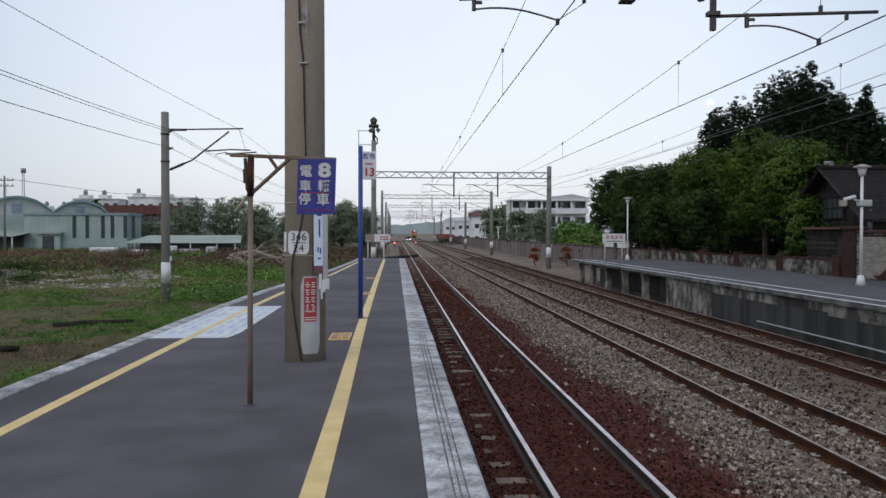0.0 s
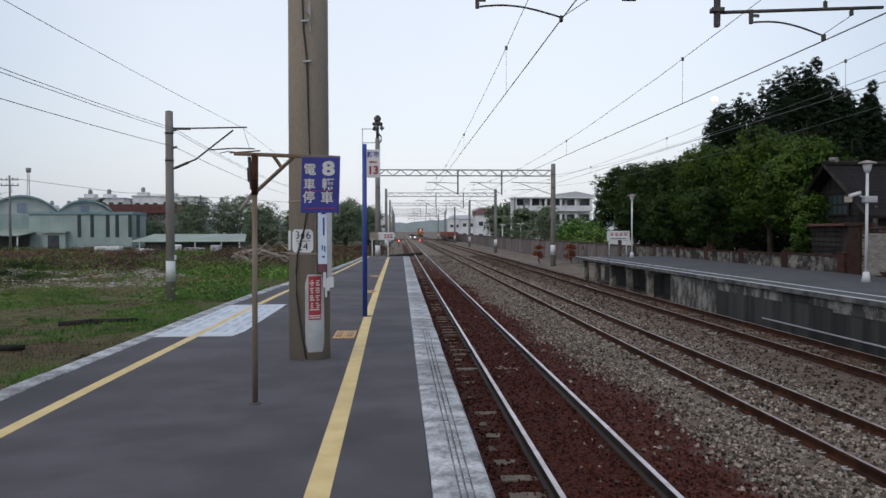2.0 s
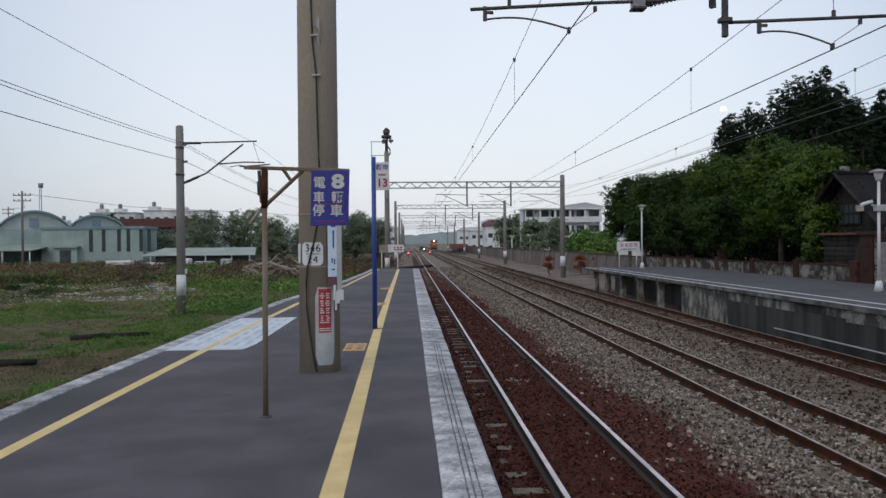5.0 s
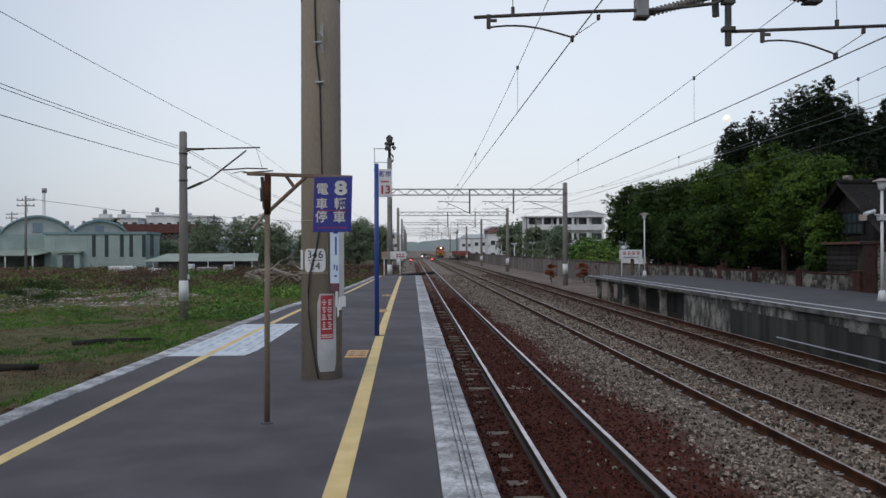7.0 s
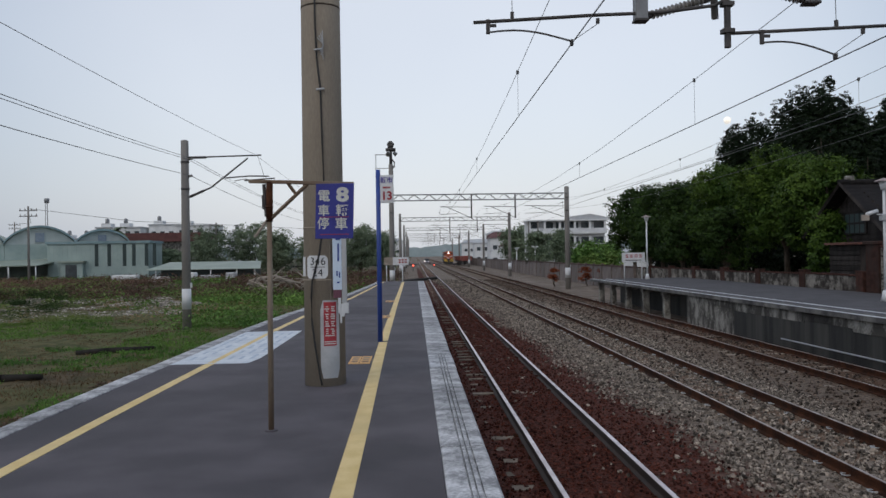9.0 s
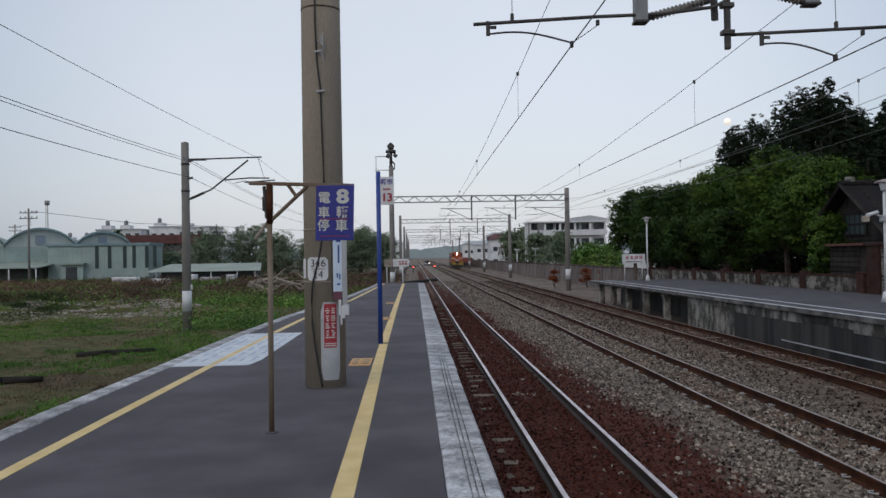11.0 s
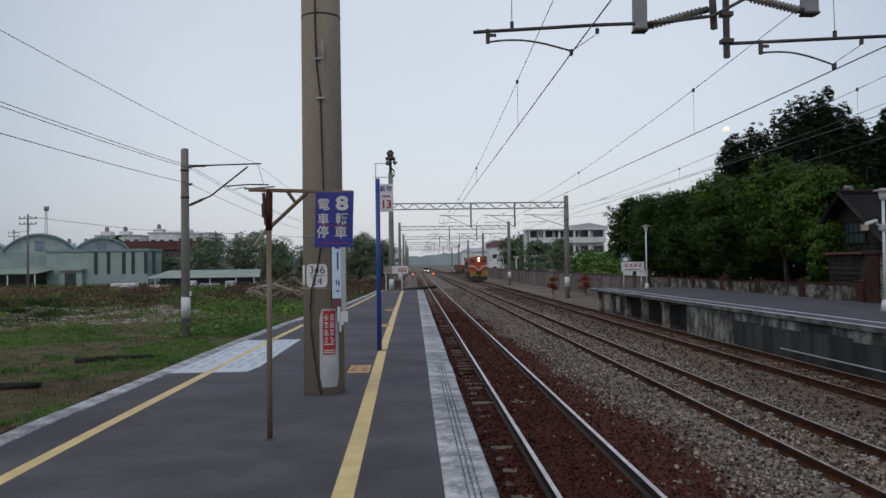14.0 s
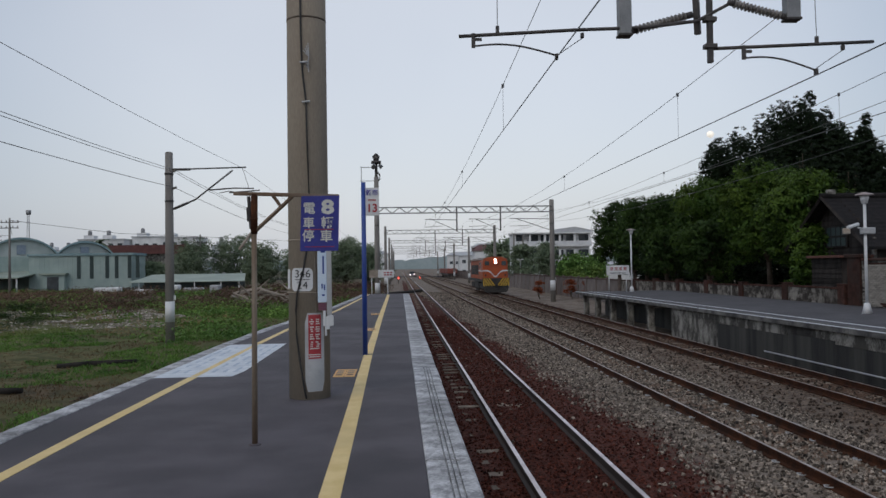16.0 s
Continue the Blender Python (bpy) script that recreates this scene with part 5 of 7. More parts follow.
def tree(name, label, x, y, top, spread, leaves, size, material, seed, clear=0.25, lobes=22, trunk=0.22, flat=0.8, group="trees", base=LAND, fuzz=1.0, inner=0.72, bulk=1.0):
    """A tapered trunk with limbs and an uneven crown of small leaves set in clumps."""
    rng = np.random.default_rng(seed)
    root = thing(name, label, "tree", (x, y, 0), group=group)
    tall = top - base
    bm = bmesh.new()
    fork = base + tall * (clear + 0.12)
    tube(bm, (0, 0, base - 0.3), (0.1, 0.05, base + tall * clear * 0.6), trunk, trunk * 0.8, 10)
    tube(bm, (0.1, 0.05, base + tall * clear * 0.6), (0, 0, fork), trunk * 0.8, trunk * 0.6, 10)
    part("trunk", bm, M["bark"], root)
    centres, radii = [], []
    low = base + tall * clear
    for i in range(lobes):
        u = (i + 0.5) / lobes
        z = low + (top - low) * (0.18 + 0.70 * u)
        wide = spread * math.sqrt(max(0.08, 1 - (2 * (0.12 + 0.80 * u) - 1) ** 2)) * 0.62
        a = i * 2.4 + rng.uniform(-0.4, 0.4)
        d = wide * rng.uniform(0.55, 1.0)
        centres.append((math.cos(a) * d, math.sin(a) * d, z + rng.uniform(-0.3, 0.3)))
        radii.append(spread * rng.uniform(0.22, 0.38) * bulk)
    centres.append((0, 0, top - spread * 0.34))
    radii.append(spread * 0.34)
    centres.append((0, 0, (low + top) / 2))
    radii.append(spread * 0.40)
    for c in centres[:-1:2]:
        bm = bmesh.new()
        mid = Vector((c[0] * 0.45, c[1] * 0.45, fork + (c[2] - fork) * 0.6))
        tube(bm, (0, 0, fork - 0.2), mid, trunk * 0.5, trunk * 0.3, 6)
        tube(bm, mid, c, trunk * 0.3, trunk * 0.08, 6)
        part("limb", bm, M["bark"], root)
    # small clumps on the lobes, then leaves in the clumps
    w = np.array(radii) ** 2
    which = rng.choice(len(centres), size=leaves // 14, p=w / w.sum())
    d = rng.normal(size=(len(which), 3))
    d /= np.linalg.norm(d, axis=1)[:, None]
    clump = np.array(centres)[which] + d * (np.array(radii)[which] * rng.uniform(inner, 1.06 if fuzz > 0.9 else 1.0, len(which)))[:, None] * np.array((1, 1, flat))
    at = np.repeat(clump, 14, axis=0) + rng.normal(size=(len(clump) * 14, 3)) * size * fuzz * np.array((1.1, 1.1, 0.6))
    out = np.repeat(d, 14, axis=0) + rng.normal(size=at.shape) * 0.45 + np.array((0, 0, 0.25))
    keep = at[:, 2] > base + 0.25
    at, out = at[keep], out[keep]
    k = len(at)
    # leaf faces lie along the surface of their lobe
    nz = out / np.linalg.norm(out, axis=1)[:, None]
    side = np.cross(nz, rng.normal(size=nz.shape))
    side /= np.linalg.norm(side, axis=1)[:, None]
    turns = np.stack([side, np.cross(nz, side), nz], -1)
    me = cloud("crown", LEAF_V, LEAF_F, at, turns, rng.uniform(0.7, 1.4, k) * size, material)
    crown = new("crown", me)
    crown.parent = root
    return root


def build_trees():
    lush = "broad leafy green tree behind the brick wall"
    dark = "tall dark dense evergreen tree behind the house"
    for x, y, top, r, s in ((20.6, 38.2, 6.3, 3.0, 1), (21.0, 43.5, 7.2, 3.5, 2), (20.6, 50.5, 7.3, 3.5, 3), (20.4, 57.5, 7.0, 3.4, 4), (20.6, 64.5, 7.4, 3.5, 5), (20.4, 72.0, 7.6, 3.4, 6), (19.2, 34.9, 3.6, 1.7, 7), (18.9, 47.0, 4.4, 2.1, 8), (18.7, 54.0, 4.2, 2.1, 9), (18.7, 61.5, 4.6, 2.2, 10)):
        tree("tree", lush, x, y, top, r, 26000 if r > 2.5 else 10000, 0.165, M["leaf_bright"] if s in (1, 2, 3, 7) else M["leaf"], s, clear=0.26 if r > 2.5 else 0.3, fuzz=0.8, bulk=1.1)
    for x, y, top, r, s in ((36.9, 65.5, 14.8, 1.9, 18), (37.5, 64, 13.3, 2.5, 19), (27.5, 66, 12.3, 2.1, 21), (29.6, 66, 13.3, 2.3, 22), (31.9, 66.5, 14.6, 2.5, 23), (34.1, 67, 15.9, 2.3, 24), (34.9, 66, 15.8, 1.9, 25), (35.4, 65, 16.1, 1.5, 26), (37.2, 64, 12.7, 2.2, 27), (39.0, 63, 13.8, 1.15, 28), (37.6, 62, 12.1, 2.0, 29), (38.8, 61, 11.0, 2.2, 30), (28.3, 61, 10.5, 3.6, 31), (31.9, 60, 11.5, 3.8, 32), (34.4, 58, 9.7, 3.6, 33), (41.2, 60, 11.5, 3.2, 34)):
        tree("tree", dark, x, y, top, r, 34000 if s < 31 else 12000, 0.165, M["leaf_dark"], s, clear=0.12, trunk=0.3, flat=1.4, lobes=26, group="dark trees", fuzz=0.45, inner=0.55, bulk=1.6)
    # shrubs for the deep vegetation; dark leaves stand in for shade below the crowns
    for x, y, s in ((24.5, 38, 71), (24.5, 43, 72), (24.8, 49, 73), (24.6, 55, 74), (24.6, 62, 75), (24.8, 69, 76), (25, 76, 77)):
        tree("shrub", "dense shrub under the trees, dark-leaved for canopy shade", x, y, 3.2, 3.0, 3000, 0.34, M["leaf_dark"], s, clear=0.02, lobes=12, group="dark shrubs")
    # crowns beyond y = 100 take the leaf colour paled for haze
    far = "broad distant tree, paled for haze from 100 m on"
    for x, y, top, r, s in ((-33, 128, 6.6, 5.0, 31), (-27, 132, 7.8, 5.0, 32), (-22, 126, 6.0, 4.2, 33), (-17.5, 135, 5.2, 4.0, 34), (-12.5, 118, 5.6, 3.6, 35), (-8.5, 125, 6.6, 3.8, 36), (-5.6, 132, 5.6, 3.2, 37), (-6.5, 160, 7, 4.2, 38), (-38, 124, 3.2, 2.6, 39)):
        tree("tree", far, x, y, top, r, 11000, 0.26, M["leaf_hazed"], s, clear=0.0, group="distant trees")
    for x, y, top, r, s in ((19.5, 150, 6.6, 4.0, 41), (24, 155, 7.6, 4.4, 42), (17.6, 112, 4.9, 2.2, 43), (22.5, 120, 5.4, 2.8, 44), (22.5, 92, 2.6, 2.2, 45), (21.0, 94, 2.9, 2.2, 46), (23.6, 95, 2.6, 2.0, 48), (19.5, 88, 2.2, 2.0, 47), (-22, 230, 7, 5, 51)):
        tree("tree", far, x, y, top, r, 4200, 0.34 if y < 130 else (0.5 if y < 300 else 1.1), M["weed"] if y < 100 else M["leaf_hazed"], s, clear=0.06, group="distant trees")
    # rust-red shrubs by the fence
    for x, y, r, s in ((12.3, 69, 0.5, 61), (15.2, 69, 0.7, 62), (16.6, 68.5, 0.65, 63), (17.9, 68, 0.6, 64)):
        tree("shrub", "rust-red leafy shrub beside the fence", x, y, LAND + 1.45 + r * 0.5, r, 1500, 0.10, M["leaf_red"], s, clear=0.1, trunk=0.05, lobes=7, group="red shrubs")
    # palm behind the white houses
    palm = thing("palm", "slim palm with a round head of fronds", "palm", (-58, 155, 0))
    bm = bmesh.new()
    tube(bm, (0, 0, LAND - 0.2), (0.2, 0, 7.4), 0.25, 0.16, 8)
    part("trunk", bm, M["bark"], palm)
    rng = random.Random(5)
    for i in range(22):
        a, lift = i * 2.4, rng.uniform(-0.6, 1.2)
        bm = bmesh.new()
        pts = [Vector((0.2 + math.cos(a) * d, math.sin(a) * d, 7.4 + lift * d * 0.8 - 0.32 * d * d)) for d in (0, 0.7, 1.4, 2.0)]
        side = Vector((-math.sin(a), math.cos(a), 0)) * 0.28
        for p, q in zip(pts, pts[1:]):
            bm.faces.new([bm.verts.new(v) for v in (p - side, q - side, q + side, p + side)])
        part("frond", bm, M["leaf_hazed"], palm)


def build_grass():
    rng = np.random.default_rng(11)
    blade = np.array([(-0.05, 0, 0), (0.05, 0, 0), (0.02, 0.06, 0.6), (0.0, 0.2, 1.0)])
    blade_f = [(0, 1, 2, 3)]

    def field(n, y0, y1, keep, h, m, label, seed, power=1.3):
        r = np.random.default_rng(seed)
        y = y0 + (y1 - y0) * r.random(n) ** power
        x = np.array([edge_x(min(v, 49)) for v in y]) - 0.08 - (2.0 + y * 0.75) * r.random(n) ** 1.25
        ok = np.array([keep(a, b) for a, b in zip(x, y)])
        x, y = x[ok], y[ok]
        k = len(x)
        z = np.array([field_height(a, b) for a, b in zip(x, y)]) + 0.0
        a = r.uniform(0, 6.283, k)
        t = np.zeros((k, 3, 3))
        t[:, 0, 0], t[:, 0, 1], t[:, 1, 0], t[:, 1, 1], t[:, 2, 2] = np.cos(a), -np.sin(a), np.sin(a), np.cos(a), 1
        s = r.uniform(*h, k) * (0.7 + 0.3 * (y / 30).clip(0, 2))
        size = np.stack([s * 1.4 + 0.12, s * r.uniform(0.8, 4.0, k), s], 1)
        tagged(new("field_grass", cloud("field_grass", blade, blade_f, np.stack([x, y, z], 1), t, size, m)), label, "grass", kind="stuff")

    def nz(x, y, s, o):
        return noise.noise(Vector((x * s, y * s, o)))

    def bare(x, y):
        if -13 < x < -9 and 60 < y < 66:
            return True
        return 40 < y + 5 * nz(x, y, 0.1, 1) < 63 and x < -0.29 * y + 4 * nz(x, y, 0.2, 5) and nz(x, y, 0.35, 17) < 0.2

    def weeds(n, y0, y1, keep, tall, size, m, label, seed, per=26, thin=1.0):
        """Low leafy clumps of uneven size."""
        r = np.random.default_rng(seed)
        y = y0 + (y1 - y0) * r.random(n) ** 1.2
        x = np.array([edge_x(min(v, 49)) for v in y]) - 0.4 - (2.0 + y * 0.75) * r.random(n) ** 1.2
        ok = np.array([keep(a, b) for a, b in zip(x, y)])
        x, y = x[ok], y[ok]
        z = np.array([field_height(a, b) for a, b in zip(x, y)])
        h = r.uniform(*tall, len(x)) * r.uniform(0.4, 1.0, len(x))
        at = np.repeat(np.stack([x, y, z], 1), per, axis=0)
        hh = np.repeat(h, per)
        at[:, 0] += r.normal(size=len(at)) * hh * 1.1
        at[:, 1] += r.normal(size=len(at)) * hh * 1.1
        up = r.random(len(at)) ** 0.7
        at[:, 2] += up * hh
        nzv = r.normal(size=at.shape) * 0.7 + np.array((0, 0, 0.9))
        nzv /= np.linalg.norm(nzv, axis=1)[:, None]
        side = np.cross(nzv, r.normal(size=nzv.shape))
        side /= np.linalg.norm(side, axis=1)[:, None]
        t = np.stack([side, np.cross(nzv, side), nzv], -1)
        s = r.uniform(0.6, 1.5, len(at)) * size * (0.6 + 0.4 * np.repeat(y, per) / 30)
        tagged(new("field_weeds", cloud("field_weeds", LEAF_V * np.array((1, thin, 1)), LEAF_F, at, t, s, m)), label, "weeds", kind="stuff")

    def lush(x, y):
        """Where the ground is green: away from the platform's foot, in patches."""
        d = edge_x(min(y, 49)) - x
        need = 0.42 - 0.095 * min(d, 6.5) + (0.12 if y < 15 else 0.0) + (0.15 if y > 45 else 0.0)
        return nz(x, y, 0.13, 2.0) + 0.55 * nz(x, y, 0.5, 6.0) > need and not bare(x, y)

    green = lush
    # lumps of dry soil along the platform's foot and on the bare strip
    r = np.random.default_rng(77)
    octa = np.array([(1, 0, 0.1), (-1, 0, -0.2), (0.2, 1, 0), (0, -1, 0.1), (0.1, 0, 0.9), (0, 0.2, -0.9)])
    of = [(0, 2, 4), (2, 1, 4), (1, 3, 4), (3, 0, 4), (2, 0, 5), (1, 2, 5), (3, 1, 5), (0, 3, 5)]
    for count, name, label, m, where in ((9000, "soil_lumps", "lumps of dry brown soil beside the platform", M["clod"], 0), (6000, "field_gravel", "pale gravel on a bare strip of the field", M["gravel"], 1)):
        if where == 0:
            y = 6 + 46 * r.random(count) ** 1.3
            x = np.array([edge_x(min(v, 49)) for v in y]) - 0.1 - 3.6 * r.random(count) ** 1.6
        else:
            y = 40 + 24 * r.random(count)
            x = -0.27 * y - 20 * r.random(count)
            ok = np.array([bare(a, b) for a, b in zip(x, y)])
            x, y = x[ok], y[ok]
        k = len(x)
        z = np.array([field_height(a, b) for a, b in zip(x, y)])
        size = (r.uniform(0.02, 0.07, k) * (1 + y / 60))[:, None] * r.uniform(0.6, 1.4, (k, 3)) * np.array((1, 1, 0.6))
        tagged(new(name, cloud(name, octa, of, np.stack([x, y, z], 1), spins(r, k), size, m)), label, "soil" if where == 0 else "gravel", kind="stuff")
    field(130000, 6, 60, lush, (0.05, 0.14), M["grass"], "patchy fresh green grass", 1)
    field(90000, 5, 60, lambda x, y: nz(x, y, 0.6, 7.0) > -0.2 and not bare(x, y) and not lush(x, y), (0.03, 0.085), M["dry_grass"], "patchy dry brown grass", 2)
    weeds(500, 14, 46, lambda x, y: edge_x(min(y, 49)) - x < 1.6 and nz(x, y, 0.3, 31.0) > 0.0, (0.05, 0.16), 0.07, M["straw_green"], "yellow-green grass along the platform's foot", 8, 40, 0.4)
    weeds(60, 42, 62, lambda x, y: x < -0.44 * y, (0.5, 0.9), 0.09, M["leaf"], "dark leafy bushes in the field", 9, 500, 0.6)
    weeds(4600, 9, 58, green, (0.05, 0.17), 0.08, M["grass"], "low fresh green weeds", 3, 26, 0.6)
    weeds(1500, 24, 62, lambda x, y: nz(x, y, 0.12, 4.0) + 0.5 * nz(x, y, 0.4, 8.0) > -0.05 and -0.29 * y - 0.5 < x < edge_x(min(y, 49)) - 1.6 - 0.02 * y and y > 32 and not bare(x, y), (0.4, 1.05), 0.12, M["weed"], "tall lush green weeds in the field", 4, 90, 0.75)
    weeds(420, 38, 72, lambda x, y: nz(x, y, 0.2, 24.0) > 0.0 and not bare(x, y), (0.4, 1.0), 0.13, M["straw"], "tawny seeding grass tufts", 7, 60, 0.25)
    weeds(3000, 58, 122, lambda x, y: nz(x, y, 0.06, 9.0) > -0.3 and not bare(x, y), (0.5, 1.2), 0.24, M["brush"], "tall dry brown weeds in the field", 5, 44, 0.22)
    weeds(1300, 50, 122, lambda x, y: nz(x, y, 0.07, 13.0) > 0.1 and not bare(x, y), (0.4, 1.1), 0.17, M["weed"], "green scrub in the field", 6, 50, 0.6)


def build_field_clutter():
    rng = random.Random(9)
    # pile of cut branches and boards
    pile = thing("branch_pile", "heap of bleached cut branches and boards in the field", "wood pile", (-10.4, 62, LAND))
    for i in range(46):
        a = rng.uniform(0, 6.28)
        c = Vector((rng.uniform(-2.3, 2.6), rng.uniform(-1, 1), rng.uniform(0.15, 1.4)))
        d = Vector((math.cos(a), math.sin(a) * 0.6, rng.uniform(-0.3, 0.9))) * rng.uniform(0.6, 1.5)
        bm = bmesh.new()
        p, q = c - d, c + d
        p.z, q.z = max(0.0, p.z), max(0.05, q.z)
        tube(bm, p, (p + q) / 2 + Vector((0, 0, 0.08)), 0.085, 0.07, 6)
        tube(bm, (p + q) / 2 + Vector((0, 0, 0.08)), q, 0.07, 0.035, 6)
        part("branch", bm, M["timber"], pile)
    # dark logs and strips lying in the grass
    for x, y, l, turn in ((-9.6, 25.5, 2.4, 8), (-9.9, 19.5, 1.5, -5), (-13.5, 21, 1.2, 30)):
        log = thing("old_beam", "dark rotten beam lying in the grass", "beam", (x, y, field_height(x, y) + 0.06), turn, group="old beams")
        bm = bmesh.new()
        tube(bm, (-l / 2, 0.04, -0.05), (-l * 0.1, -0.03, 0.0), 0.10, 0.115, 7)
        tube(bm, (-l * 0.1, -0.03, 0.0), (l / 2, 0.10, 0.03), 0.115, 0.07, 7)
        part("timber", bm, M["plank_dark"], log)


# ---------- wall, house and lamps behind the far platform ----------
def build_brick_wall():
    """A low rendered wall between brick piers, with a brick coping."""
    root = thing("wall_far", "low stained wall with brick piers and coping", "wall", kind="structure")
    y = 28.3
    step = 4.3
    rng = random.Random(6)
    bm = bmesh.new()
    prism(bm, [(-0.14, 0), (0.14, 0), (0.14, 0.06), (-0.14, 0.06)], 0.004, 0.212)
    bat = made(bm, "brick", M["brick"])
    while y < 56:
        top = 0.62 + rng.uniform(-0.03, 0.03) - (y - 28) * 0.004
        bm = bmesh.new()
        box(bm, 16.42, 16.62, y + 0.24, y + step - 0.24, LAND, top - 0.075, 0.01)
        part("wall_panel", bm, M["render_wall"], root, "stained render flaking off brick")
        for k in range(int((step - 0.48) / 0.22)):
            piece("brick", bat, root, (16.52 + rng.uniform(-0.01, 0.01), y + 0.25 + k * 0.218, top - 0.072 + rng.uniform(-0.008, 0.012)))
        bm = bmesh.new()
        box(bm, 16.37, 16.67, y - 0.235, y + 0.235, LAND, top + 0.08, 0.012)
        box(bm, 16.35, 16.69, y - 0.255, y + 0.255, top + 0.081, top + 0.13, 0.015)
        part("pier", bm, M["brick"], root)
        y += step
    # the tall brick wall beside the house
    tall = thing("wall_brick", "tall old brick wall with a pale patched panel", "wall", kind="structure")
    bm = bmesh.new()
    box(bm, 16.40, 16.70, 27.1, 27.9, LAND, 1.72, 0.015)
    box(bm, 16.34, 16.76, 27.0, 28.0, 1.722, 1.85, 0.02)
    part("pier", bm, M["brick"], tall)
    bm = bmesh.new()
    box(bm, 16.47, 16.66, 8.0, 27.09, LAND, 1.60)
    part("backing", bm, M["render_wall"], tall)
    bm = bmesh.new()
    box(bm, 0, 0.03, 0.005, 0.215, 0.004, 0.062)
    br = made(bm, "brick", M["brick"])
    rng = random.Random(12)
    pale = mat("pale_brick_render", (0.24, 0.215, 0.19), (0.38, 0.35, 0.31), 3, 0.9, 0.2, 30, rnd=0.2)
    bm = bmesh.new()
    box(bm, 0, 0.028, 0.005, 0.215, 0.004, 0.062)
    bp = made(bm, "brick", pale)
    n = 0
    for row in range(24):
        for k in range(20):
            z, yy = 0.02 + row * 0.066, 22.6 + k * 0.22 + (row % 2) * 0.11
            if yy > 26.86 or n >= 460:
                continue
            red = row > 21 or (yy < 25.9 - 0.0 and row < (26.0 - yy) * 6.0)
            piece("brick", br if red else bp, tall, (16.44, yy, z))
            n += 1
    bm = bmesh.new()
    box(bm, 16.38, 16.72, 8.0, 27.0, 1.605, 1.70, 0.02)
    part("coping", bm, M["brick"], tall)


def build_house():
    """A dark timber house with its gable to the tracks."""
    root = thing("timber_house", "dark old timber house with a tiled gable roof", "house", (19.0, 33.2, 0))
    half, eave, ridge, deep = 2.7, 2.55, 4.42, 11.0
    bm = bmesh.new()
    prism_pts = [(-half, LAND), (half, LAND), (half, eave), (0, ridge - 0.12), (-half, eave)]
    a = [bm.verts.new((0.12, y, z)) for y, z in prism_pts]
    b = [bm.verts.new((deep, y, z)) for y, z in prism_pts]
    for i in range(5):
        bm.faces.new((a[i], a[(i + 1) % 5], b[(i + 1) % 5], b[i]))
    bm.faces.new(a[::-1])
    bm.faces.new(b)
    part("wall", bm, M["wood_dark"], root)
    # lapped boards on the gable
    z = 0.0
    while z < ridge - 0.4:
        w = half if z < eave else half * (ridge - 0.15 - z) / (ridge - 0.15 - eave)
        bm = bmesh.new()
        v = [bm.verts.new(p) for p in ((0.06, -w, z), (0.06, w, z), (0.10, w, z + 0.2), (0.10, -w, z + 0.2), (0.12, -w, z), (0.12, w, z), (0.12, w, z + 0.2), (0.12, -w, z + 0.2))]
        for q in ((0, 1, 2, 3), (4, 7, 6, 5), (0, 4, 5, 1), (1, 5, 6, 2), (2, 6, 7, 3), (3, 7, 4, 0)):
            bm.faces.new([v[i] for i in q])
        part("board", bm, M["wood_dark"], root)
        z += 0.2
    for y in (-half, half):
        bm = bmesh.new()
        box(bm, 0.02, 0.14, y - 0.1, y + 0.1, LAND, eave, 0.01)
        part("corner_post", bm, M["stained"], root)
    # lattice window in the gable
    bm = bmesh.new()
    box(bm, 0.0, 0.07, -0.95, 0.75, 2.2, 3.15, 0.01)
    win = part("window", bm, M["wood_dark"], root)
    for y in (-0.83, -0.45, -0.07, 0.31):
        for zz in (2.27, 2.72):
            bm = bmesh.new()
            box(bm, -0.012, -0.002, y, y + 0.30, zz, zz + 0.36)
            part("pane", bm, M["shed_dark"], win, "dark window pane")
    # roof sheets with rows of tiles
    for s in (-1, 1):
        bm = bmesh.new()
        y1, z1 = s * (half + 0.55), eave - 0.38
        v = [bm.verts.new(p) for p in ((-0.55, 0, ridge), (deep + 0.5, 0, ridge), (deep + 0.5, y1, z1), (-0.55, y1, z1), (-0.55, 0, ridge - 0.12), (deep + 0.5, 0, ridge - 0.12), (deep + 0.5, y1, z1 - 0.12), (-0.55, y1, z1 - 0.12))]
        for q in ((0, 1, 2, 3), (4, 7, 6, 5), (0, 4, 5, 1), (1, 5, 6, 2), (2, 6, 7, 3), (3, 7, 4, 0)):
            bm.faces.new([v[i] for i in q])
        roof = part("roof", bm, M["roof_tile"], root)
        if s < 0:
            n = 13
            for i in range(n):
                u = (i + 0.5) / n
                bm = bmesh.new()
                box(bm, -0.56, deep + 0.5, -0.15, 0.15, 0.0, 0.04)
                row = part("tile_course", bm, M["roof_tile"], roof)
                row.location = (0, y1 * u, ridge + (z1 - ridge) * u - 0.0)
                row.rotation_euler = (math.atan2(z1 - ridge, y1) + 0.06, 0, 0)
        bm = bmesh.new()
        tube(bm, (-0.58, 0, ridge - 0.02), (-0.58, y1, z1 - 0.02), 0.08, n=4)
        part("barge_board", bm, M["wood_dark"], root)
    bm = bmesh.new()
    tube(bm, (-0.6, 0, ridge + 0.04), (deep, 0, ridge + 0.04), 0.13, n=8)
    part("ridge", bm, M["roof_tile"], root)
    bm = bmesh.new()
    box(bm, -0.3, 0.05, -0.12, 0.12, ridge + 0.1, ridge + 0.32, 0.03)
    part("ridge_end", bm, M["stained"], root)
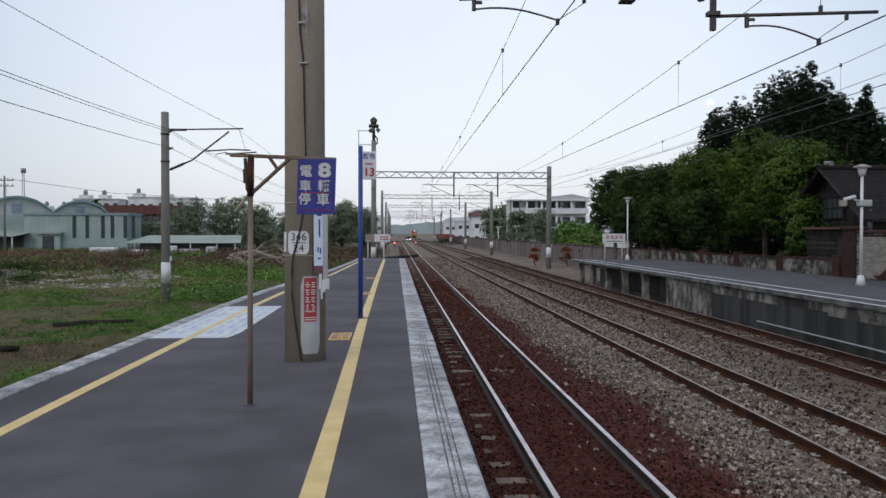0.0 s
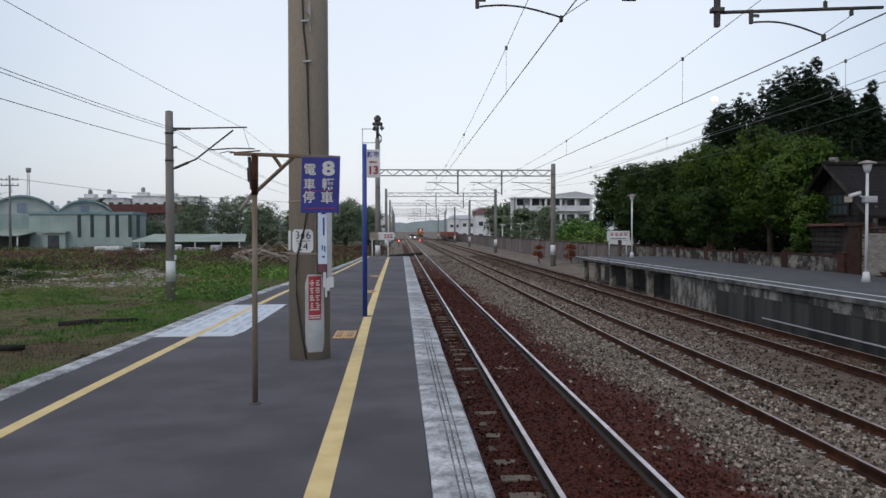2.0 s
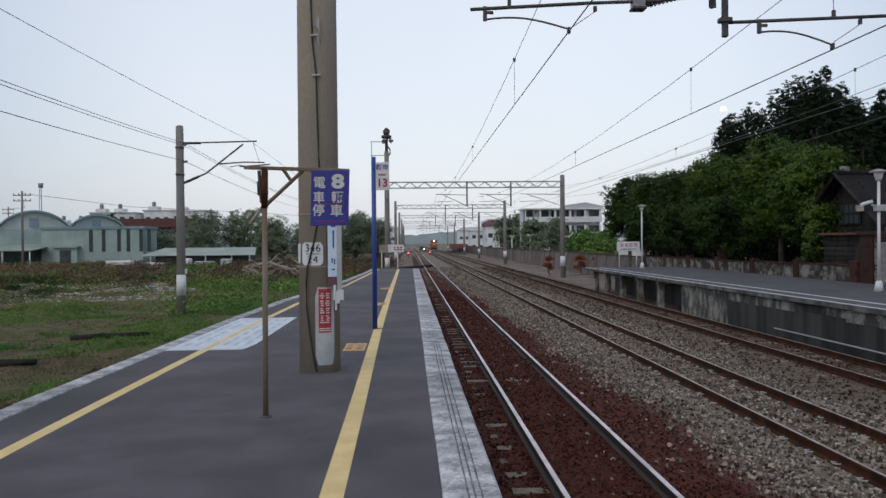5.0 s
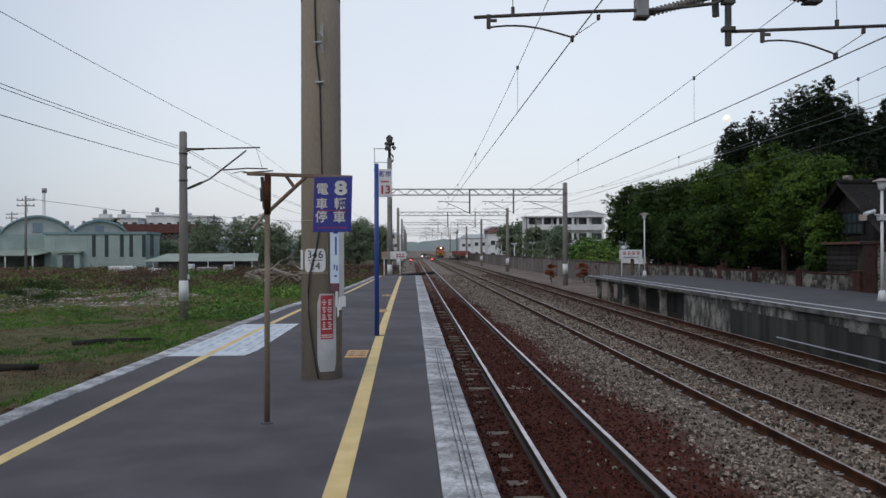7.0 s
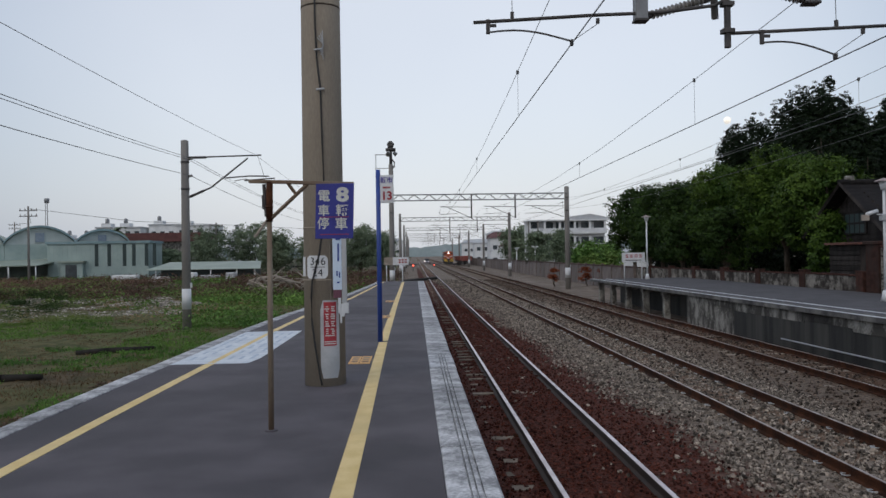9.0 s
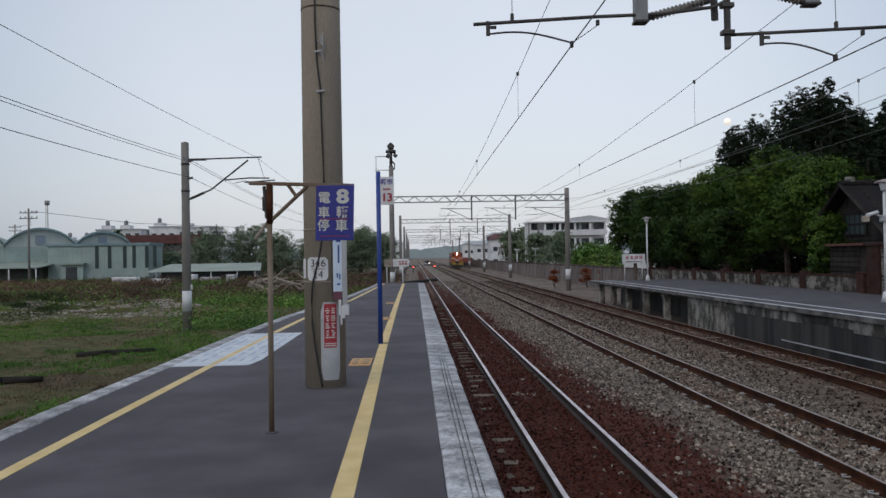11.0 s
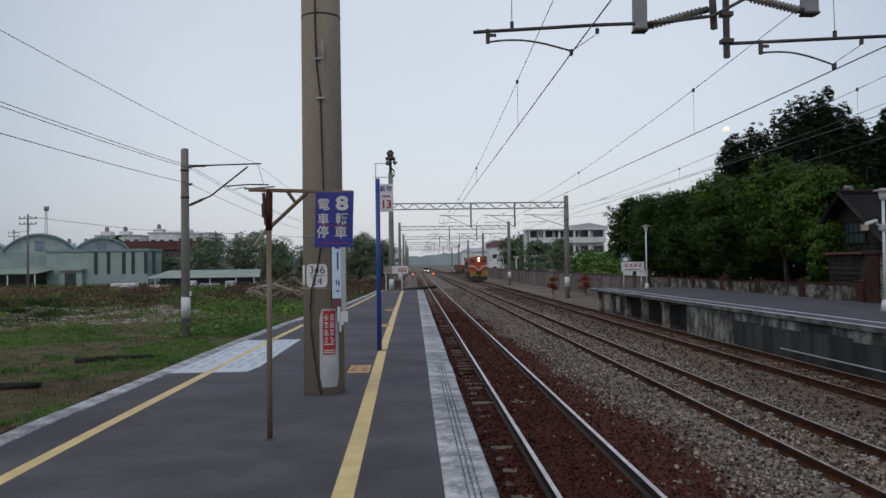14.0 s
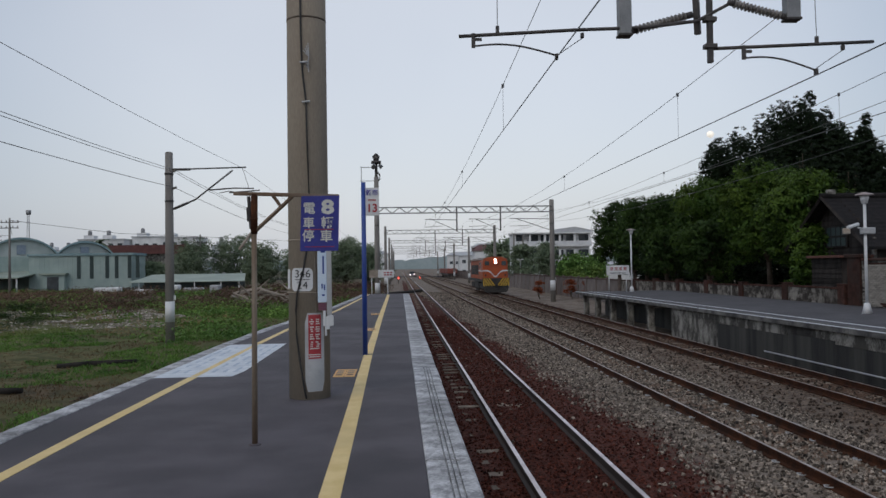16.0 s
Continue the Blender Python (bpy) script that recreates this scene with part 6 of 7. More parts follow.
    # lean-to with horizontal boards by the wall
    bm = bmesh.new()
    box(bm, -1.2, 0.0, -2.6, -0.3, LAND, 1.75)
    lean = thing("lean_to", "dark board lean-to against the timber house", "shed", (19.0, 33.2, 0))
    part("body", bm, M["wood_dark"], lean)
    for k in range(9):
        bm = bmesh.new()
        box(bm, -1.24, -1.205, -2.6, -0.3, -0.15 + k * 0.21, 0.02 + k * 0.21, 0.006)
        part("board", bm, M["wood_dark"], lean)
    bm = bmesh.new()
    box(bm, -1.4, 0.0, -2.8, -0.15, 1.752, 1.85, 0.01)
    part("roof", bm, mat("rusted_red_sheet", (0.08, 0.03, 0.022), (0.13, 0.05, 0.035), 3), lean)


def build_lamps():
    for i, (x, y) in enumerate(((14.16, 23.06), (13.5, 45.0))):
        root = thing("platform_lamp", "white platform lamp post with a dish head", "lamp post", (x, y, 0), group="platform lamps")
        bm = bmesh.new()
        tube(bm, (0, 0, 0), (0, 0, 0.32), 0.15, 0.08, 12)
        part("base", bm, M["white"], root)
        bm = bmesh.new()
        tube(bm, (0, 0, 0.32), (0, 0, 3.35), 0.045, 0.042, 14)
        part("post", bm, M["white"], root)
        bm = bmesh.new()
        tube(bm, (0, 0, 3.35), (0, 0, 3.60), 0.085, 0.14, 14)
        part("lantern", bm, M["plaster"], root)
        bm = bmesh.new()
        tube(bm, (0, 0, 3.60), (0, 0, 3.64), 0.27, 0.24, 18)
        tube(bm, (0, 0, 3.64), (0, 0, 3.70), 0.24, 0.05, 18)
        part("dish", bm, mat("pinkish_grey_dish", (0.32, 0.27, 0.27), (0.42, 0.36, 0.36), 3), root)
        if i == 0:
            bm = bmesh.new()
            box(bm, -0.12, 0.28, -0.1, 0.1, 2.42, 2.62, 0.02)
            part("bracket_box", bm, M["grey_paint"], root)
            cam_ob = thing("security_camera", "white security camera on an arm of the lamp post", "security camera", (x, y, 0))
            bm = bmesh.new()
            tube(bm, (-0.1, -0.05, 2.58), (-0.26, -0.05, 2.62), 0.025, n=8)
            part("arm", bm, M["grey_paint"], cam_ob)
            bm = bmesh.new()
            tube(bm, (-0.22, 0, 2.72), (-0.60, -0.1, 2.62), 0.055, 0.055, 12)
            part("housing", bm, M["white"], cam_ob)
            bm = bmesh.new()
            box(bm, -0.74, -0.52, -0.12, -0.02, 2.42, 2.60, 0.02)
            part("lens_hood", bm, M["timber"], cam_ob)
    for y in (111, 131, 150, 174):
        root = thing("street_lamp", "short white lamp post with a flared head behind the fence", "lamp post", (17.2, y, 0), group="white street lamps")
        bm = bmesh.new()
        tube(bm, (0, 0, LAND), (0, 0, 2.2), 0.10, 0.08, 10)
        part("post", bm, M["white"], root)
        bm = bmesh.new()
        tube(bm, (0, 0, 2.1), (0, 0, 2.5), 0.10, 0.30, 12)
        tube(bm, (0, 0, 2.5), (0, 0, 2.62), 0.52, 0.48, 12)
        part("head", bm, M["white"], root)
    board = thing("notice_board", "white notice board with red lettering on two legs", "sign", (0, 46.2, 0))
    bm = bmesh.new()
    box(bm, 12.35, 13.72, -0.03, 0.03, 1.0, 1.55, 0.01)
    b = part("board", bm, M["white"], board)
    for k in range(4):
        for j in range(3):
            bm = bmesh.new()
            box(bm, 12.56 + k * 0.27, 12.74 + k * 0.27, -0.036, -0.028, 1.26 + j * 0.07, 1.30 + j * 0.07)
            part("writing_bar", bm, M["red"], b)
    bm = bmesh.new()
    box(bm, 12.55, 13.5, -0.036, -0.028, 1.08, 1.12)
    part("writing_bar", bm, M["letter_black"], b)
    for x in (12.5, 13.55):
        bm = bmesh.new()
        tube(bm, (x, 0.05, -0.02), (x, 0.05, 1.5), 0.035, n=8)
        part("leg", bm, M["white"], board)


def build_fence():
    """Concrete posts with dark boards along the tracks beyond the far platform."""
    root = thing("fence", "long brown fence of dark panels between concrete posts", "fence")
    bm = bmesh.new()
    box(bm, -0.1, 0.1, -0.1, 0.1, LAND - 0.2, 0.62, 0.01)
    post = made(bm, "post", mat("brown_fence_post", (0.12, 0.095, 0.085), (0.19, 0.155, 0.14), 3, 0.9, rnd=0.2))
    bm = bmesh.new()
    box(bm, -0.04, 0.04, 0.11, 3.2, LAND - 0.1, 0.40, 0.01)
    panel = made(bm, "panel", mat("faded_fence_panel", (0.145, 0.125, 0.118), (0.215, 0.19, 0.18), 1.2, 0.9, rnd=0.2))
    bm = bmesh.new()
    box(bm, -0.09, 0.09, 0.0, 3.3, 0.401, 0.52, 0.01)
    rail = made(bm, "top_rail", mat("dark_fence_rail", (0.07, 0.045, 0.042), (0.11, 0.075, 0.068), 2, 0.9, rnd=0.2))
    y = 57.5
    while y < 270:
        for shape, n in ((post, "post"), (panel, "panel"), (rail, "top_rail")):
            piece(n, shape, root, (16.3, y, 0))
        y += 3.3


# ---------- buildings ----------
def window_on(root, x, y, z, w, h, deep=0.06):
    bm = bmesh.new()
    box(bm, x, x + w, y - deep, y, z, z + h)
    fr = part("window", bm, M["plaster"], root)
    bm = bmesh.new()
    box(bm, x + 0.08, x + w - 0.08, y - deep - 0.03, y - deep - 0.002, z + 0.08, z + h - 0.08)
    part("pane", bm, M["glass"], fr)


def vault(bm, x0, x1, y0, y1, z, rise, over=0.0, thick=None):
    n = 16
    cx, half = (x0 + x1) / 2, (x1 - x0) / 2 + over
    r = (half * half + rise * rise) / (2 * rise)
    a0 = math.asin(half / r)
    arc = [(cx + math.sin(-a0 + 2 * a0 * i / n) * r, z + rise - r + math.cos(-a0 + 2 * a0 * i / n) * r) for i in range(n + 1)]
    if thick:
        prism(bm, arc + [(x, q + thick) for x, q in arc[::-1]], y0, y1)
    else:
        prism(bm, arc, y0, y1)


def build_sheds():
    Y = 121.0
    root = thing("factory_shed", "pale green sheet-metal factory shed with two barrel roofs", "factory", (-51.4, Y, 0), 24)
    fascia = mat("blue_grey_fascia", (0.16, 0.25, 0.27), (0.24, 0.33, 0.35), 1)
    front_y, Y = Y, 0.0
    for x0, x1, rise in ((-19.0, -9.5, 2.6), (-9.5, 0.0, 2.5), (0.0, 7.6, 2.0)):
        bm = bmesh.new()
        box(bm, x0 + 0.02, x1 - 0.02, Y + 0.2, Y + 42, LAND - 0.1, 4.1)
        wall = part("wall", bm, M["shed"], root)
        bm = bmesh.new()
        vault(bm, x0, x1, Y + 0.25, Y + 42, 4.1, rise)
        part("gable", bm, M["gable"], root, "pale rounded gable")
        bm = bmesh.new()
        vault(bm, x0, x1, Y - 0.42, Y - 0.3, 4.12, rise, 0.17, 0.30)
        part("roof_edge", bm, fascia, root, "blue-grey rim of the barrel roof")
        for k in range(1, int((x1 - x0) / 0.95)):
            bm = bmesh.new()
            xx = x0 + k * 0.95
            box(bm, xx, xx + 0.05, Y + 0.15, Y + 0.205, LAND, 4.1)
            part("rib", bm, M["shed"], root)
        bm = bmesh.new()
        vault(bm, x0, x1, Y - 0.3, Y + 42.2, 4.12, rise, 0.15, 0.22)
        part("roof", bm, M["shed_roof"], root)
        bm = bmesh.new()
        c = (x0 + x1) / 2
        box(bm, c - 0.7, c + 0.5, Y + 0.05, Y + 0.24, 4.4, 4.4 + rise * 0.55)
        part("louvre", bm, M["louvre"], root, "blue-grey louvred vent")
    Y = front_y
    front = thing("factory_annex", "pale green flat-roofed annex with dark upright slots", "factory", (0, 0, 0))
    bm = bmesh.new()
    box(bm, -52.9, -38.5, Y - 6, Y + 0.15, LAND - 0.1, 4.0)
    part("wall", bm, M["shed"], front)
    bm = bmesh.new()
    box(bm, -53.1, -38.3, Y - 6.2, Y + 0.18, 4.001, 4.35)
    part("roof", bm, fascia, front)
    px = (Y - 6) / 121.0
    for x in (-48.3, -46.4, -44.1, -42.7, -40.8, -39.6):
        bm = bmesh.new()
        box(bm, x * px - 0.55 + 0.3, x * px + 0.25, Y - 6.06, Y - 5.98, 0.7, 3.9)
        part("slot", bm, M["shed_dark"], front)
    for k in range(22):
        bm = bmesh.new()
        xx = -52.7 + k * 0.65
        box(bm, xx, xx + 0.05, Y - 6.03, Y - 5.99, LAND, 4.0)
        part("rib", bm, M["shed"], front)
    bm = bmesh.new()
    box(bm, -50.6, -47.6, Y - 6.8, Y - 6.02, LAND, 1.3)
    part("porch", bm, M["shed"], front)
    bm = bmesh.new()
    box(bm, -50.0, -48.4, Y - 6.84, Y - 6.78, LAND, 1.0)
    part("door", bm, M["glass"], front)
    bm = bmesh.new()
    box(bm, -51.0, -47.3, Y - 7.2, Y - 6.0, 1.32, 1.55)
    part("canopy", bm, M["shed_roof"], front)
    can = thing("open_canopy", "long pale canopy on posts before the factory", "canopy", (0, 0, 0))
    bm = bmesh.new()
    v = [bm.verts.new(p) for p in ((-70, 110, 0.9), (-52, 110, 0.9), (-52, 120.9, 1.9), (-70, 120.9, 1.9), (-70, 110, 1.05), (-52, 110, 1.05), (-52, 120.9, 2.05), (-70, 120.9, 2.05))]
    for q in ((0, 1, 2, 3), (4, 7, 6, 5), (0, 4, 5, 1), (1, 5, 6, 2), (2, 6, 7, 3), (3, 7, 4, 0)):
        bm.faces.new([v[i] for i in q])
    part("roof", bm, M["shed_roof"], can)
    for x in (-68, -64, -60, -56, -52.3):
        bm = bmesh.new()
        tube(bm, (x, 110.2, LAND - 0.1), (x, 110.2, 0.92), 0.1, n=8)
        part("post", bm, M["plaster"], can)
    # the canopy's shade is put into this wall's near-black colour
    bm = bmesh.new()
    box(bm, -69, -53.2, 120.6, 121.1, LAND, 1.7)
    part("shade_coloured_wall", bm, M["shed_dark"], can)
    low = thing("low_shed", "long low shed with a pale sheet roof", "shed", (0, 0, 0))
    bm = bmesh.new()
    box(bm, -34.5, -22.0, 108, 113, LAND - 0.1, 0.15)
    part("wall", bm, M["shed_dark"], low)
    bm = bmesh.new()
    v = [bm.verts.new(p) for p in ((-36.0, 106.5, 0.1), (-20.8, 106.5, 0.1), (-22.0, 113.5, 1.05), (-35.0, 113.5, 1.05), (-36.0, 106.5, 0.2), (-20.8, 106.5, 0.2), (-22.0, 113.5, 1.15), (-35.0, 113.5, 1.15))]
    for q in ((0, 1, 2, 3), (4, 7, 6, 5), (0, 4, 5, 1), (1, 5, 6, 2), (2, 6, 7, 3), (3, 7, 4, 0)):
        bm.faces.new([v[i] for i in q])
    part("roof", bm, M["shed_roof"], low)
    for x in (-34.8, -31, -27.5, -24, -21.6):
        bm = bmesh.new()
        tube(bm, (x, 106.8, LAND - 0.1), (x, 106.8, 0.12), 0.08, n=8)
        part("post", bm, M["plaster"], low)
    rng = random.Random(3)
    for x, w, h in ((-38, 3.2, 1.0), (-33.5, 2.2, 0.7), (-29.6, 1.6, 1.2), (-27, 2.4, 0.8), (-24.2, 1.2, 1.1)):
        heap = thing("stacked_goods", "pale sheeted stack of goods before the low shed", "stack", (x, 104.5, LAND), group="sheeted stacks")
        bm = bmesh.new()
        box(bm, -w / 2, w / 2, -0.8, 0.8, -0.1, h, 0.12)
        part("cover", bm, M["plaster"] if rng.random() < 0.6 else M["grey_paint"], heap)
    # white blocks with roof tanks far behind, and a maroon roof before them
    for x0, x1, y, top in ((-86, -74, 215, 10.2), (-73.5, -64, 220, 11.0), (-63.5, -54, 212, 10.4), (-53, -47, 225, 8.5), (-112, -90, 240, 8.0)):
        b = thing("apartment_block", "distant white apartment block with roof tanks", "building", (0, 0, 0), group="distant white blocks")
        bm = bmesh.new()
        box(bm, x0, x1, y, y + 12, LAND - 0.1, top)
        part("wall", bm, M["plaster"], b)
        bm = bmesh.new()
        box(bm, x0 - 0.2, x1 + 0.2, y - 0.2, y + 12.2, top + 0.001, top + 0.35)
        part("roof", bm, M["grey_paint"], b)
        n = int((x1 - x0) / 2.4)
        for k in range(n):
            for z in (2.5, 5.3, 8.1):
                if z + 1.4 < top:
                    window_on(b, x0 + 0.7 + k * 2.4, y, z, 1.4, 1.3)
        for k in range(int((x1 - x0) / 5)):
            bm = bmesh.new()
            cx = x0 + 2 + k * 5
            box(bm, cx - 1.3, cx + 1.3, y + 2, y + 5, top + 0.351, top + 1.4)
            part("roof_room", bm, M["plaster"], b)
            bm = bmesh.new()
            tube(bm, (cx, y + 3, top + 1.4), (cx, y + 3, top + 2.5), 0.55, 0.55, 12)
            tube(bm, (cx, y + 3, top + 2.5), (cx, y + 3, top + 2.75), 0.55, 0.2, 12)
            part("water_tank", bm, M["grey_steel"], b)
    m = thing("tiled_hall", "long hall with a maroon roof behind the factory", "building", (0, 0, 0))
    bm = bmesh.new()
    box(bm, -70, -46.5, 172, 184, LAND - 0.1, 5.4)
    part("wall", bm, M["stained"], m)
    bm = bmesh.new()
    box(bm, -71, -45.8, 171, 185, 5.401, 7.3)
    part("roof", bm, M["maroon"], m)
    # line poles across the field
    for x, y, h in ((-48.3, 100, 8.5), (-32, 128, 7.4), (-75, 150, 9)):
        p = thing("utility_pole", "slim utility pole with cross-arms", "utility pole", (x, y, 0), group="utility poles")
        bm = bmesh.new()
        tube(bm, (0, 0, LAND - 0.2), (0, 0, h), 0.17, 0.11, 10)
        part("shaft", bm, M["pole_far"], p)
        for z in (h - 0.6, h - 1.3):
            bm = bmesh.new()
            box(bm, -1.1, 1.1, -0.05, 0.05, z, z + 0.1)
            part("cross_arm", bm, M["dark_steel"], p)
            for k in (-1, -0.4, 0.4, 1):
                bm = bmesh.new()
                tube(bm, (k, 0, z + 0.1), (k, 0, z + 0.32), 0.06, n=6)
                part("insulator", bm, M["porcelain"], p)
    wire("service_wire", "thin service wire across the field", [(-75, 150, 8.6), (-60, 125, 7.6), (-48.3, 100, 8.2), (-40, 114, 7.1), (-32, 128, 7.1), (-15, 150, 6.6)], 0.03, "service wires")
    mast = thing("radio_mast", "slim lattice radio mast far off", "mast", (-115, 250, 0))
    for dx, dy in ((-0.5, -0.4), (0.5, -0.4), (0, 0.5)):
        bm = bmesh.new()
        tube(bm, (dx, dy, LAND - 0.2), (dx * 0.5, dy * 0.5, 20.5), 0.10, n=5)
        part("leg", bm, M["grey_steel"], mast)
    bm = bmesh.new()
    tube(bm, (0, 0, 19.8), (0, 0, 21.2), 0.7, 0.8, 10)
    part("antenna_head", bm, M["grey_steel"], mast)


def build_right_town():
    """The white block and smaller houses beyond the fence."""
    b = thing("school_block", "white three-storey block with open corridors", "building", (0, 0, 0))
    x0, x1, y = 20.4, 34.4, 140.0
    bm = bmesh.new()
    box(bm, x0, x1, y, y + 4, LAND - 0.1, 7.3)
    part("wall", bm, M["plaster"], b)
    for z in (-0.3, 2.5, 5.25):
        bm = bmesh.new()
        box(bm, x0 - 0.2, x1, y - 1.6, y - 1.4, z, z + 0.75)
        part("parapet", bm, M["white"], b)
        bm = bmesh.new()
        box(bm, x0 - 0.2, x1, y - 1.6, y + 0.02, z - 0.25, z - 0.001)
        part("corridor_floor", bm, M["plaster"], b)
        for k in range(6):
            bm = bmesh.new()
            xx = x0 + 0.5 + k * 2.3
            box(bm, xx, xx + (1.8 if k % 2 else 1.5), y - 0.05, y + 0.01, z + 0.3, z + 1.95)
            part("opening", bm, M["glass"], b)
        for k in range(6):
            bm = bmesh.new()
            xx = x0 + k * 2.7
            box(bm, xx, xx + 0.35, y - 1.55, y - 1.25, z + 0.751, z + 2.04)
            part("column", bm, M["plaster"], b)
    bm = bmesh.new()
    box(bm, x0 - 0.3, x1 + 0.3, y - 1.9, y + 4.2, 7.301, 7.52)
    part("roof", bm, M["plaster"], b)
    bm = bmesh.new()
    prism(bm, [(28.0, 7.521), (34.6, 7.521), (34.6, 7.9), (31.5, 8.55), (28.0, 8.1)], y - 1.2, y + 4)
    part("roof_room", bm, M["grey_paint"], b, "grey sheet-metal roof addition")
    for xx in (x0 - 0.15, x0 + 1.5):
        bm = bmesh.new()
        box(bm, xx, xx + 0.22, y - 1.75, y - 1.605, LAND, 7.3)
        part("frame_post", bm, M["pole_far"], b)
    rng = random.Random(21)
    for x, y, w, h, m in ((25.5, 100, 7, 0.9, "plaster"), (33, 104, 8, 1.6, "plaster"), (18.5, 190, 8, 5.5, "plaster"), (27.5, 200, 9, 6.5, "grey_paint"), (18.2, 235, 8, 5.0, "plaster"), (19, 165, 4, 3.2, "plaster"),
                          (24, 250, 10, 7.5, "maroon"), (18, 290, 9, 6, "plaster"), (-14, 300, 10, 7, "plaster"), (-26, 320, 10, 9, "grey_paint"), (30, 320, 14, 10, "plaster")):
        h0 = thing("town_house", "plain pale town house beyond the fence", "house", (x, y, 0), group="town houses")
        bm = bmesh.new()
        box(bm, 0, w, 0, 8, LAND - 0.1, h)
        part("wall", bm, M[m], h0)
        bm = bmesh.new()
        v = [bm.verts.new(p) for p in ((-0.4, -0.4, h), (w + 0.4, -0.4, h), (w + 0.4, 8.4, h), (-0.4, 8.4, h), (w * 0.2, 4, h + 1.3), (w * 0.8, 4, h + 1.3))]
        for q in ((0, 1, 5, 4), (2, 3, 4, 5), (0, 4, 3), (1, 2, 5), (3, 2, 1, 0)):
            bm.faces.new([v[i] for i in q])
        part("roof", bm, M["grey_paint"] if rng.random() < 0.6 else M["maroon"], h0)
        for k in range(int(w / 2.2)):
            for j in range(int((h + 1.4) / 3)):
                window_on(h0, 0.6 + k * 2.2, 0, LAND + 1.0 + j * 3.0, 1.2, 1.2)
    # rust-red goods wagons on a siding beyond the fence
    for k in range(3):
        w = thing("goods_wagon", "rust-red goods wagon standing beyond the fence", "wagon", (13.2, 196 + k * 13, RAIL), group="parked wagons")
        bm = bmesh.new()
        box(bm, -1.25, 1.25, 0, 11.5, 1.0, 2.2, 0.05)
        part("body", bm, M["wagon"], w)
        bm = bmesh.new()
        box(bm, -1.1, 1.1, 0.2, 11.3, 0.55, 0.998)
        part("underframe", bm, M["loco_dark"], w)
        for yy in (1.6, 3.4, 8.1, 9.9):
            for s in (-0.57, 0.57):
                bm = bmesh.new()
                tube(bm, (s - 0.06, yy, 0.42), (s + 0.06, yy, 0.42), 0.42, n=14)
                part("wheel", bm, M["loco_dark"], w)
        for j in range(5):
            bm = bmesh.new()
            box(bm, -1.29, -1.251, 0.8 + j * 2.4, 0.95 + j * 2.4, 1.0, 2.15)
            part("rib", bm, M["wagon"], w)


def build_backdrop():
    """The line of woods and roofs beyond the town, a thousand metres off, painted haze-pale."""
    bm = bmesh.new()
    low, high = [], []
    for i in range(901):
        a = radians(-62 + i * 0.138)
        r = 1500
        h = 4 + 9 * noise.noise(Vector((i * 0.03, 2.0, 0))) + 4 * noise.noise(Vector((i * 0.22, 5.0, 0))) + 2 * noise.noise(Vector((i * 0.8, 9.0, 0)))
        low.append(bm.verts.new((math.sin(a) * r, math.cos(a) * r, LAND - 3)))
        high.append(bm.verts.new((math.sin(a) * r, math.cos(a) * r, 17 + h)))
    for i in range(900):
        bm.faces.new((low[i], low[i + 1], high[i + 1], high[i]))
    # the air's haze is put into this base colour
    m = mat("haze_painted_distance", (0.30, 0.37, 0.38), (0.37, 0.44, 0.46), 0.02, 1.0, 0.0, 0.2)
    tagged(part("backdrop", bm, m), "line of distant woods with haze painted in as blue-grey", "distance", kind="structure")


build_backdrop()
build_trees()
build_grass()
build_field_clutter()
build_brick_wall()
build_house()
build_lamps()
build_fence()
build_sheds()
build_right_town()



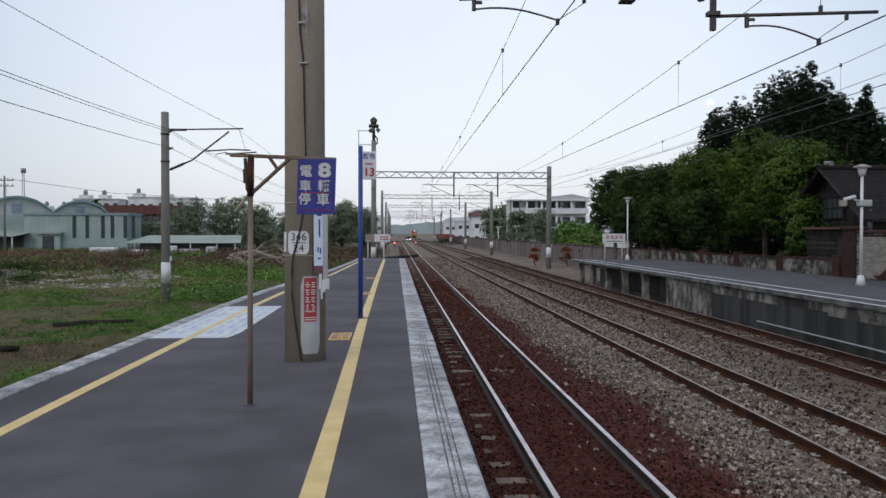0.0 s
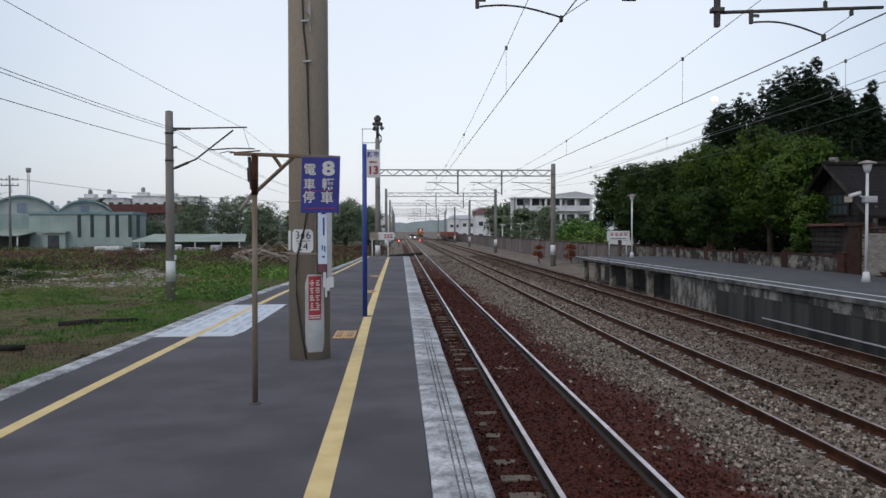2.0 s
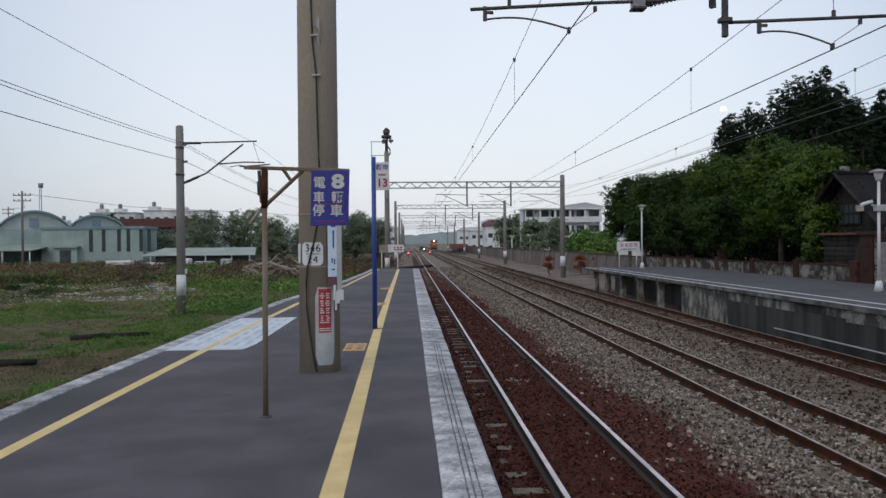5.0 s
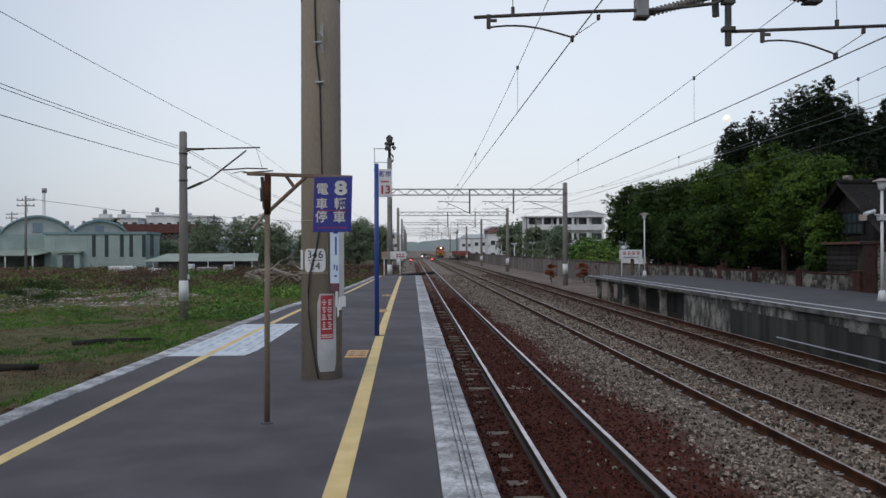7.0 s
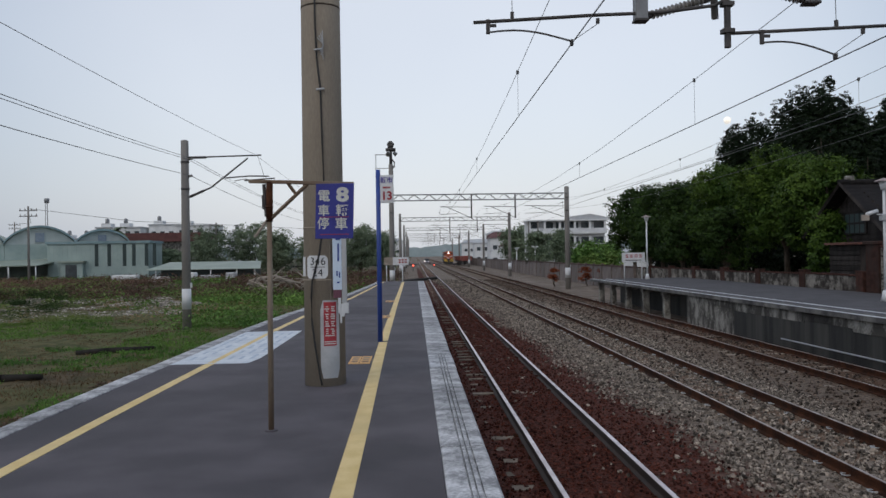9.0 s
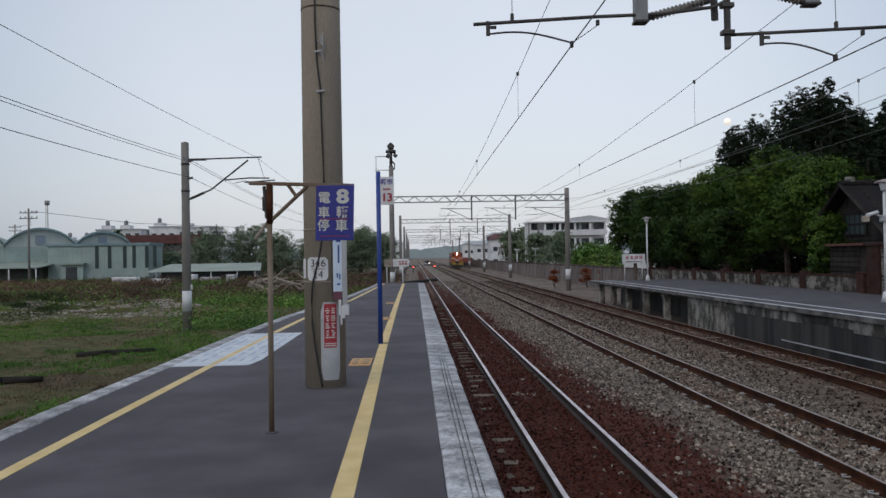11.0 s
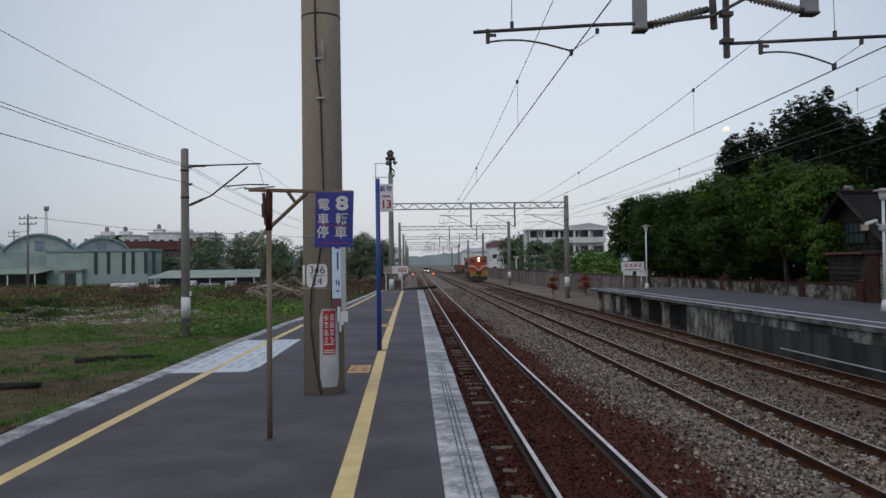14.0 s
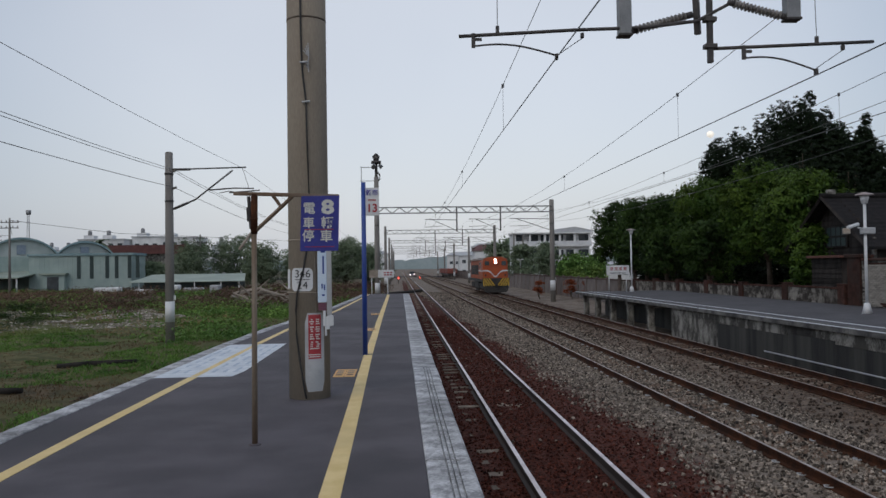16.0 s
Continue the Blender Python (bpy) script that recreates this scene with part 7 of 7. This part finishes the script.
# ---------- the oncoming locomotive ----------
def build_train():
    """A hood diesel locomotive; its front is at y = 0 and it faces the camera. z = 0 is the rail top."""
    root = thing("locomotive", "orange diesel locomotive with white chevron and striped front", "locomotive")
    W2 = 1.20
    bm = bmesh.new()
    outline = [(-W2, 1.35), (W2, 1.35), (W2, 3.05), (W2 - 0.12, 3.30), (W2 - 0.5, 3.45), (0, 3.52), (-W2 + 0.5, 3.45), (-W2 + 0.12, 3.30), (-W2, 3.05)]
    prism(bm, outline, 0.12, 4.2)
    bmesh.ops.bevel(bm, geom=[e for e in bm.edges if abs(e.verts[0].co.y - 0.12) < 1e-4 and abs(e.verts[1].co.y - 0.12) < 1e-4], offset=0.10, segments=2, affect="EDGES")
    body = part("nose_body", bm, M["loco"], root)
    bm = bmesh.new()
    prism(bm, [(x * 1.02, z + 0.03 if z > 3.2 else 3.2) for x, z in outline if z > 3.0], 0.3, 14.0)
    part("roof", bm, mat("dull_grey_brown_roof", (0.13, 0.10, 0.085), (0.20, 0.16, 0.135), 2), root, "grey-brown weathered roof")
    bm = bmesh.new()
    box(bm, -1.10, 1.10, 4.2, 13.8, 1.35, 3.19, 0.06)
    hood = part("engine_hood", bm, M["loco"], root)
    for k in range(7):
        bm = bmesh.new()
        box(bm, -1.13, -1.105, 4.8 + k * 1.2, 5.7 + k * 1.2, 1.75, 2.75)
        part("grille", bm, M["loco_dark"], hood)
    for yy in (1.4, 2.6):
        bm = bmesh.new()
        box(bm, -1.215, -1.198, yy, yy + 0.7, 2.35, 3.0, 0.01)
        part("side_window", bm, M["glass"], body)
    # frame, pilot and steps
    bm = bmesh.new()
    box(bm, -1.30, 1.30, -0.25, 14.1, 1.10, 1.345, 0.02)
    part("running_board", bm, M["loco_dark"], root)
    bm = bmesh.new()
    prism(bm, [(-1.18, 0.45), (-0.98, 0.12), (0.98, 0.12), (1.18, 0.45), (1.20, 1.10), (-1.20, 1.10)], -0.32, -0.05)
    pilot = part("pilot", bm, M["loco_dark"], root)
    bm = bmesh.new()
    prism(bm, [(-1.22, 0.72), (1.22, 0.72), (1.30, 1.48), (-1.30, 1.48)], -0.36, -0.325)
    face = part("buffer_beam", bm, M["loco_dark"], root, "black and yellow striped end plate")
    for s in (-1, 1):
        for k in range(5):
            bm = bmesh.new()
            xa = s * (0.10 + k * 0.25)
            lo, hi = xa, xa + s * 0.50
            lim = 1.27
            p = [(lo, 0.74), (lo + s * 0.125, 0.74), (hi + s * 0.125, 1.46), (hi, 1.46)]
            p = [(max(-lim, min(lim, a)), b) for a, b in p]
            prism(bm, p, -0.372, -0.355)
            part("yellow_stripe", bm, M["stripe"], face)
    # white chevron across the nose
    for s in (-1, 1):
        pts = [(0.0, 1.60), (0.18, 1.72), (0.42, 2.02), (0.70, 2.17), (1.19, 2.19)]
        for (a, za), (b, zb) in zip(pts, pts[1:]):
            bm = bmesh.new()
            prism(bm, [(s * a, za - 0.07), (s * b, zb - 0.07), (s * b, zb + 0.05), (s * a, za + 0.07)], 0.085, 0.115)
            part("chevron", bm, M["white"], body, "white winged stripe")
    bm = bmesh.new()
    box(bm, -1.212, -1.197, 0.25, 4.2, 2.10, 2.24)
    part("side_stripe", bm, M["white"], body)
    # front windows, lamp box and twin headlights
    for x0, x1 in ((-1.02, -0.58), (0.58, 1.02)):
        bm = bmesh.new()
        box(bm, x0, x1, 0.075, 0.122, 2.68, 3.08, 0.015)
        part("front_window", bm, M["glass"], body)
    bm = bmesh.new()
    box(bm, -0.24, 0.24, -0.02, 0.3, 2.78, 3.36, 0.03)
    lamp = part("lamp_box", bm, M["loco"], body)
    for z in (3.20, 2.95):
        bm = bmesh.new()
        tube(bm, (0, -0.05, z), (0, 0.02, z), 0.105, 0.105, 16)
        part("headlight", bm, M["headlight"], lamp, "lit headlight")
    for x in (-0.95, 0.95):
        bm = bmesh.new()
        tube(bm, (x, 0.05, 1.75), (x, 0.12, 1.75), 0.09, n=12)
        part("marker_lamp", bm, M["letter_black"], body)
    for s in (-1, 1):
        bm = bmesh.new()
        chain(bm, [(s * 1.32, -0.2, 1.35), (s * 1.32, -0.2, 2.2), (s * 1.32, 0.1, 2.3)], 0.02, 6)
        part("handrail", bm, M["dark_steel"], root)
    bm = bmesh.new()
    box(bm, -0.14, 0.14, -0.7, -0.3, 0.68, 0.95, 0.03)
    part("coupler", bm, M["loco_dark"], root)
    bm = bmesh.new()
    box(bm, -1.15, 1.15, 5.0, 9.0, 0.35, 1.09, 0.1)
    part("fuel_tank", bm, M["loco_dark"], root)
    wheels = []
    for c in (2.4, 11.4):
        bm = bmesh.new()
        box(bm, -1.12, 1.12, c - 1.7, c + 1.7, 0.42, 0.95, 0.06)
        bogie = part("bogie", bm, M["loco_dark"], root)
        for d in (-1.25, 0, 1.25):
            bm = bmesh.new()
            for s in (-0.57, 0.57):
                tube(bm, (s - 0.065, 0, 0), (s + 0.065, 0, 0), 0.45, 0.45, 20)
            tube(bm, (-0.9, 0, 0), (0.9, 0, 0), 0.08, n=8)
            w = part("wheelset", bm, M["dark_steel"], bogie)
            w.location = (0, c + d, 0.455)
            wheels.append(w)
    return root, wheels


train, wheelsets = build_train()


# ---------- level crossing far along the line, foot crossing, moon ----------
def build_crossing():
    rng = random.Random(31)
    deck = thing("foot_crossing", "dark plank foot crossing laid aslant over the track", "crossing", (0.6, 82, RAIL))
    for k in range(12):
        bm = bmesh.new()
        box(bm, -2.1, 1.95, -0.12, 0.12, -0.12, 0.10, 0.01)
        for v in bm.verts:
            v.co.y += (v.co.x) * 2.6 + k * 0.27
        part("plank", bm, M["plank_dark"], deck)
    road = thing("road", "grey road across the tracks", "road", kind="structure")
    bm = bmesh.new()
    box(bm, -60, 14, 232, 240, LAND - 0.1, RAIL - 0.02)
    part("roadway", bm, M["asphalt"], road)
    for x, y, z in ((-0.25, 150, -0.37), (4.35, 172, -0.53)):
        s = thing("red_signal", "small trackside signal showing a red light", "signal", (x, y, 0), group="red signals")
        bm = bmesh.new()
        tube(bm, (0, 0, LAND), (0, 0, z + 0.35), 0.07, n=8)
        part("post", bm, M["dark_steel"], s)
        bm = bmesh.new()
        box(bm, -0.2, 0.2, -0.12, 0.1, z - 0.35, z + 0.35, 0.03)
        part("head", bm, M["letter_black"], s)
        bm = bmesh.new()
        tube(bm, (0, -0.17, z), (0, -0.10, z), 0.13, 0.13, 14)
        part("lens", bm, M["red_light"], s, "lit red lens")
    # a car coming over the level crossing, headlights towards the station
    car = thing("car", "dark blue car with lit headlights on the level crossing", "car", (3.7, 233.2, RAIL - 0.02))
    paint = mat("dark_blue_car_paint", (0.05, 0.06, 0.08), (0.08, 0.09, 0.12), 2, 0.4)
    bm = bmesh.new()
    box(bm, -0.85, 0.85, 0.0, 4.1, 0.28, 0.85, 0.08)
    part("body", bm, paint, car)
    bm = bmesh.new()
    box(bm, -0.72, 0.72, 1.0, 3.6, 0.852, 1.42, 0.16)
    part("cabin", bm, paint, car)
    bm = bmesh.new()
    box(bm, -0.62, 0.62, 0.96, 1.02, 0.92, 1.32, 0.01)
    part("windscreen", bm, M["glass"], car)
    for x in (-0.6, 0.6):
        bm = bmesh.new()
        tube(bm, (x, -0.04, 0.62), (x, 0.04, 0.62), 0.08, n=12)
        part("headlight", bm, M["headlight"], car, "lit headlight")
        for y in (0.8, 3.3):
            bm = bmesh.new()
            tube(bm, (x * 1.2, y, 0.3), (x * 1.42, y, 0.3), 0.3, n=14)
            part("wheel", bm, M["black"], car)
    moon = thing("moon", "pale full moon in the evening sky", "moon", (1184, 2900, 491))
    bm = bmesh.new()
    bmesh.ops.create_uvsphere(bm, u_segments=24, v_segments=16, radius=13)
    part("disc", bm, M["moon"], moon)
    return moon


build_crossing()



# ---------- motion ----------
def motions():
    rows = [(0, 388.0), (3.5, 318.5), (7, 249.0), (9, 209.0), (12.5, 138.0), (14.5, 101.0), (16, 74.3)]
    walk(train, [(t, pose(TRACKS[2], y, RAIL)) for t, y in rows])
    # the wheels roll forwards, sixty degrees from row to row
    travel = np.interp(np.arange(0, 16.01, 1 / 30), [t for t, _ in rows], [rows[0][1] - y for _, y in rows])
    for w in wheelsets:
        x, y, z = w.location
        walk(w, [(i / 30, pose(x, y, z, math.degrees(d / 0.455))) for i, d in enumerate(travel)])


# ---------- small repeated pieces ----------
build_kerbs(near_platform)
sleeper_shape = sleeper_mesh()
clip_rust, clip_pale = clip_mesh(M["rust"]), clip_mesh(M["grey_paint"])
build_track(TRACKS[0], "railway track with shiny rails in rusty ballast", M["dark_rail"], M["steel"], 0.029, sleeper_shape, clip_rust, 1)
build_track(TRACKS[1], "railway track with brown rusty rails", M["rust"], M["steel_dull"], 0.019, sleeper_shape, clip_pale, 2)
build_track(TRACKS[2], "railway track with dark rusty rails beside the far platform", M["rust"], M["steel_dull"], 0.014, sleeper_shape, clip_rust, 3)
build_stones()
motions()
